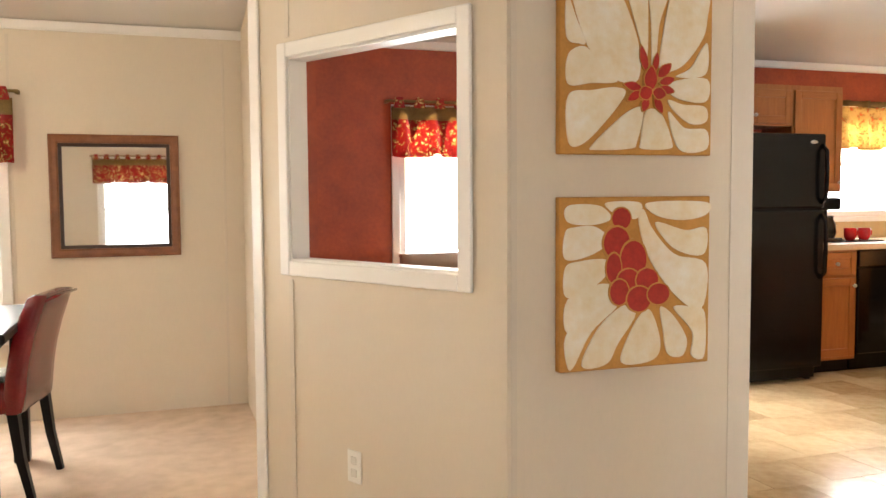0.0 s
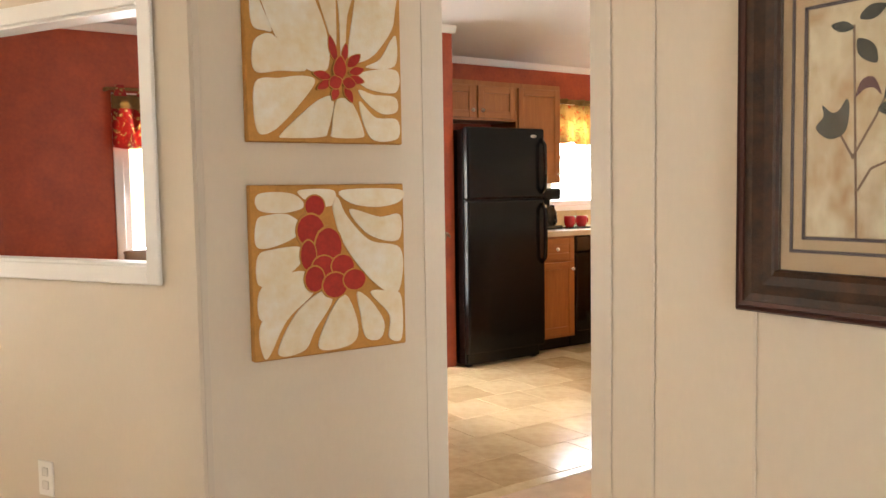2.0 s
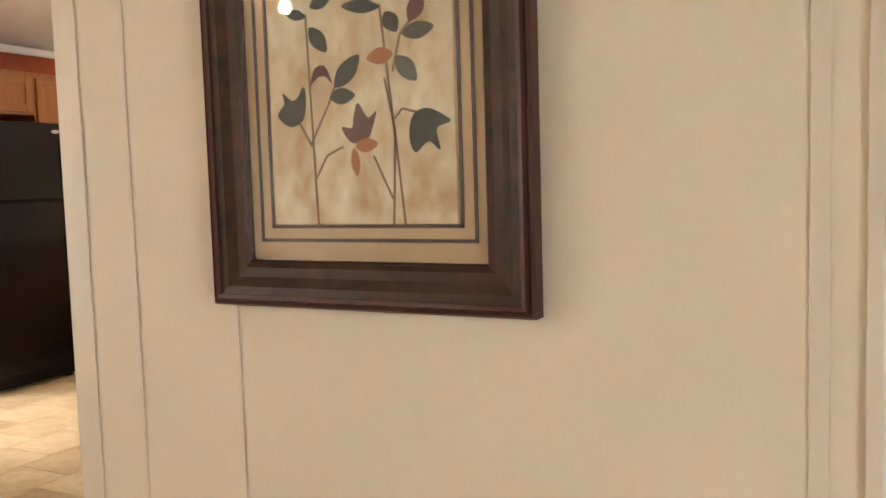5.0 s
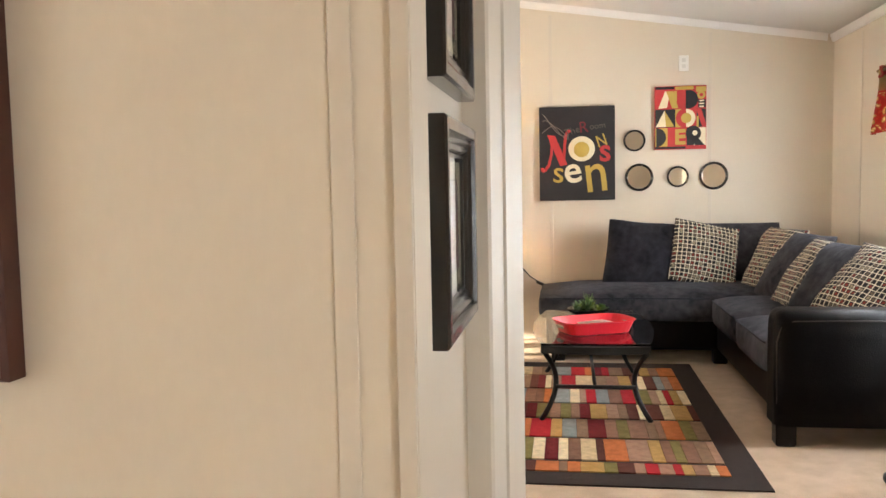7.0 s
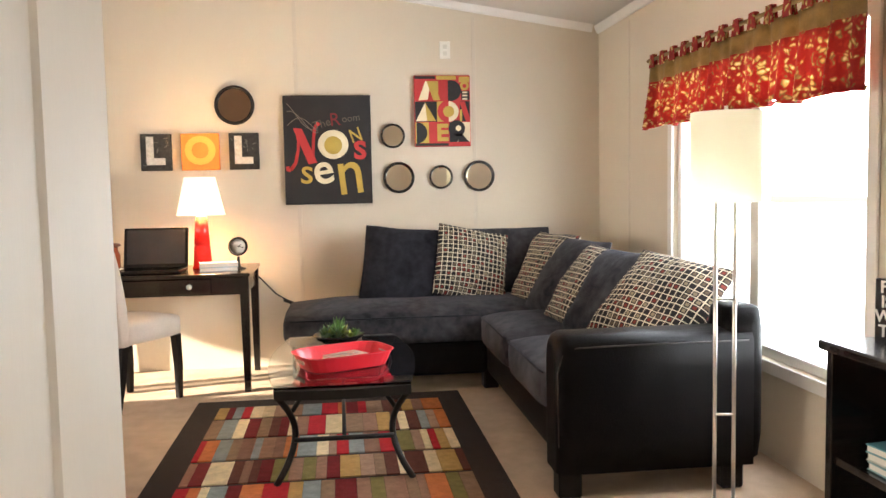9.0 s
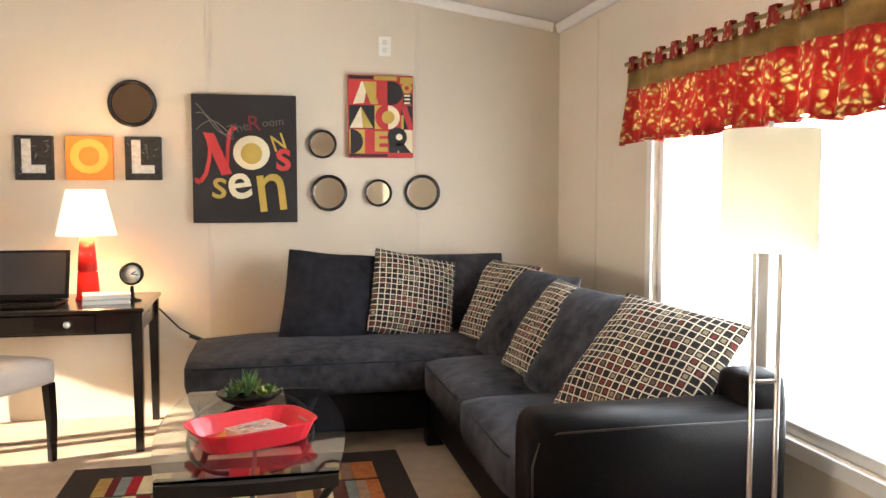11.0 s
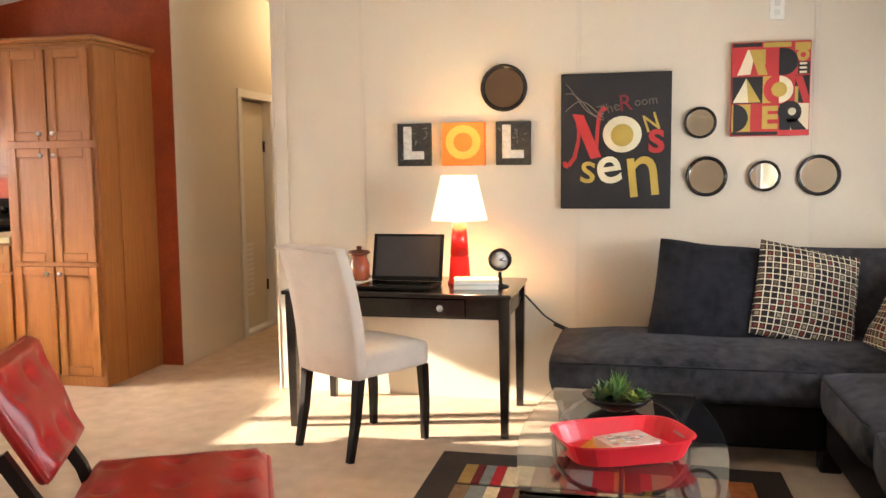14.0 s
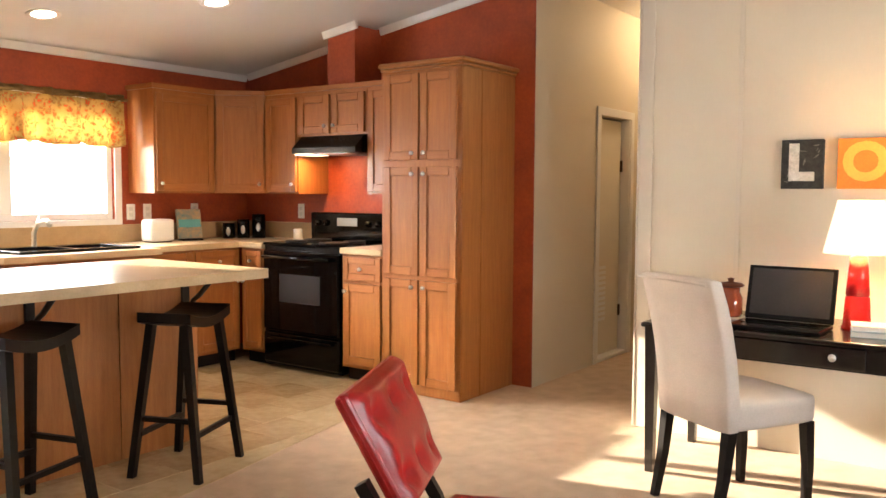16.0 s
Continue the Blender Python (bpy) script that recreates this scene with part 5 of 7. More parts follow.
def stool():
    ob = thing("bar_stool", "dark espresso wooden saddle-seat bar stool at the island", "stool", pose(5.18, 2.87, 0), "stools at the island")
    bm = bmesh.new()
    n = 10
    g = []
    for i in range(n + 1):
        row = []
        for j in range(3):
            x = (i / n - 0.5) * 0.37
            row.append((x, (j - 1) * 0.13, 0.68 + 0.035 * (2 * abs(x) / 0.37) ** 2))
        g.append(row)
    up = [[bm.verts.new((x, y, z + 0.035)) for x, y, z in r] for r in g]
    dn = [[bm.verts.new((x, y, z - 0.01)) for x, y, z in r] for r in g]
    for i in range(n):
        for j in range(2):
            bm.faces.new((up[i][j], up[i + 1][j], up[i + 1][j + 1], up[i][j + 1]))
            bm.faces.new((dn[i][j], dn[i][j + 1], dn[i + 1][j + 1], dn[i + 1][j]))
        bm.faces.new((up[i][0], dn[i][0], dn[i + 1][0], up[i + 1][0]))
        bm.faces.new((up[i][2], up[i + 1][2], dn[i + 1][2], dn[i][2]))
    for k in (0, n):
        bm.faces.new((up[k][0], up[k][1], up[k][2], dn[k][2], dn[k][1], dn[k][0]))
    part("seat", bm, ESPRESSO, ob, "curved saddle seat")
    for sx in (-1, 1):
        for sy in (-1, 1):
            part("leg", tube(bmesh.new(), [(sx * 0.145, sy * 0.085, 0.695), (sx * 0.198, sy * 0.165, 0)], 0.026, 4, 0.022), ESPRESSO, ob, "splayed square leg")
        part("rung", tube(bmesh.new(), [(sx * 0.174, -0.125, 0.27), (sx * 0.174, 0.125, 0.27)], 0.015, 4), ESPRESSO, ob)
    for sy in (-1, 1):
        part("rung", tube(bmesh.new(), [(-0.178, sy * 0.132, 0.2), (0.178, sy * 0.132, 0.2)], 0.015, 4), ESPRESSO, ob)
    return ob


ST = stool()
ST.matrix_basis = pose(5.18, 2.865, 0, 0, 0, 23)
copy_thing(ST, pose(4.42, 2.89, 0, 0, 0, 17))


# ---- pictures: local x to the right, z up, -y out of the wall ----
def moulding(parent, name, w, h, prof, material, label=""):
    """A mitred frame: prof lists how far in from the edge and how far out from the wall."""
    bm = bmesh.new()
    loops = [[bm.verts.new((sx * (w / 2 - a), -d, sz * (h / 2 - a))) for sx, sz in ((-1, -1), (1, -1), (1, 1), (-1, 1))] for a, d in prof]
    for p, q in zip(loops, loops[1:] + loops[:1]):
        for k in range(4):
            bm.faces.new((p[k], p[(k + 1) % 4], q[(k + 1) % 4], q[k]))
    return part(name, bm, material, parent, label)


def spline(pts, n=6):
    """A smooth closed outline through a few points."""
    out, k = [], len(pts)
    for i in range(k):
        p0, p1, p2, p3 = [Vector(pts[(i + j - 1) % k]) for j in range(4)]
        for s in range(n):
            t = s / n
            out.append(0.5 * ((2 * p1) + (p2 - p0) * t + (2 * p0 - 5 * p1 + 4 * p2 - p3) * t * t + (3 * p1 - p0 - 3 * p2 + p3) * t ** 3))
    return out


def shape(bm, pts, y, thick=0.002, scale=1.0, n=6):
    """A thin painted shape on the plane y, proud towards -y."""
    o = spline([(p[0] * scale, p[1] * scale) for p in pts], n) if n else [Vector((p[0] * scale, p[1] * scale)) for p in pts]
    a = sum(o[i].x * o[(i + 1) % len(o)].y - o[(i + 1) % len(o)].x * o[i].y for i in range(len(o)))
    if a < 0:
        o = o[::-1]
    m = Matrix(((1, 0, 0, 0), (0, 0, -1, y), (0, 1, 0, 0), (0, 0, 0, 1)))
    return prism(bm, [(p.x, p.y) for p in o], 0, thick, m)


def leaf(cx, cz, ang, ln, w):
    c, s = math.cos(radians(ang)), math.sin(radians(ang))
    return [(cx + c * a * ln - s * b * w, cz + s * a * ln + c * b * w) for a, b in ((0, 0), (0.3, 0.42), (0.65, 0.42), (1, 0), (0.65, -0.42), (0.3, -0.42))]


TAN = mat("canvas_tan", (0.52, 0.25, 0.05), 0.7, vary=0.15, scale=20, bump=0.2)
PETAL = mat("petal_paint", (0.84, 0.8, 0.7), 0.6, scale=9, fine=40, second=(0.74, 0.6, 0.36), bump=0.15)
BERRY = mat("berry_paint", (0.48, 0.02, 0.012), 0.4, scale=40, second=(0.3, 0.01, 0.006))


def flower_canvas(z, label, petals, berries):
    ob = thing("flower_canvas", label, "painting", pose(1.228, 2.17, z), "flower canvases")
    part("canvas", bx(-0.257, -0.03, -0.257, 0.257, -0.002, 0.257, bevel=0.003), TAN, ob, "tan painted stretched canvas")
    for k, p in enumerate(petals):
        part("petal", shape(bmesh.new(), p, -0.0301, 0.0025 + 0.0002 * k, 0.257), PETAL, ob)
    for k, p in enumerate(berries):
        cx, cz = sum(q[0] for q in p) / len(p), sum(q[1] for q in p) / len(p)
        part("berry_outline", shape(bmesh.new(), [(cx + (q[0] - cx) * 1.13, cz + (q[1] - cz) * 1.13) for q in p], -0.0301, 0.0057 + 0.0006 * k, 0.257), TAN, ob)
        part("berry", shape(bmesh.new(), p, -0.0301, 0.006 + 0.0006 * k, 0.257), BERRY, ob)


P1 = [[(-0.85, 0.75), (-0.65, 0.2), (-0.42, -0.06), (-0.2, -0.18), (0.0, -0.13), (0.0, 0.25), (-0.2, 0.75), (-0.35, 0.93), (-0.75, 0.93)],
      [(-0.15, 0.8), (0.05, 0.2), (0.1, 0.0), (0.12, 0.4), (0.08, 0.93), (-0.18, 0.93)], [(0.17, 0.1), (0.18, -0.02), (0.23, 0.1), (0.27, 0.5), (0.4, 0.93), (0.14, 0.93), (0.16, 0.5)],
      [(0.27, -0.02), (0.36, -0.05), (0.6, 0.05), (0.85, 0.35), (0.92, 0.6), (0.92, 0.93), (0.48, 0.93), (0.32, 0.4)], [(0.5, -0.09), (0.9, -0.05), (0.93, 0.3), (0.85, 0.25), (0.7, 0.02)],
      [(0.45, -0.15), (0.92, -0.1), (0.92, -0.36), (0.6, -0.36), (0.42, -0.28)], [(0.4, -0.36), (0.6, -0.41), (0.9, -0.43), (0.92, -0.6), (0.7, -0.63), (0.47, -0.48)],
      [(0.4, -0.5), (0.62, -0.68), (0.92, -0.7), (0.92, -0.93), (0.55, -0.93)], [(0.1, -0.5), (0.3, -0.52), (0.45, -0.85), (0.4, -0.93), (0.05, -0.93), (0.03, -0.85)],
      [(-0.6, -0.9), (-0.2, -0.55), (0.02, -0.45), (0.06, -0.55), (-0.02, -0.85), (-0.1, -0.93), (-0.55, -0.95)], [(-0.9, -0.35), (-0.6, -0.28), (-0.3, -0.24), (-0.18, -0.32), (-0.5, -0.7), (-0.75, -0.9), (-0.9, -0.85)],
      [(-0.9, -0.22), (-0.9, 0.1), (-0.7, 0.2), (-0.5, 0.02), (-0.28, -0.17), (-0.6, -0.2)], [(-0.92, 0.3), (-0.92, 0.75), (-0.8, 0.5), (-0.69, 0.25), (-0.76, 0.23)]]
B1 = [leaf(x, z, a, n, w) for x, z, a, n, w in ((0.1, -0.05, 105, 0.3, 0.1), (0.2, -0.05, 80, 0.22, 0.08), (0.25, -0.1, 42, 0.22, 0.12), (0.27, -0.17, 15, 0.2, 0.1), (0.26, -0.23, -10, 0.2, 0.1), (0.02, -0.24, 170, 0.22, 0.1), (0.02, -0.28, 210, 0.2, 0.1), (0.2, -0.34, -60, 0.2, 0.1), (0.1, -0.35, -110, 0.16, 0.1), (0.13, -0.27, 86, 0.28, 0.17), (0.0, -0.33, 25, 0.17, 0.16), (0.17, -0.28, -10, 0.17, 0.14))]
flower_canvas(1.636, "square canvas of a cream-petalled flower with a red heart", P1, B1)
P2 = [[(-0.9, 0.9), (-0.9, 0.72), (-0.6, 0.68), (-0.35, 0.75), (-0.5, 0.9)], [(-0.42, 0.93), (-0.25, 0.78), (0.0, 0.75), (0.03, 0.93)],
      [(-0.93, 0.6), (-0.93, 0.3), (-0.6, 0.34), (-0.37, 0.5), (-0.55, 0.66), (-0.8, 0.66)], [(-0.93, 0.2), (-0.93, -0.12), (-0.7, -0.1), (-0.41, 0.1), (-0.41, 0.28), (-0.75, 0.27)],
      [(-0.93, -0.22), (-0.93, -0.5), (-0.8, -0.5), (-0.38, -0.18), (-0.38, 0.0), (-0.75, -0.06)], [(-0.93, -0.6), (-0.9, -0.93), (-0.82, -0.93), (-0.6, -0.55), (-0.26, -0.26), (-0.37, -0.15), (-0.7, -0.33)],
      [(-0.72, -0.93), (-0.4, -0.93), (-0.25, -0.7), (-0.02, -0.37), (-0.17, -0.26), (-0.5, -0.5)], [(-0.2, -0.93), (0.2, -0.93), (0.32, -0.75), (0.22, -0.4), (0.1, -0.33), (-0.1, -0.6)],
      [(0.35, -0.55), (0.42, -0.86), (0.62, -0.9), (0.68, -0.7), (0.5, -0.42), (0.32, -0.3)], [(0.75, -0.9), (0.93, -0.92), (0.93, -0.4), (0.75, -0.32), (0.5, -0.32), (0.76, -0.62)],
      [(0.1, 0.82), (0.2, 0.62), (0.5, 0.32), (0.93, 0.2), (0.93, -0.25), (0.78, -0.35), (0.45, -0.1), (0.15, 0.3), (0.02, 0.68), (0.05, 0.84)], [(0.24, 0.7), (0.45, 0.42), (0.75, 0.3), (0.93, 0.34), (0.93, 0.62), (0.65, 0.6)], [(0.14, 0.93), (0.25, 0.78), (0.6, 0.72), (0.93, 0.78), (0.93, 0.93)]]
B2 = [[(x + 1.22 * w * math.cos(a), z + 1.22 * h * math.sin(a)) for a in [2 * math.pi * j / 8 for j in range(8)]] for x, z, w, h in ((-0.22, 0.75, 0.1, 0.1), (-0.28, 0.47, 0.14, 0.15), (-0.06, 0.27, 0.14, 0.18), (-0.32, 0.18, 0.08, 0.14), (-0.13, 0.03, 0.12, 0.11), (0.12, 0.03, 0.12, 0.11), (-0.25, -0.1, 0.1, 0.12), (0.01, -0.19, 0.13, 0.12), (0.27, -0.14, 0.12, 0.1))]
flower_canvas(0.998, "square canvas of curling cream petals round a red berry cluster", P2, B2)


def botanical():
    ob = thing("botanical_print", "framed botanical print behind glass in a wide bronze-brown frame", "painting", pose(1.42, 0.515, 1.335, 0, 0, -90))
    w, h = 0.602, 0.66
    fm = mat("bronze_frame", (0.085, 0.034, 0.014), 0.42, scale=16, fine=60, second=(0.022, 0.017, 0.013), bump=0.2, spec=0.3)
    moulding(ob, "frame", w, h, [(0.02, 0.002), (0.02, 0.036), (0.034, 0.034), (0.05, 0.024), (0.066, 0.022), (0.075, 0.026), (0.079, 0.02), (0.079, 0.002)], fm, "bronze-brown scooped moulding")
    moulding(ob, "frame_edge", w, h, [(0, 0.002), (0, 0.03), (0.004, 0.038), (0.009, 0.034), (0.013, 0.042), (0.02, 0.04), (0.0205, 0.002)], mat("frame_edge", (0.06, 0.016, 0.008), 0.5, scale=30), "red-brown beaded edge")
    part("mat_board", bx(-0.245, -0.012, -0.26, 0.245, -0.004, 0.26), mat("taupe_mat", (0.47, 0.3, 0.165), 0.8, vary=0.04), ob, "taupe mat board")
    line = mat("mat_line", (0.07, 0.04, 0.04), 0.7)
    for a, b in ((0.205, 0.22), (0.182, 0.197)):
        for q in ((-a, -b, -a + 0.006, b), (a - 0.006, -b, a, b), (-a, -b, a, -b + 0.006), (-a, b - 0.006, a, b)):
            part("mat_line", bx(q[0], -0.0135, q[1], q[2], -0.0122, q[3]), line, ob)
    part("print", bx(-0.172, -0.0145, -0.19, 0.172, -0.0136, 0.19), mat("print_ground", (0.78, 0.66, 0.48), 0.7, scale=13, fine=40, second=(0.4, 0.19, 0.06), stretch=(1, 1, 0.6)), ob, "mottled cream and ochre print")
    slate, rust, plum = mat("slate_ink", (0.055, 0.05, 0.038), 0.8, second=(0.028, 0.028, 0.026), scale=30), mat("rust_ink", (0.36, 0.11, 0.04), 0.8), mat("plum_ink", (0.1, 0.025, 0.03), 0.8)
    stem = mat("stem_ink", (0.2, 0.11, 0.07), 0.8)
    settle = lambda p: (p[0] + 0.006, (p[1] + 0.19) * 0.92 - 0.192)
    for pts in ([(-0.09, -0.19), (-0.095, 0.0), (-0.1, 0.185)], [(0.054, -0.19), (0.061, -0.04), (0.04, 0.185)], [(0.075, -0.19), (0.06, -0.02), (0.045, 0.06)], [(-0.1, -0.048), (-0.061, 0.024), (-0.047, 0.056)], [(-0.097, -0.048), (-0.122, -0.0015)], [(0.06, -0.01), (0.075, 0.007), (0.1, 0.0)], [(-0.09, -0.105), (-0.068, -0.066), (-0.036, -0.052)], [(0.021, -0.07), (0.054, -0.145)], [(0.06, 0.07), (0.075, 0.13), (0.11, 0.17)]):
        bm = bmesh.new()
        pts = [settle(p) for p in pts]
        for (a, b), (c, d) in zip(pts, pts[1:]):
            t = Vector((c - a, d - b)).normalized() * 0.002
            shape(bm, [(a - t.y, b + t.x), (a + t.y, b - t.x), (c + t.y, d - t.x), (c - t.y, d + t.x)], -0.0147, 0.0004, n=0)
        part("stem", bm, stem, ob)
    y = -0.0152
    for m, q in ((slate, [(-0.163, 0.01), (-0.14, -0.011), (-0.112, 0.0), (-0.105, 0.04), (-0.11, 0.058), (-0.122, 0.04), (-0.135, 0.036), (-0.152, 0.05), (-0.15, 0.03)]), (slate, leaf(-0.093, 0.16, -55, 0.055, 0.03)), (plum, [(-0.095, 0.06), (-0.085, 0.088), (-0.065, 0.09), (-0.053, 0.06), (-0.065, 0.072), (-0.08, 0.072)]), (slate, leaf(-0.047, 0.052, 48, 0.07, 0.035)), (slate, leaf(-0.058, 0.036, 0, 0.048, 0.03)),
                 (plum, [(-0.037, -0.018), (-0.02, -0.045), (0.01, -0.042), (0.024, -0.012), (0.028, 0.006), (0.012, -0.004), (-0.005, 0.022), (-0.014, 0.0), (-0.018, -0.02)]), (rust, leaf(-0.012, -0.053, 5, 0.042, 0.026)), (rust, leaf(-0.015, -0.055, -85, 0.05, 0.018)), (rust, leaf(0.062, 0.1, 185, 0.048, 0.03)), (slate, leaf(0.068, 0.095, -52, 0.055, 0.032)), (slate, leaf(0.08, 0.13, 8, 0.055, 0.03)), (plum, leaf(0.093, 0.15, 62, 0.05, 0.03)), (slate, leaf(0.05, 0.17, -60, 0.04, 0.03)), (slate, leaf(0.04, 0.18, 172, 0.07, 0.025)), (slate, leaf(-0.1, 0.18, 165, 0.04, 0.02)),
                 (slate, leaf(0.045, 0.2, 40, 0.05, 0.03)), (slate, leaf(-0.09, 0.195, 20, 0.045, 0.026)),
                 (slate, [(0.087, -0.04), (0.095, -0.005), (0.12, 0.005), (0.15, -0.01), (0.158, -0.02), (0.135, -0.03), (0.14, -0.065), (0.12, -0.05), (0.097, -0.068)])):
        part("leaf_shape", shape(bmesh.new(), [settle(p) for p in q], y, 0.0004), m, ob)
        y -= 0.00003
    g = part("glazing", bx(-0.25, -0.021, -0.262, 0.25, -0.0185, 0.262), GLASS, ob, "clear picture glass")
    g.visible_shadow = False


botanical()


def black_frame(z, h):
    ob = thing("black_frame", "black moulded frame with a beige mat and abstract print", "painting", pose(1.915, -0.19, z), "black frames on the closet block")
    w = 0.37
    moulding(ob, "frame", w, h, [(0, 0.002), (0, 0.03), (0.005, 0.034), (0.02, 0.034), (0.024, 0.026), (0.03, 0.028), (0.036, 0.022), (0.045, 0.022), (0.05, 0.016), (0.062, 0.015), (0.062, 0.002)], BLACK, "stepped black moulding")
    part("mat_board", bx(-w / 2 + 0.05, -0.009, -h / 2 + 0.05, w / 2 - 0.05, -0.003, h / 2 - 0.05), mat("beige_mat", (0.5, 0.4, 0.26), 0.8, vary=0.04), ob, "beige mat board")
    part("print_border", bx(-0.072, -0.0105, -0.078, 0.072, -0.0095, 0.078), BLACK, ob)
    part("print", bx(-0.067, -0.0125, -0.073, 0.067, -0.011, 0.073), mat("abstract_print", (0.45, 0.05, 0.03), 0.6, scale=7, fine=25, second=(0.03, 0.1, 0.09)), ob, "abstract red and teal print")
    g = part("glazing", bx(-w / 2 + 0.055, -0.0155, -h / 2 + 0.055, w / 2 - 0.055, -0.0135, h / 2 - 0.055), GLASS, ob, "clear picture glass")
    g.visible_shadow = False


black_frame(1.143, 0.335)
black_frame(1.528, 0.335)


def wall_mirror():
    ob = thing("wall_mirror", "square wall mirror in a brown wooden frame", "mirror", pose(-0.36, Y_N, 1.275))
    moulding(ob, "frame", 0.7, 0.7, [(0, 0.002), (0, 0.024), (0.006, 0.03), (0.02, 0.026), (0.04, 0.027), (0.05, 0.02), (0.05, 0.002)], mat("walnut_frame", (0.26, 0.1, 0.03), 0.35, scale=14, second=(0.15, 0.05, 0.016)), "brown wooden moulding")
    moulding(ob, "inner_frame", 0.6, 0.6, [(0.0005, 0.002), (0.0005, 0.02), (0.02, 0.016), (0.02, 0.002)], mat("dark_inner_frame", (0.03, 0.012, 0.006), 0.4), "dark inner edge")
    part("mirror_glass", bx(-0.29, -0.012, -0.29, 0.29, -0.004, 0.29), MIRROR, ob, "silvered mirror glass")


wall_mirror()


def round_mirror(y, z, r, label, face=MIRROR):
    ob = thing("round_mirror", label, "mirror", pose(X_ART, y, z, 0, 0, -90), "round mirrors on the art wall")
    m = pose(0, 0, 0, 90, 0, 0)
    part("rim", lathe(bmesh.new(), [(r, 0.002), (r, 0.022), (r * 0.95, 0.03), (r * 0.86, 0.024), (r * 0.82, 0.012), (r * 0.82, 0.002)], 40, m), BLACK, ob, "rounded black rim")
    part("mirror_glass", lathe(bmesh.new(), [(r * 0.83, 0.004), (r * 0.83, 0.011)], 40, m, smooth=False), face, ob, "silvered mirror glass")


# brown tint stands in for the dim room reflected in the large glass
round_mirror(0.13, 1.73, 0.128, "large round black-rimmed mirror above the desk, dark reflection put into its tint", mat("dim_reflection_mirror", (0.3, 0.21, 0.15), 0.03, metal=1.0, vary=0.04))
round_mirror(-0.895, 1.52, 0.082, "small round black-rimmed wall mirror")
round_mirror(-0.93, 1.242, 0.105, "round black-rimmed wall mirror")
round_mirror(-1.215, 1.242, 0.08, "small round black-rimmed wall mirror")
round_mirror(-1.475, 1.244, 0.105, "round black-rimmed wall mirror")

INK_RED, INK_CREAM, INK_OCHRE, INK_BLACK = mat("red_ink", (0.5, 0.03, 0.03), 0.6), mat("cream_ink", (0.75, 0.66, 0.45), 0.6), mat("ochre_ink", (0.5, 0.34, 0.06), 0.6), mat("black_ink", (0.015, 0.012, 0.012), 0.6, vary=0.3)


def letter(parent, s, x, z, size, material, y, tilt=0, bold=0.0, sx=1.0):
    bm = text_mesh(bmesh.new(), s, size, 0.0008, pose(x, y, z, 90, 0, 0) @ pose(0, 0, 0, 0, 0, tilt) @ Matrix.Diagonal((sx, 1, 1, 1)), bold=bold)
    return part("letter", bm, material, parent)


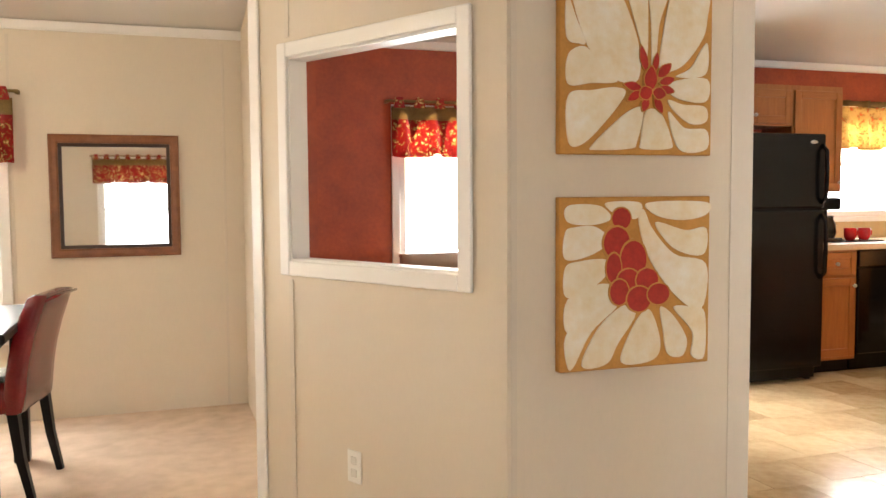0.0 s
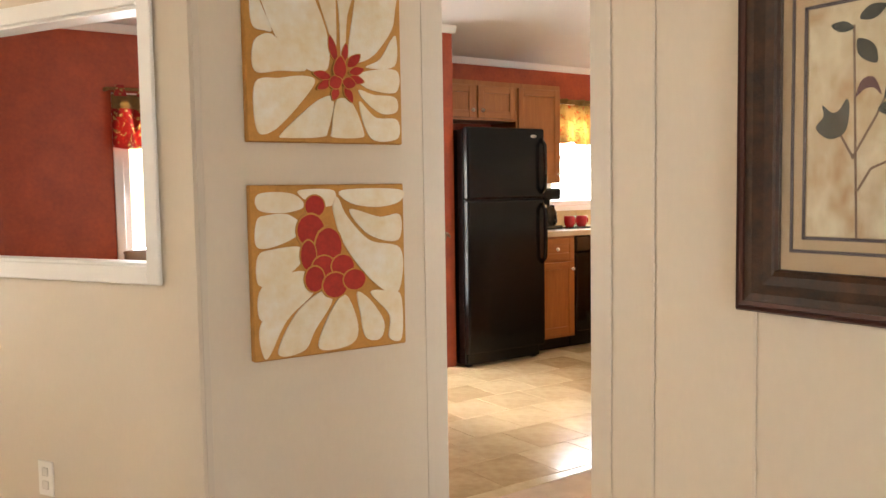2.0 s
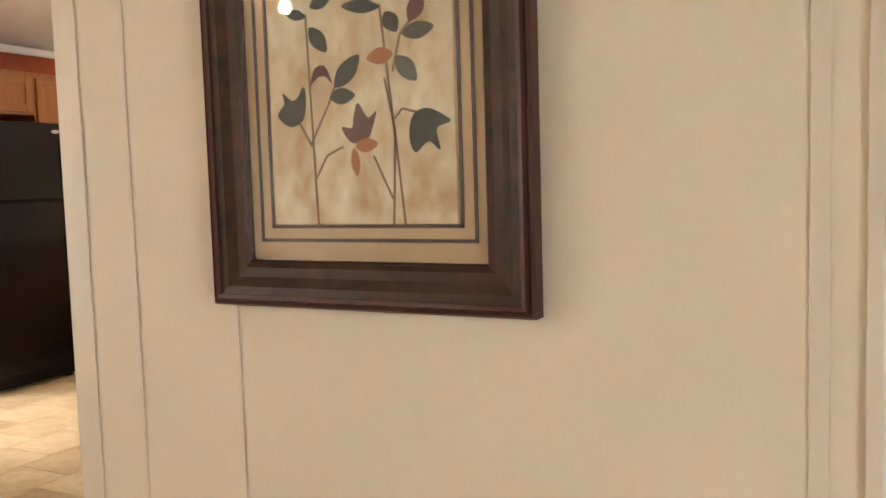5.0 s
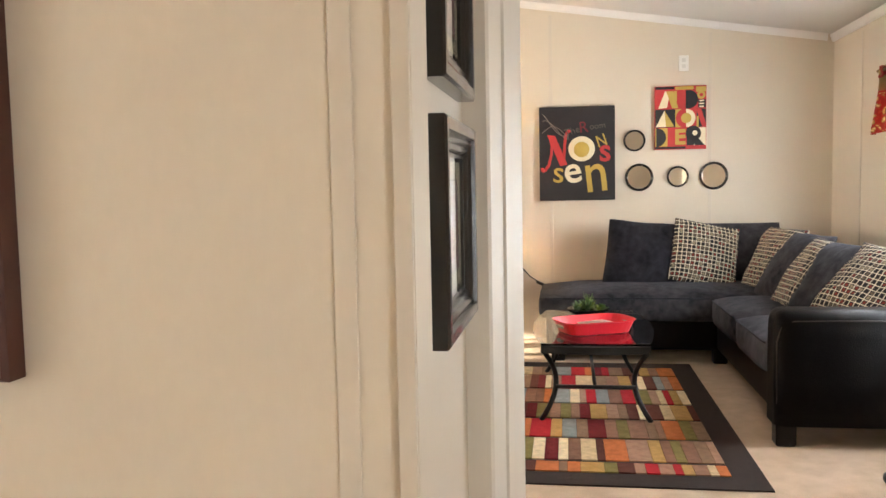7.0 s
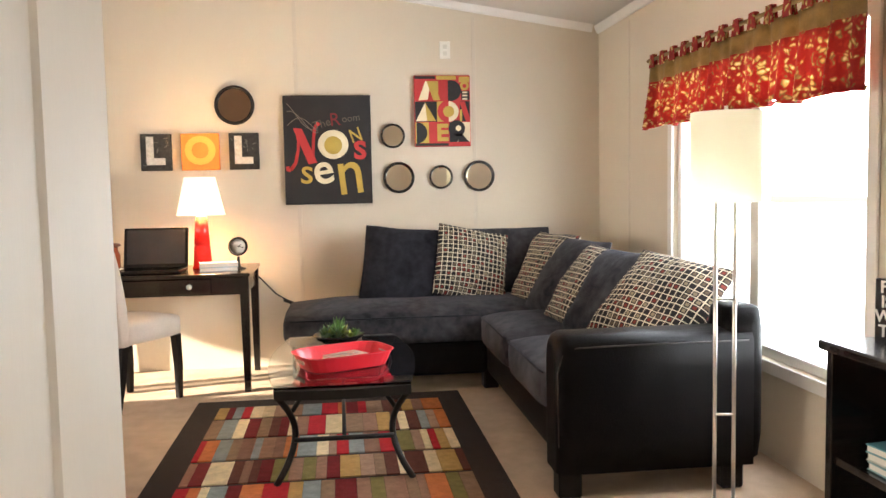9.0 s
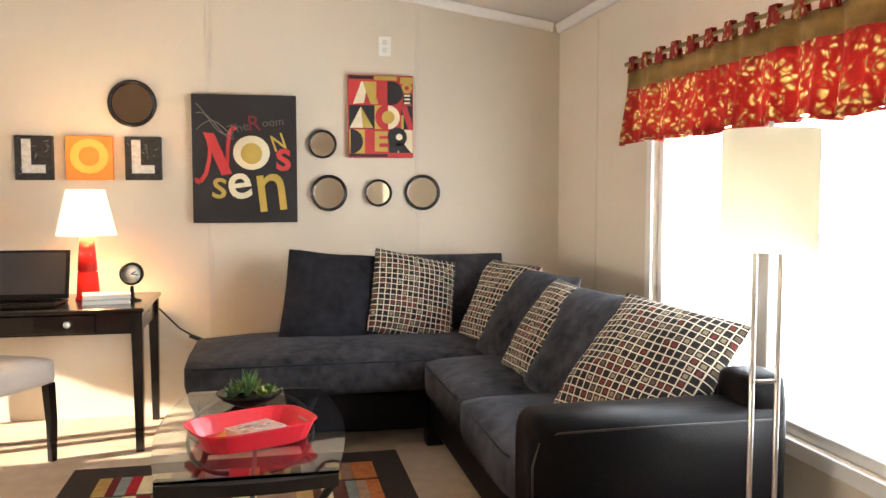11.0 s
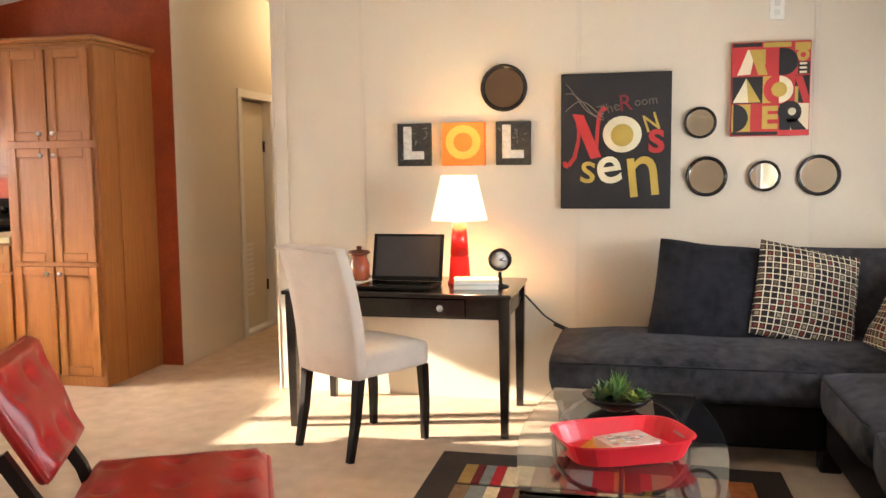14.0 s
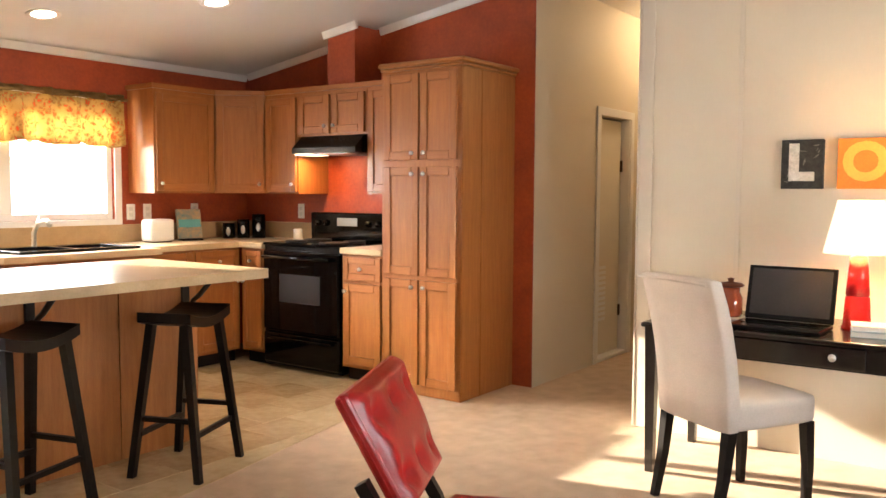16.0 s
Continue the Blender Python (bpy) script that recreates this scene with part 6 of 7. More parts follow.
def nonsense():
    ob = thing("word_canvas", "black canvas with red, cream and ochre lettering", "painting", pose(X_ART, -0.465, 1.432, 0, 0, -90))
    part("canvas", bx(-0.285, -0.038, -0.356, 0.285, -0.002, 0.356, bevel=0.003), INK_BLACK, ob, "black stretched canvas")
    y = -0.0395
    bm = shape(bmesh.new(), [(-0.225, 0.146), (-0.166, 0.14), (-0.072, -0.082), (-0.128, -0.092)], -0.0385, 0.0016, n=0)
    for pts, r0, r1 in (([(-0.2, 0.11), (-0.19, 0.06), (-0.193, 0.0), (-0.212, -0.083), (-0.245, -0.128)], 0.009, 0.013), ([(-0.245, -0.128), (-0.262, -0.125), (-0.266, -0.105)], 0.016, 0.012), ([(-0.1, -0.07), (-0.093, 0.06), (-0.085, 0.132), (-0.07, 0.165)], 0.01, 0.013), ([(-0.07, 0.165), (-0.058, 0.17), (-0.052, 0.16)], 0.016, 0.012)):
        flat = tube(bmesh.new(), [(a, 0, b) for a, b in pts], r0, 8, r1)
        for q in flat.verts:
            q.co.y = q.co.y * 0.06 - 0.0395
        me = bpy.data.meshes.new("stroke")
        flat.to_mesh(me)
        flat.free()
        bm.from_mesh(me)
        bpy.data.meshes.remove(me)
    part("letter", bm, INK_RED, ob, "red swash letter N")
    part("ring", lathe(bmesh.new(), [(0.1, 0), (0.098, 0.002), (0, 0.002)], 36, pose(0.035, -0.0385, 0.035, 90, 0, 0) @ Matrix.Diagonal((1, 0.95, 1, 1))), INK_CREAM, ob, "cream ring")
    part("yolk", lathe(bmesh.new(), [(0.06, 0), (0.058, 0.0035), (0, 0.0035)], 28, pose(0.035, -0.0385, 0.03, 90, 0, 0)), INK_OCHRE, ob, "ochre disc")
    letter(ob, "N", 0.185, 0.09, 0.13, INK_OCHRE, y, 18, 0.001, 0.8)
    letter(ob, "S", 0.21, -0.01, 0.16, INK_RED, y, 0, 0.006, 1.1)
    letter(ob, "s", -0.14, -0.145, 0.24, INK_OCHRE, y, -4, 0.001)
    letter(ob, "e", -0.035, -0.13, 0.29, INK_CREAM, y, 8, 0.004)
    letter(ob, "n", 0.14, -0.155, 0.44, INK_OCHRE, y, 6, 0.003, 0.86)
    letter(ob, "The", -0.035, 0.17, 0.075, mat("grey_ink", (0.12, 0.095, 0.075), 0.7), y, 16)
    letter(ob, "R", 0.05, 0.195, 0.12, mat("dark_red_ink", (0.2, 0.015, 0.02), 0.7), y, 6)
    letter(ob, "oom", 0.155, 0.205, 0.065, mat("grey_ink", (0.12, 0.095, 0.075), 0.7), y, 6)
    bm = bmesh.new()
    for k in range(3):
        pts = [(-0.26 + 0.2 * t, y + 0.001, 0.16 + 0.05 * k * (1 - t) + 0.05 * math.sin(t * 4 + k)) for t in [q / 14 for q in range(15)]]
        tube(bm, pts, 0.0025, 5)
    part("flourish", bm, mat("grey_ink", (0.2, 0.16, 0.13), 0.7), ob)


nonsense()


def wonder():
    ob = thing("word_canvas", "red, ochre and black canvas of large block letters", "painting", pose(X_ART, -1.23, 1.68, 0, 0, -90))
    w, h = 0.375, 0.47
    part("canvas", bx(-w / 2, -0.038, -h / 2, w / 2, -0.002, h / 2, bevel=0.003), INK_RED, ob)

    def poly(name, ink, pts, lift=0):
        # u runs 0..1 across, v 0..1 down the canvas
        part(name, shape(bmesh.new(), [((u - 0.5) * w, (0.5 - v) * h) for u, v in pts], -0.0385 - 0.0005 * lift, 0.0004, n=0), ink, ob)

    def disc(name, ink, u, v, r, lift, a0=0, a1=360):
        poly(name, ink, [(u + r * math.cos(radians(a0 + (a1 - a0) * k / 20)), v + r * w / h * math.sin(radians(a0 + (a1 - a0) * k / 20))) for k in range(20 if a1 - a0 == 360 else 21)], lift)

    def rect(name, ink, u0, v0, u1, v1, lift=0):
        poly(name, ink, [(u0, v0), (u1, v0), (u1, v1), (u0, v1)], lift)

    # top row: a black bar, then A, N and D with a small disc and E
    rect("block", INK_BLACK, 0.01, 0.01, 0.38, 0.05)
    rect("block", INK_OCHRE, 0.4, 0.01, 0.75, 0.06)
    poly("letter", INK_CREAM, [(0.2, 0.08), (0.3, 0.08), (0.24, 0.34), (0.07, 0.35)], 1)
    poly("letter", INK_OCHRE, [(0.22, 0.08), (0.36, 0.08), (0.46, 0.35), (0.34, 0.35)], 2)
    rect("letter", INK_OCHRE, 0.37, 0.08, 0.43, 0.24, 1)
    rect("block", INK_BLACK, 0.6, 0.07, 0.68, 0.36, 1)
    disc("letter", INK_BLACK, 0.66, 0.215, 0.18, 2, -90, 90)
    rect("block", INK_OCHRE, 0.8, 0.02, 0.99, 0.1, 1)
    disc("letter", INK_OCHRE, 0.9, 0.15, 0.08, 2)
    disc("letter", INK_RED, 0.9, 0.15, 0.035, 3)
    rect("block", INK_BLACK, 0.84, 0.22, 0.99, 0.35, 1)
    for v in (0.23, 0.275, 0.32):
        rect("letter", INK_CREAM, 0.86, v, 0.95, v + 0.022, 2)
    # middle row: W, O and N
    rect("block", INK_BLACK, 0.01, 0.365, 0.4, 0.65)
    poly("letter", INK_CREAM, [(0.19, 0.38), (0.22, 0.64), (0.02, 0.64)], 1)
    poly("letter", INK_OCHRE, [(0.19, 0.38), (0.38, 0.64), (0.22, 0.64)], 2)
    rect("block", INK_OCHRE, 0.4, 0.365, 0.61, 0.65)
    rect("block", INK_RED, 0.61, 0.365, 0.8, 0.65)
    disc("letter", INK_RED, 0.61, 0.508, 0.2, 1, 90, 270)
    disc("letter", INK_CREAM, 0.61, 0.508, 0.18, 1, -90, 90)
    disc("letter", INK_OCHRE, 0.61, 0.508, 0.1, 3)
    rect("block", INK_BLACK, 0.81, 0.365, 0.99, 0.65)
    poly("letter", INK_RED, [(0.8, 0.37), (0.9, 0.37), (0.99, 0.6), (0.99, 0.65), (0.92, 0.65)], 1)
    rect("letter", INK_OCHRE, 0.81, 0.48, 0.85, 0.65, 2)
    # bottom row: D, E and R over a broken bar
    rect("block", INK_OCHRE, 0.01, 0.66, 0.25, 0.95)
    disc("letter", INK_BLACK, 0.03, 0.805, 0.19, 1, -90, 90)
    for v in (0.68, 0.77, 0.87):
        rect("letter", INK_OCHRE, 0.4, v, 0.6, v + 0.055, 1)
    rect("letter", INK_OCHRE, 0.4, 0.68, 0.47, 0.925, 2)
    rect("block", INK_CREAM, 0.62, 0.66, 0.99, 0.94)
    rect("letter", INK_BLACK, 0.62, 0.66, 0.76, 0.94, 1)
    disc("letter", INK_BLACK, 0.75, 0.75, 0.15, 2)
    disc("letter", INK_CREAM, 0.78, 0.745, 0.05, 3)
    poly("letter", INK_BLACK, [(0.7, 0.82), (0.84, 0.82), (0.97, 0.94), (0.78, 0.94)], 2)
    rect("block", INK_BLACK, 0.01, 0.955, 0.6, 0.99)


wonder()


def lol():
    for k, (y, wd) in enumerate(((0.632, 0.19), (0.354, 0.24), (0.077, 0.19))):
        o = k == 1
        ob = thing("letter_canvas", "orange canvas with a raised letter O" if o else "black and white photo canvas with a letter L", "painting", pose(X_ART, y, 1.431, 0, 0, -90), "letter canvases above the desk")
        h = 0.118
        part("canvas", bx(-wd / 2, -0.036, -h, wd / 2, -0.002, h, bevel=0.002), mat("orange_paint", (0.7, 0.2, 0.025), 0.6, vary=0.15, scale=14) if o else mat("photo_grey", (0.04, 0.038, 0.034), 0.6, scale=40, fine=120, second=(0.002, 0.002, 0.002)), ob)
        if o:
            letter(ob, "O", 0, 0, 0.24, mat("pale_orange", (0.8, 0.42, 0.08), 0.5), -0.037, 0, 0.01)
        else:
            rng = random.Random(31 + k)
            bark = mat("photo_bark", (0.22, 0.21, 0.19), 0.6, scale=40, second=(0.02, 0.02, 0.018))
            for q in range(16):
                u, v, a, n = rng.uniform(-0.07, 0.07), rng.uniform(-0.09, 0.09), rng.uniform(0, 180), rng.uniform(0.015, 0.04)
                part("branch_mark", shape(bmesh.new(), leaf(u, v, a, n, 0.008), -0.0363 - 0.00002 * q, 0.0003, n=0), bark, ob)
            letter(ob, "L", -0.008, 0, 0.23, mat("photo_white", (0.7, 0.68, 0.64), 0.5, scale=30, second=(0.4, 0.39, 0.36)), -0.037, 0, 0.012)


lol()


def outlet(name, label, m, holes=True):
    ob = thing(name, label, "outlet", m)
    part("plate", bx(-0.036, -0.007, -0.058, 0.036, -0.001, 0.058, bevel=0.003), WHITEPL, ob)
    for z in (-0.022, 0.022):
        part("socket", bx(-0.014, -0.0085, z - 0.014, 0.014, -0.007, z + 0.014, bevel=0.002), mat("socket_face", (0.66, 0.63, 0.56), 0.4), ob)


outlet("wall_outlet", "white duplex wall outlet low on the angled wall", M_ANG @ pose(L_ANG - 0.675, 0, 0.325))
outlet("wall_outlet", "white wall plate high on the art wall", pose(X_ART, -1.257, 2.085, 0, 0, -90))
for x in (6.43, 6.57, 7.0):
    outlet("wall_switch", "white wall plate on the red kitchen wall", pose(x, Y_N, 1.13))
outlet("wall_switch", "white wall plate on the red range wall", pose(X_RANGE, 4.5, 1.13, 0, 0, -90))
outlet("wall_switch", "white wall plate on the red range wall beside the pantry", pose(X_RANGE, 3.35, 1.18, 0, 0, -90))


# ---- trim ----
def crown(name, pts, size=0.05):
    """A crown moulding strip between two points under the ceiling; pts: start, end, and the way into the room."""
    a, b, n = [Vector(p) for p in pts]
    bm = bmesh.new()
    prof = [(0.0, -size), (0.012, -size), (0.02, -size * 0.75), (size * 0.6, -size * 0.2), (size * 0.7, 0.0), (0.0, 0.0)]
    r = [[bm.verts.new(p + n * u + Vector((0, 0, v))) for u, v in prof] for p in (a, b)]
    k = len(prof)
    bm.faces.new(r[0]), bm.faces.new(r[1][::-1])
    for i in range(k):
        bm.faces.new((r[0][i], r[1][i], r[1][(i + 1) % k], r[0][(i + 1) % k]))
    structure(name, bm, WHITE, "white crown moulding")


def slope(x, y):
    return (x, y, ceil_z(y) - 0.002)


crown("trim_crown_north", ((X_W, Y_N, 2.248), (X_RANGE, Y_N, 2.248), (0, -1, 0)))
crown("trim_crown_south", ((X_W, Y_S, 2.248), (X_ART, Y_S, 2.248), (0, 1, 0)))
crown("trim_crown_range", (slope(X_RANGE, 2.38), slope(X_RANGE, 3.668), (-1, 0, 0)))
crown("trim_crown_range_corner", (slope(X_RANGE, 3.932), slope(X_RANGE, 5.1), (-1, 0, 0)))
crown("trim_crown_flue", (slope(7.25, 3.64), slope(7.25, 3.96), (-1, 0, 0)))
crown("trim_crown_art", (slope(X_ART, -2.27), slope(X_ART, RIDGE), (-1, 0, 0)))
crown("trim_crown_stub", (slope(3.3, 4.55), slope(3.3, 5.1), (-1, 0, 0)))
crown("trim_crown_stub_end", (slope(3.28, 4.57), slope(3.4, 4.57), (0, -1, 0)))


def battens():
    ob = tagged(new("trim_battens"), "narrow cream battens over the wall panel joints", "trim", kind="structure")

    def strip(x0, y0, x1, y1, top, w=0.0):
        part("batten", bx(x0, y0, 0.003, x1, y1, top, bevel=0.001), BATTEN, ob)
    for y in (0.94, -0.27, -1.45):
        strip(X_ART - 0.004, y - 0.012, X_ART - 0.0005, y + 0.012, ceil_z(y) - 0.08)
    strip(X_ART - 0.012, 1.395, X_ART - 0.0005, 1.47, ceil_z(1.395) - 0.01)
    strip(X_ART - 0.016, 1.4705, X_ART + 0.1, 1.48, 2.7)
    for x in (6.5,):
        strip(x - 0.012, Y_S + 0.0005, x + 0.012, Y_S + 0.004, 2.17)
    for x in (-0.1 - 0.8, 0.25):
        strip(x - 0.008, Y_N - 0.003, x + 0.008, Y_N - 0.0005, 2.17)
    for y, w in ((1.04, 0.004), (0.795, 0.004), (-0.158, 0.0125)):
        strip(1.4165, y - w, 1.4195, y + w, ceil_z(y) - 0.02)
    strip(1.412, -0.2315, 1.4185, -0.212, 2.5)
    strip(1.4155, 1.16, 1.4195, 1.222, 2.6), strip(1.4165, 1.2205, 1.52, 1.2235, 2.6)
    for x0, x1 in ((0.83, 0.85), (1.58, 1.662)):
        strip(x0, 2.1665, x1, 2.1695, 2.6)
    strip(1.6605, 2.1675, 1.664, 2.272, 2.6)


battens()


def angled_trim():
    ob = tagged(new("trim_angled_wall"), "cream and white battens on the angled wall", "trim", kind="structure")
    ob.matrix_world = M_ANG
    for u, w, z0, z1 in ((L_ANG - 1.02, 0.012, 1.84, 2.45), (L_ANG - 1.02, 0.012, 0.0, 0.955)):
        part("batten", bx(u - w, -0.004, z0 + 0.002, u + w, -0.001, z1), BATTEN, ob)
    part("corner_batten", bx(-0.004, -0.012, 0.002, 0.05, -0.001, 2.45, bevel=0.003), WHITE, ob, "white corner trim")
    part("corner_batten", bx(-0.014, -0.01, 0.002, -0.004, 0.08, 2.45, bevel=0.003), WHITE, ob, "white corner trim")


angled_trim()


def hall_door():
    ob = tagged(new("door_1"), "white hall door standing ajar in a white casing, with a louvred vent", "door", kind="structure")
    for x0, x1 in ((8.45, 8.51), (9.06, 9.12)):
        part("casing", bx(x0, 2.36, 0.002, x1, 2.374, 1.865, bevel=0.003), WHITE, ob)
    part("casing", bx(8.45, 2.36, 1.865, 9.12, 2.374, 1.925, bevel=0.003), WHITE, ob)
    for x0, x1 in ((8.511, 8.525), (9.045, 9.059)):
        part("jamb", bx(x0, 2.37, 0.002, x1, 2.474, 1.862), WHITE, ob)
    part("threshold", bx(8.526, 2.37, 0.002, 9.044, 2.47, 0.03, bevel=0.004), WHITE, ob, "white threshold strip")
    lf = part("leaf", bx(8.53, 2.438, 0.035, 9.036, 2.472, 1.85), mat("door_paint", (0.72, 0.64, 0.5), 0.5, vary=0.03, scale=3), ob, "beige flush door leaf")
    for z in (0.35, 1.5):
        part("hinge", bx(9.02, 2.424, z - 0.045, 9.044, 2.437, z + 0.045, bevel=0.003), mat("dark_bronze", (0.09, 0.05, 0.03), 0.4, metal=0.7), lf, "dark bronze hinge")
    for k in range(11):
        part("louvre", bx(8.58, 2.431, 0.3 + 0.04 * k, 8.78, 2.437, 0.322 + 0.04 * k), WHITE, lf)


hall_door()


# ---- ceiling lights ----
def can_light(x, y):
    z = ceil_z(y)
    ob = thing("recessed_light", "lit round recessed ceiling light with a white ring", "light", pose(x, y, z, math.degrees(math.atan(0.155)) * (1 if y < RIDGE else -1), 0, 0), "recessed kitchen lights")
    part("ring", lathe(bmesh.new(), [(0.07, -0.003), (0.095, -0.008), (0.1, -0.001), (0.07, -0.001)], 28), WHITE, ob)
    part("lens", lathe(bmesh.new(), [(0.07, -0.004), (0.0, -0.0045)], 28), CAN, ob, "glowing lens")
    lamp("can_light", "SPOT", 6, (1.0, 0.82, 0.6), look((x, y, z - 0.02), (x, y, 0)), radius=0.06, spot=120)


for x, y in ((5.49, 4.58), (6.2, 3.87), (3.75, 3.8), (2.4, 4.2)):
    can_light(x, y)


def dome_light(x, y, power, tint=(1.0, 0.82, 0.58)):
    z = ceil_z(y)
    ob = thing("ceiling_light", "lit frosted glass dome ceiling light with a bronze collar", "light", pose(x, y, z))
    part("collar", lathe(bmesh.new(), [(0.17, -0.002), (0.175, -0.03), (0.15, -0.035), (0, -0.035)], 32), mat("bronze", (0.1, 0.05, 0.025), 0.4, metal=0.7), ob)
    part("dome", lathe(bmesh.new(), [(0.155, -0.036), (0.14, -0.08), (0.09, -0.115), (0.0, -0.13)], 32), glow("dome_glass", (1.0, 0.83, 0.58), 1.6), ob, "glowing frosted dome")
    lamp("dome_light", "POINT", power, tint, pose(x, y, z - 0.2), radius=0.04)


dome_light(-1.95, 3.15, 9)
dome_light(9.2, 1.9, 2.6, (1.0, 0.7, 0.4))


# ---- dining room ----
def dining_table(m, label, r=0.5):
    ob = thing("dining_table", label, "table", m)
    part("tabletop", bx(-0.75, -0.5, 0.71, 0.75, 0.5, 0.75, bevel=0.008), ESPRESSO, ob)
    part("apron", bx(-0.65, -0.4, 0.62, 0.65, 0.4, 0.709), ESPRESSO, ob)
    for sx in (-1, 1):
        for sy in (-1, 1):
            part("leg", bx(sx * 0.66 - 0.035, sy * 0.41 - 0.035, 0, sx * 0.66 + 0.035, sy * 0.41 + 0.035, 0.709, bevel=0.005), ESPRESSO, ob)


dining_table(pose(-1.44, 3.95, 0, 0, 0, 0), "dark wooden dining table near the dining window")
dining_table(pose(1.75, 4.25, 0, 0, 0, 90), "dark wooden breakfast table by the nook window")
nook = mat("tan_leather", (0.2, 0.11, 0.05), 0.4)
parsons_chair("breakfast_chair", "brown upholstered breakfast chair by the nook window", nook, pose(1.5, 4.62, 0, 0, 0, 180), "breakfast chairs", tall=0.55)
parsons_chair("breakfast_chair", "brown upholstered breakfast chair by the nook table", nook, pose(2.24, 3.62, 0, 0, 0, 60), "breakfast chairs")


# ---- kitchen small things ----
def faucet():
    ob = thing("faucet", "chrome single-lever kitchen faucet at the sink", "faucet", pose(5.62, 5.0, 0.911, 0, 0, 0))
    part("spout", tube(bmesh.new(), [(0, 0, 0), (0, 0, 0.1), (0.0, -0.06, 0.17), (0.0, -0.16, 0.18), (0, -0.2, 0.15)], 0.016), CHROME, ob)
    part("lever", tube(bmesh.new(), [(0, 0, 0.1), (0.05, 0.02, 0.2)], 0.009), CHROME, ob)
    part("escutcheon", lathe(bmesh.new(), [(0.04, 0), (0.035, 0.012), (0, 0.014)], 20), CHROME, ob)
    ob = thing("sink", "black composite double sink set in the counter", "sink", pose(5.65, 4.72, 0.911))
    for q in ((-0.4, -0.25, -0.36, 0.25), (0.36, -0.25, 0.4, 0.25), (-0.36, -0.25, 0.36, -0.21), (-0.36, 0.15, 0.36, 0.25), (-0.02, -0.21, 0.02, 0.15)):
        part("rim", bx(q[0], q[1], 0, q[2], q[3], 0.016, bevel=0.004), GLOSS, ob)
    part("basin", bx(-0.36, -0.21, 0.001, 0.36, 0.15, 0.003), GLOSS, ob)


faucet()


def toaster():
    ob = thing("toaster", "white two-slice toaster on the counter", "toaster", pose(6.52, 4.95, 0.911, 0, 0, 0))
    part("body", soft_block(bmesh.new(), -0.1, -0.07, 0.005, 0.1, 0.07, 0.17, 0.02), WHITEPL, ob)
    part("foot", bx(-0.08, -0.05, 0, 0.08, 0.05, 0.006), BLACK, ob)


toaster()


def cookbook():
    ob = thing("cookbook", "colourful cookbook standing on a dark stand", "book", pose(6.83, 4.98, 0.911, 0, 0, -15))
    part("stand", bx(-0.08, -0.06, 0, 0.08, 0.05, 0.012, bevel=0.003), ESPRESSO, ob)
    bm = bx(-0.095, -0.012, 0, 0.095, 0.012, 0.225)
    bm.transform(pose(0, 0, 0.013, -12, 0, 0))
    part("cover", bm, mat("cookbook_cover", (0.55, 0.3, 0.1), 0.35, scale=14, fine=40, second=(0.06, 0.2, 0.2)), ob)
    bm = bx(-0.085, -0.0135, 0.085, 0.085, -0.0122, 0.145)
    bm.transform(pose(0, 0, 0.013, -12, 0, 0))
    part("title_band", bm, mat("teal_band", (0.1, 0.35, 0.33), 0.4), ob)


cookbook()
for k, (x, y, r, h) in enumerate(((7.22, 5.0, 0.05, 0.12), (7.31, 4.93, 0.05, 0.15), (7.41, 4.86, 0.055, 0.19))):
    ob = thing("canister", "glossy black kitchen canister with a pale oval window", "canister", pose(x, y, 0.911), "kitchen canisters")
    part("jar", lathe(bmesh.new(), [(r, 0), (r, h * 0.85), (r * 0.96, h * 0.88), (r * 0.98, h), (0, h)], 24), GLOSS, ob)
    part("window", lathe(bmesh.new(), [(0.022, 0), (0.02, 0.003), (0, 0.003)], 16, pose(-r * 0.72, -r * 0.72, h * 0.45, 90, 0, -45) @ Matrix.Diagonal((0.8, 1.6, 1, 1))), mat("canister_window", (0.6, 0.58, 0.52), 0.3), ob)
ob = thing("candle", "small white candle block on the counter beside the range", "candle", pose(7.4, 4.4, 0.911))
part("block", lathe(bmesh.new(), [(0.035, 0), (0.035, 0.08), (0.03, 0.085), (0, 0.08)], 20), WHITEPL, ob)


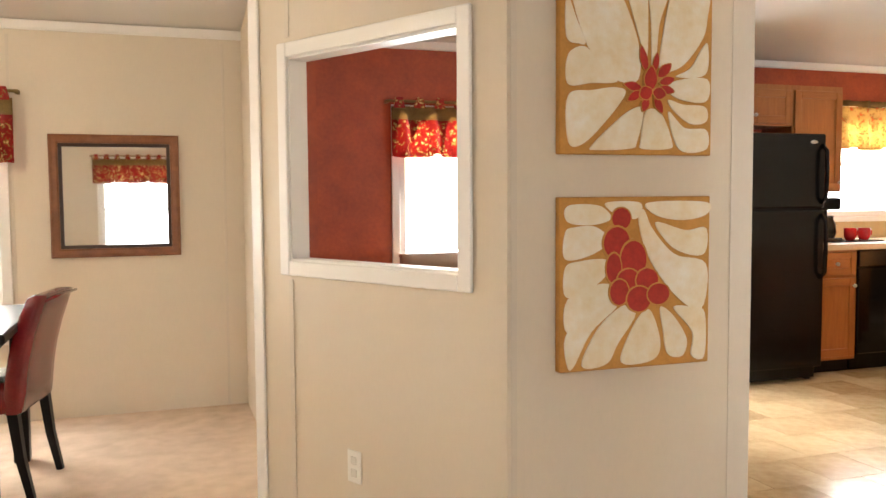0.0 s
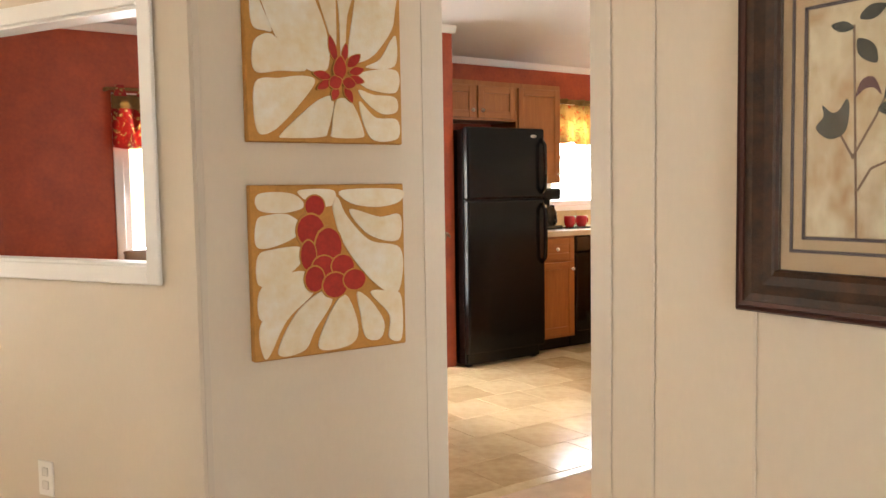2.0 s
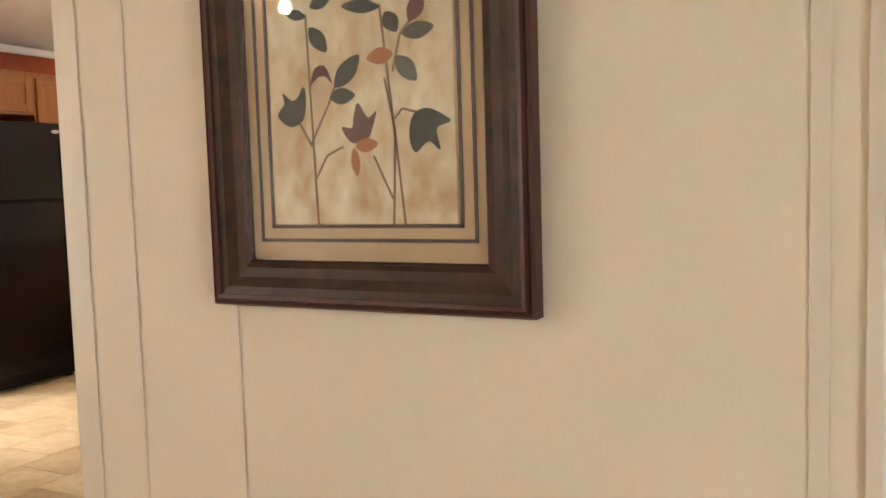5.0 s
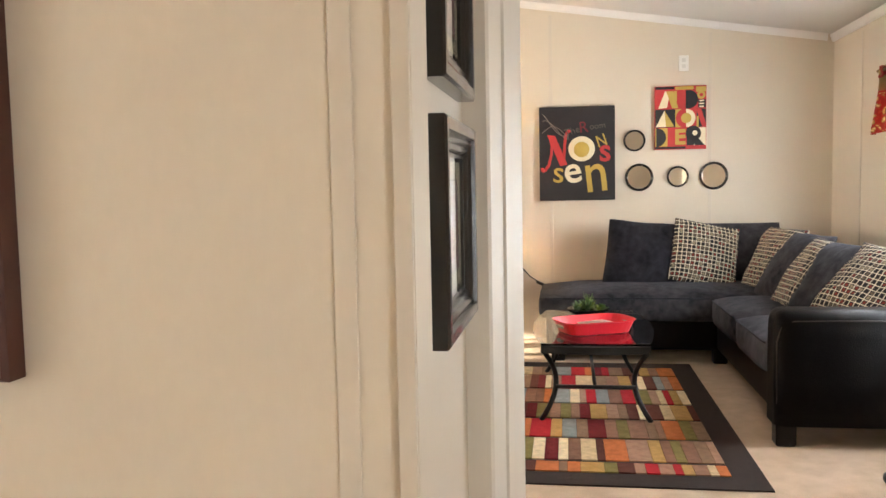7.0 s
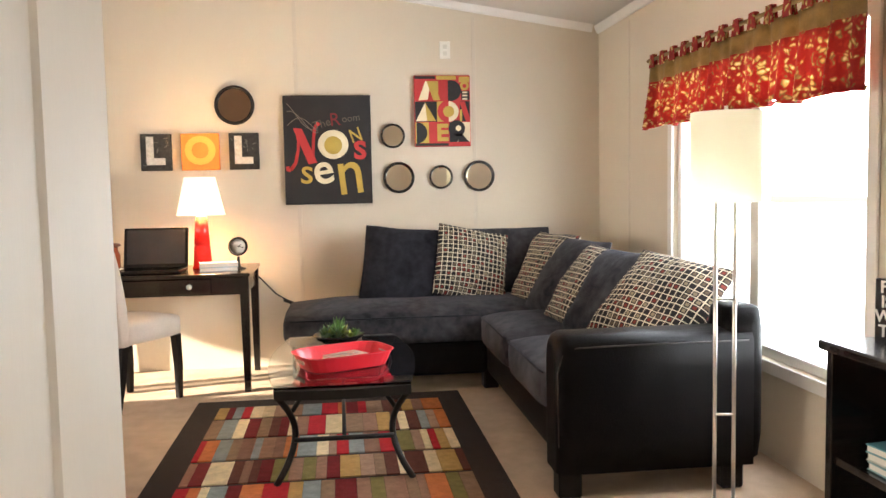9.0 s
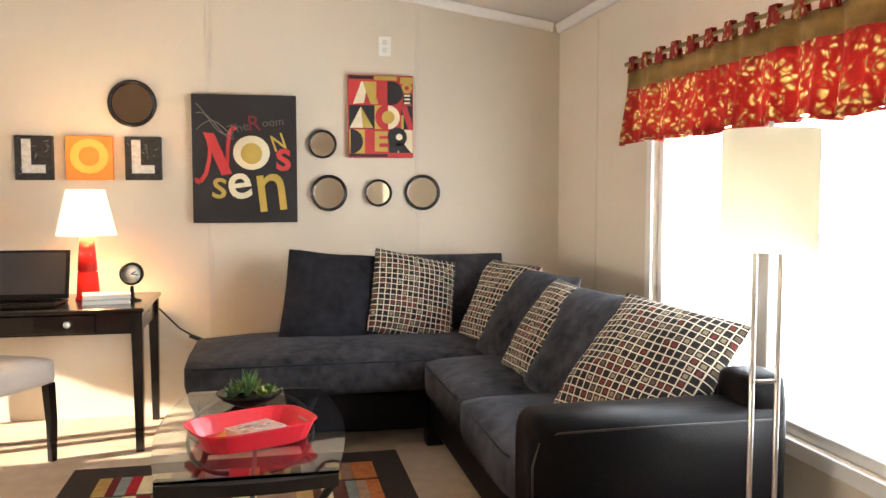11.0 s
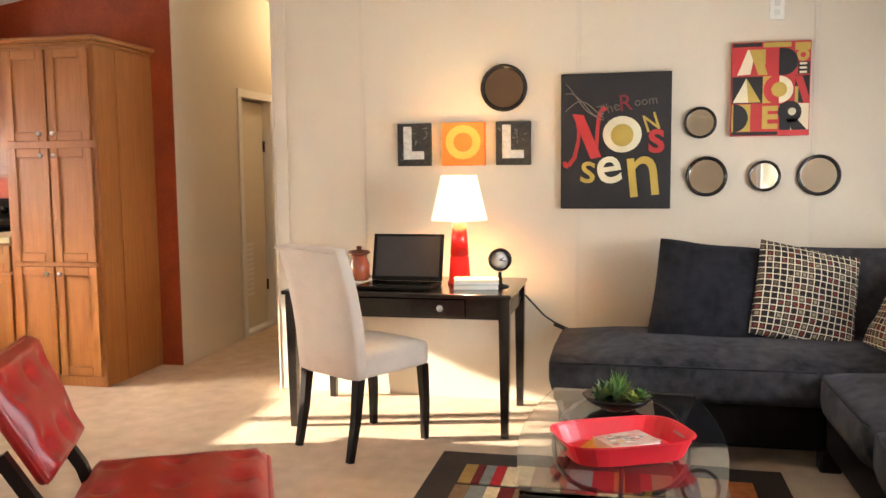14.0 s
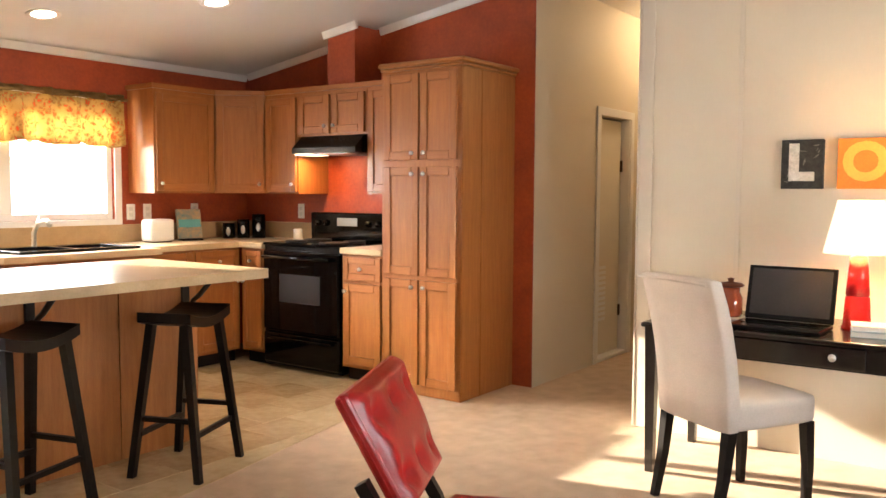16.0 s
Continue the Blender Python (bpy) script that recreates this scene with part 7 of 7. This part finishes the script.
def coffee_maker():
    ob = thing("coffee_maker", "black coffee maker with a glass carafe beside the refrigerator", "coffee maker", pose(4.44, 4.85, 0.911))
    part("base", bx(-0.09, -0.12, 0, 0.09, 0.1, 0.03, bevel=0.006), GLOSS, ob)
    part("tower", bx(-0.09, 0.03, 0.03, 0.09, 0.1, 0.32, bevel=0.008), GLOSS, ob)
    part("head", bx(-0.09, -0.1, 0.23, 0.09, 0.03, 0.32, bevel=0.015, seg=2), GLOSS, ob)
    part("carafe", lathe(bmesh.new(), [(0.055, 0.032), (0.07, 0.06), (0.065, 0.13), (0.045, 0.17), (0.05, 0.19), (0, 0.19)], 24, pose(0, -0.05, 0)), GLASS, ob, "glass carafe")
    t = thing("drip_mat", "flat black tray holding two red mugs", "tray", pose(4.72, 4.8, 0.911))
    part("tray", bx(-0.16, -0.1, 0, 0.16, 0.1, 0.01, bevel=0.003), BLACK, t)
    for x in (4.66, 4.79):
        c = thing("mug", "red ceramic mug on the black tray", "mug", pose(x, 4.8, 0.922), "red mugs")
        part("cup", lathe(bmesh.new(), [(0.03, 0), (0.042, 0.02), (0.045, 0.085), (0.041, 0.085), (0.038, 0.02), (0, 0.012)], 24), REDGLAZE, c)
        part("handle", tube(bmesh.new(), [(0.043, 0, 0.07), (0.07, 0, 0.06), (0.068, 0, 0.035), (0.043, 0, 0.025)], 0.006, 6), REDGLAZE, c)


coffee_maker()


def desk_cord():
    ob = thing("power_cord", "black power cord hanging between the desk and the wall", "cord", pose(0, 0, 0))
    part("cord", tube(bmesh.new(), [(6.95, 0.0, 0.62), (7.0, -0.1, 0.5), (7.03, -0.2, 0.43), (7.06, -0.28, 0.4)], 0.005, 6), IRON, ob)
    part("plug", tube(bmesh.new(), [(7.02, -0.15, 0.455), (7.04, -0.22, 0.42)], 0.012, 6), IRON, ob)


desk_cord()


def sign_block():
    ob = thing("word_block", "black wooden block with white lettering on the bookcase", "sign", pose(3.66, -2.13, 0.7, 0, 0, 205))
    part("block", bx(-0.09, -0.015, 0, 0.09, 0.015, 0.19, bevel=0.003), BLACK, ob)
    for k, w in enumerate(("F", "IS", "W", "T")):
        letter(ob, w, -0.062 + 0.009 * (len(w) - 1), 0.165 - 0.043 * k, 0.05, WHITEPL, -0.0162, 0, 0.001)


sign_block()


# ---- vinyl tiles ----
def edge_y(x):
    for (xa, ya), (xb, yb) in zip(EDGE, EDGE[1:]):
        if x <= xb:
            return ya + (yb - ya) * max(0, (x - xa) / (xb - xa))
    return EDGE[-1][1]


def tiles():
    out = [(0.46, 5.149), (0.46, 3.2), (0.9, 2.6), (1.66, 2.28)] + EDGE + [(7.535, 2.86), (7.535, 5.149)]
    fl = structure("floor_vinyl", prism(bmesh.new(), out, 0.0005, 0.003), VINYL, "cream and tan stone-look vinyl floor")
    meshes = {}
    s = 0.31
    for i in range(-1, 24):
        for j in range(0, 10):
            x = 0.47 + i * s + (0.5 * s if j % 2 else 0)
            y = 2.2 + j * s
            if x < 0.47 or x + s > 7.53 or y + s > 5.149 or y < max(edge_y(x), edge_y(x + s)) or (x < 1.7 and y < 3.5):
                continue
            if "t" not in meshes:
                meshes["t"] = mesh_of("tile", bx(0.0015, 0.0015, 0, s - 0.0015, s - 0.0015, 0.0022), VINYL)
            o = new("tile", meshes["t"])
            o.location = (x, y, 0.003)
            o.parent = fl


tiles()
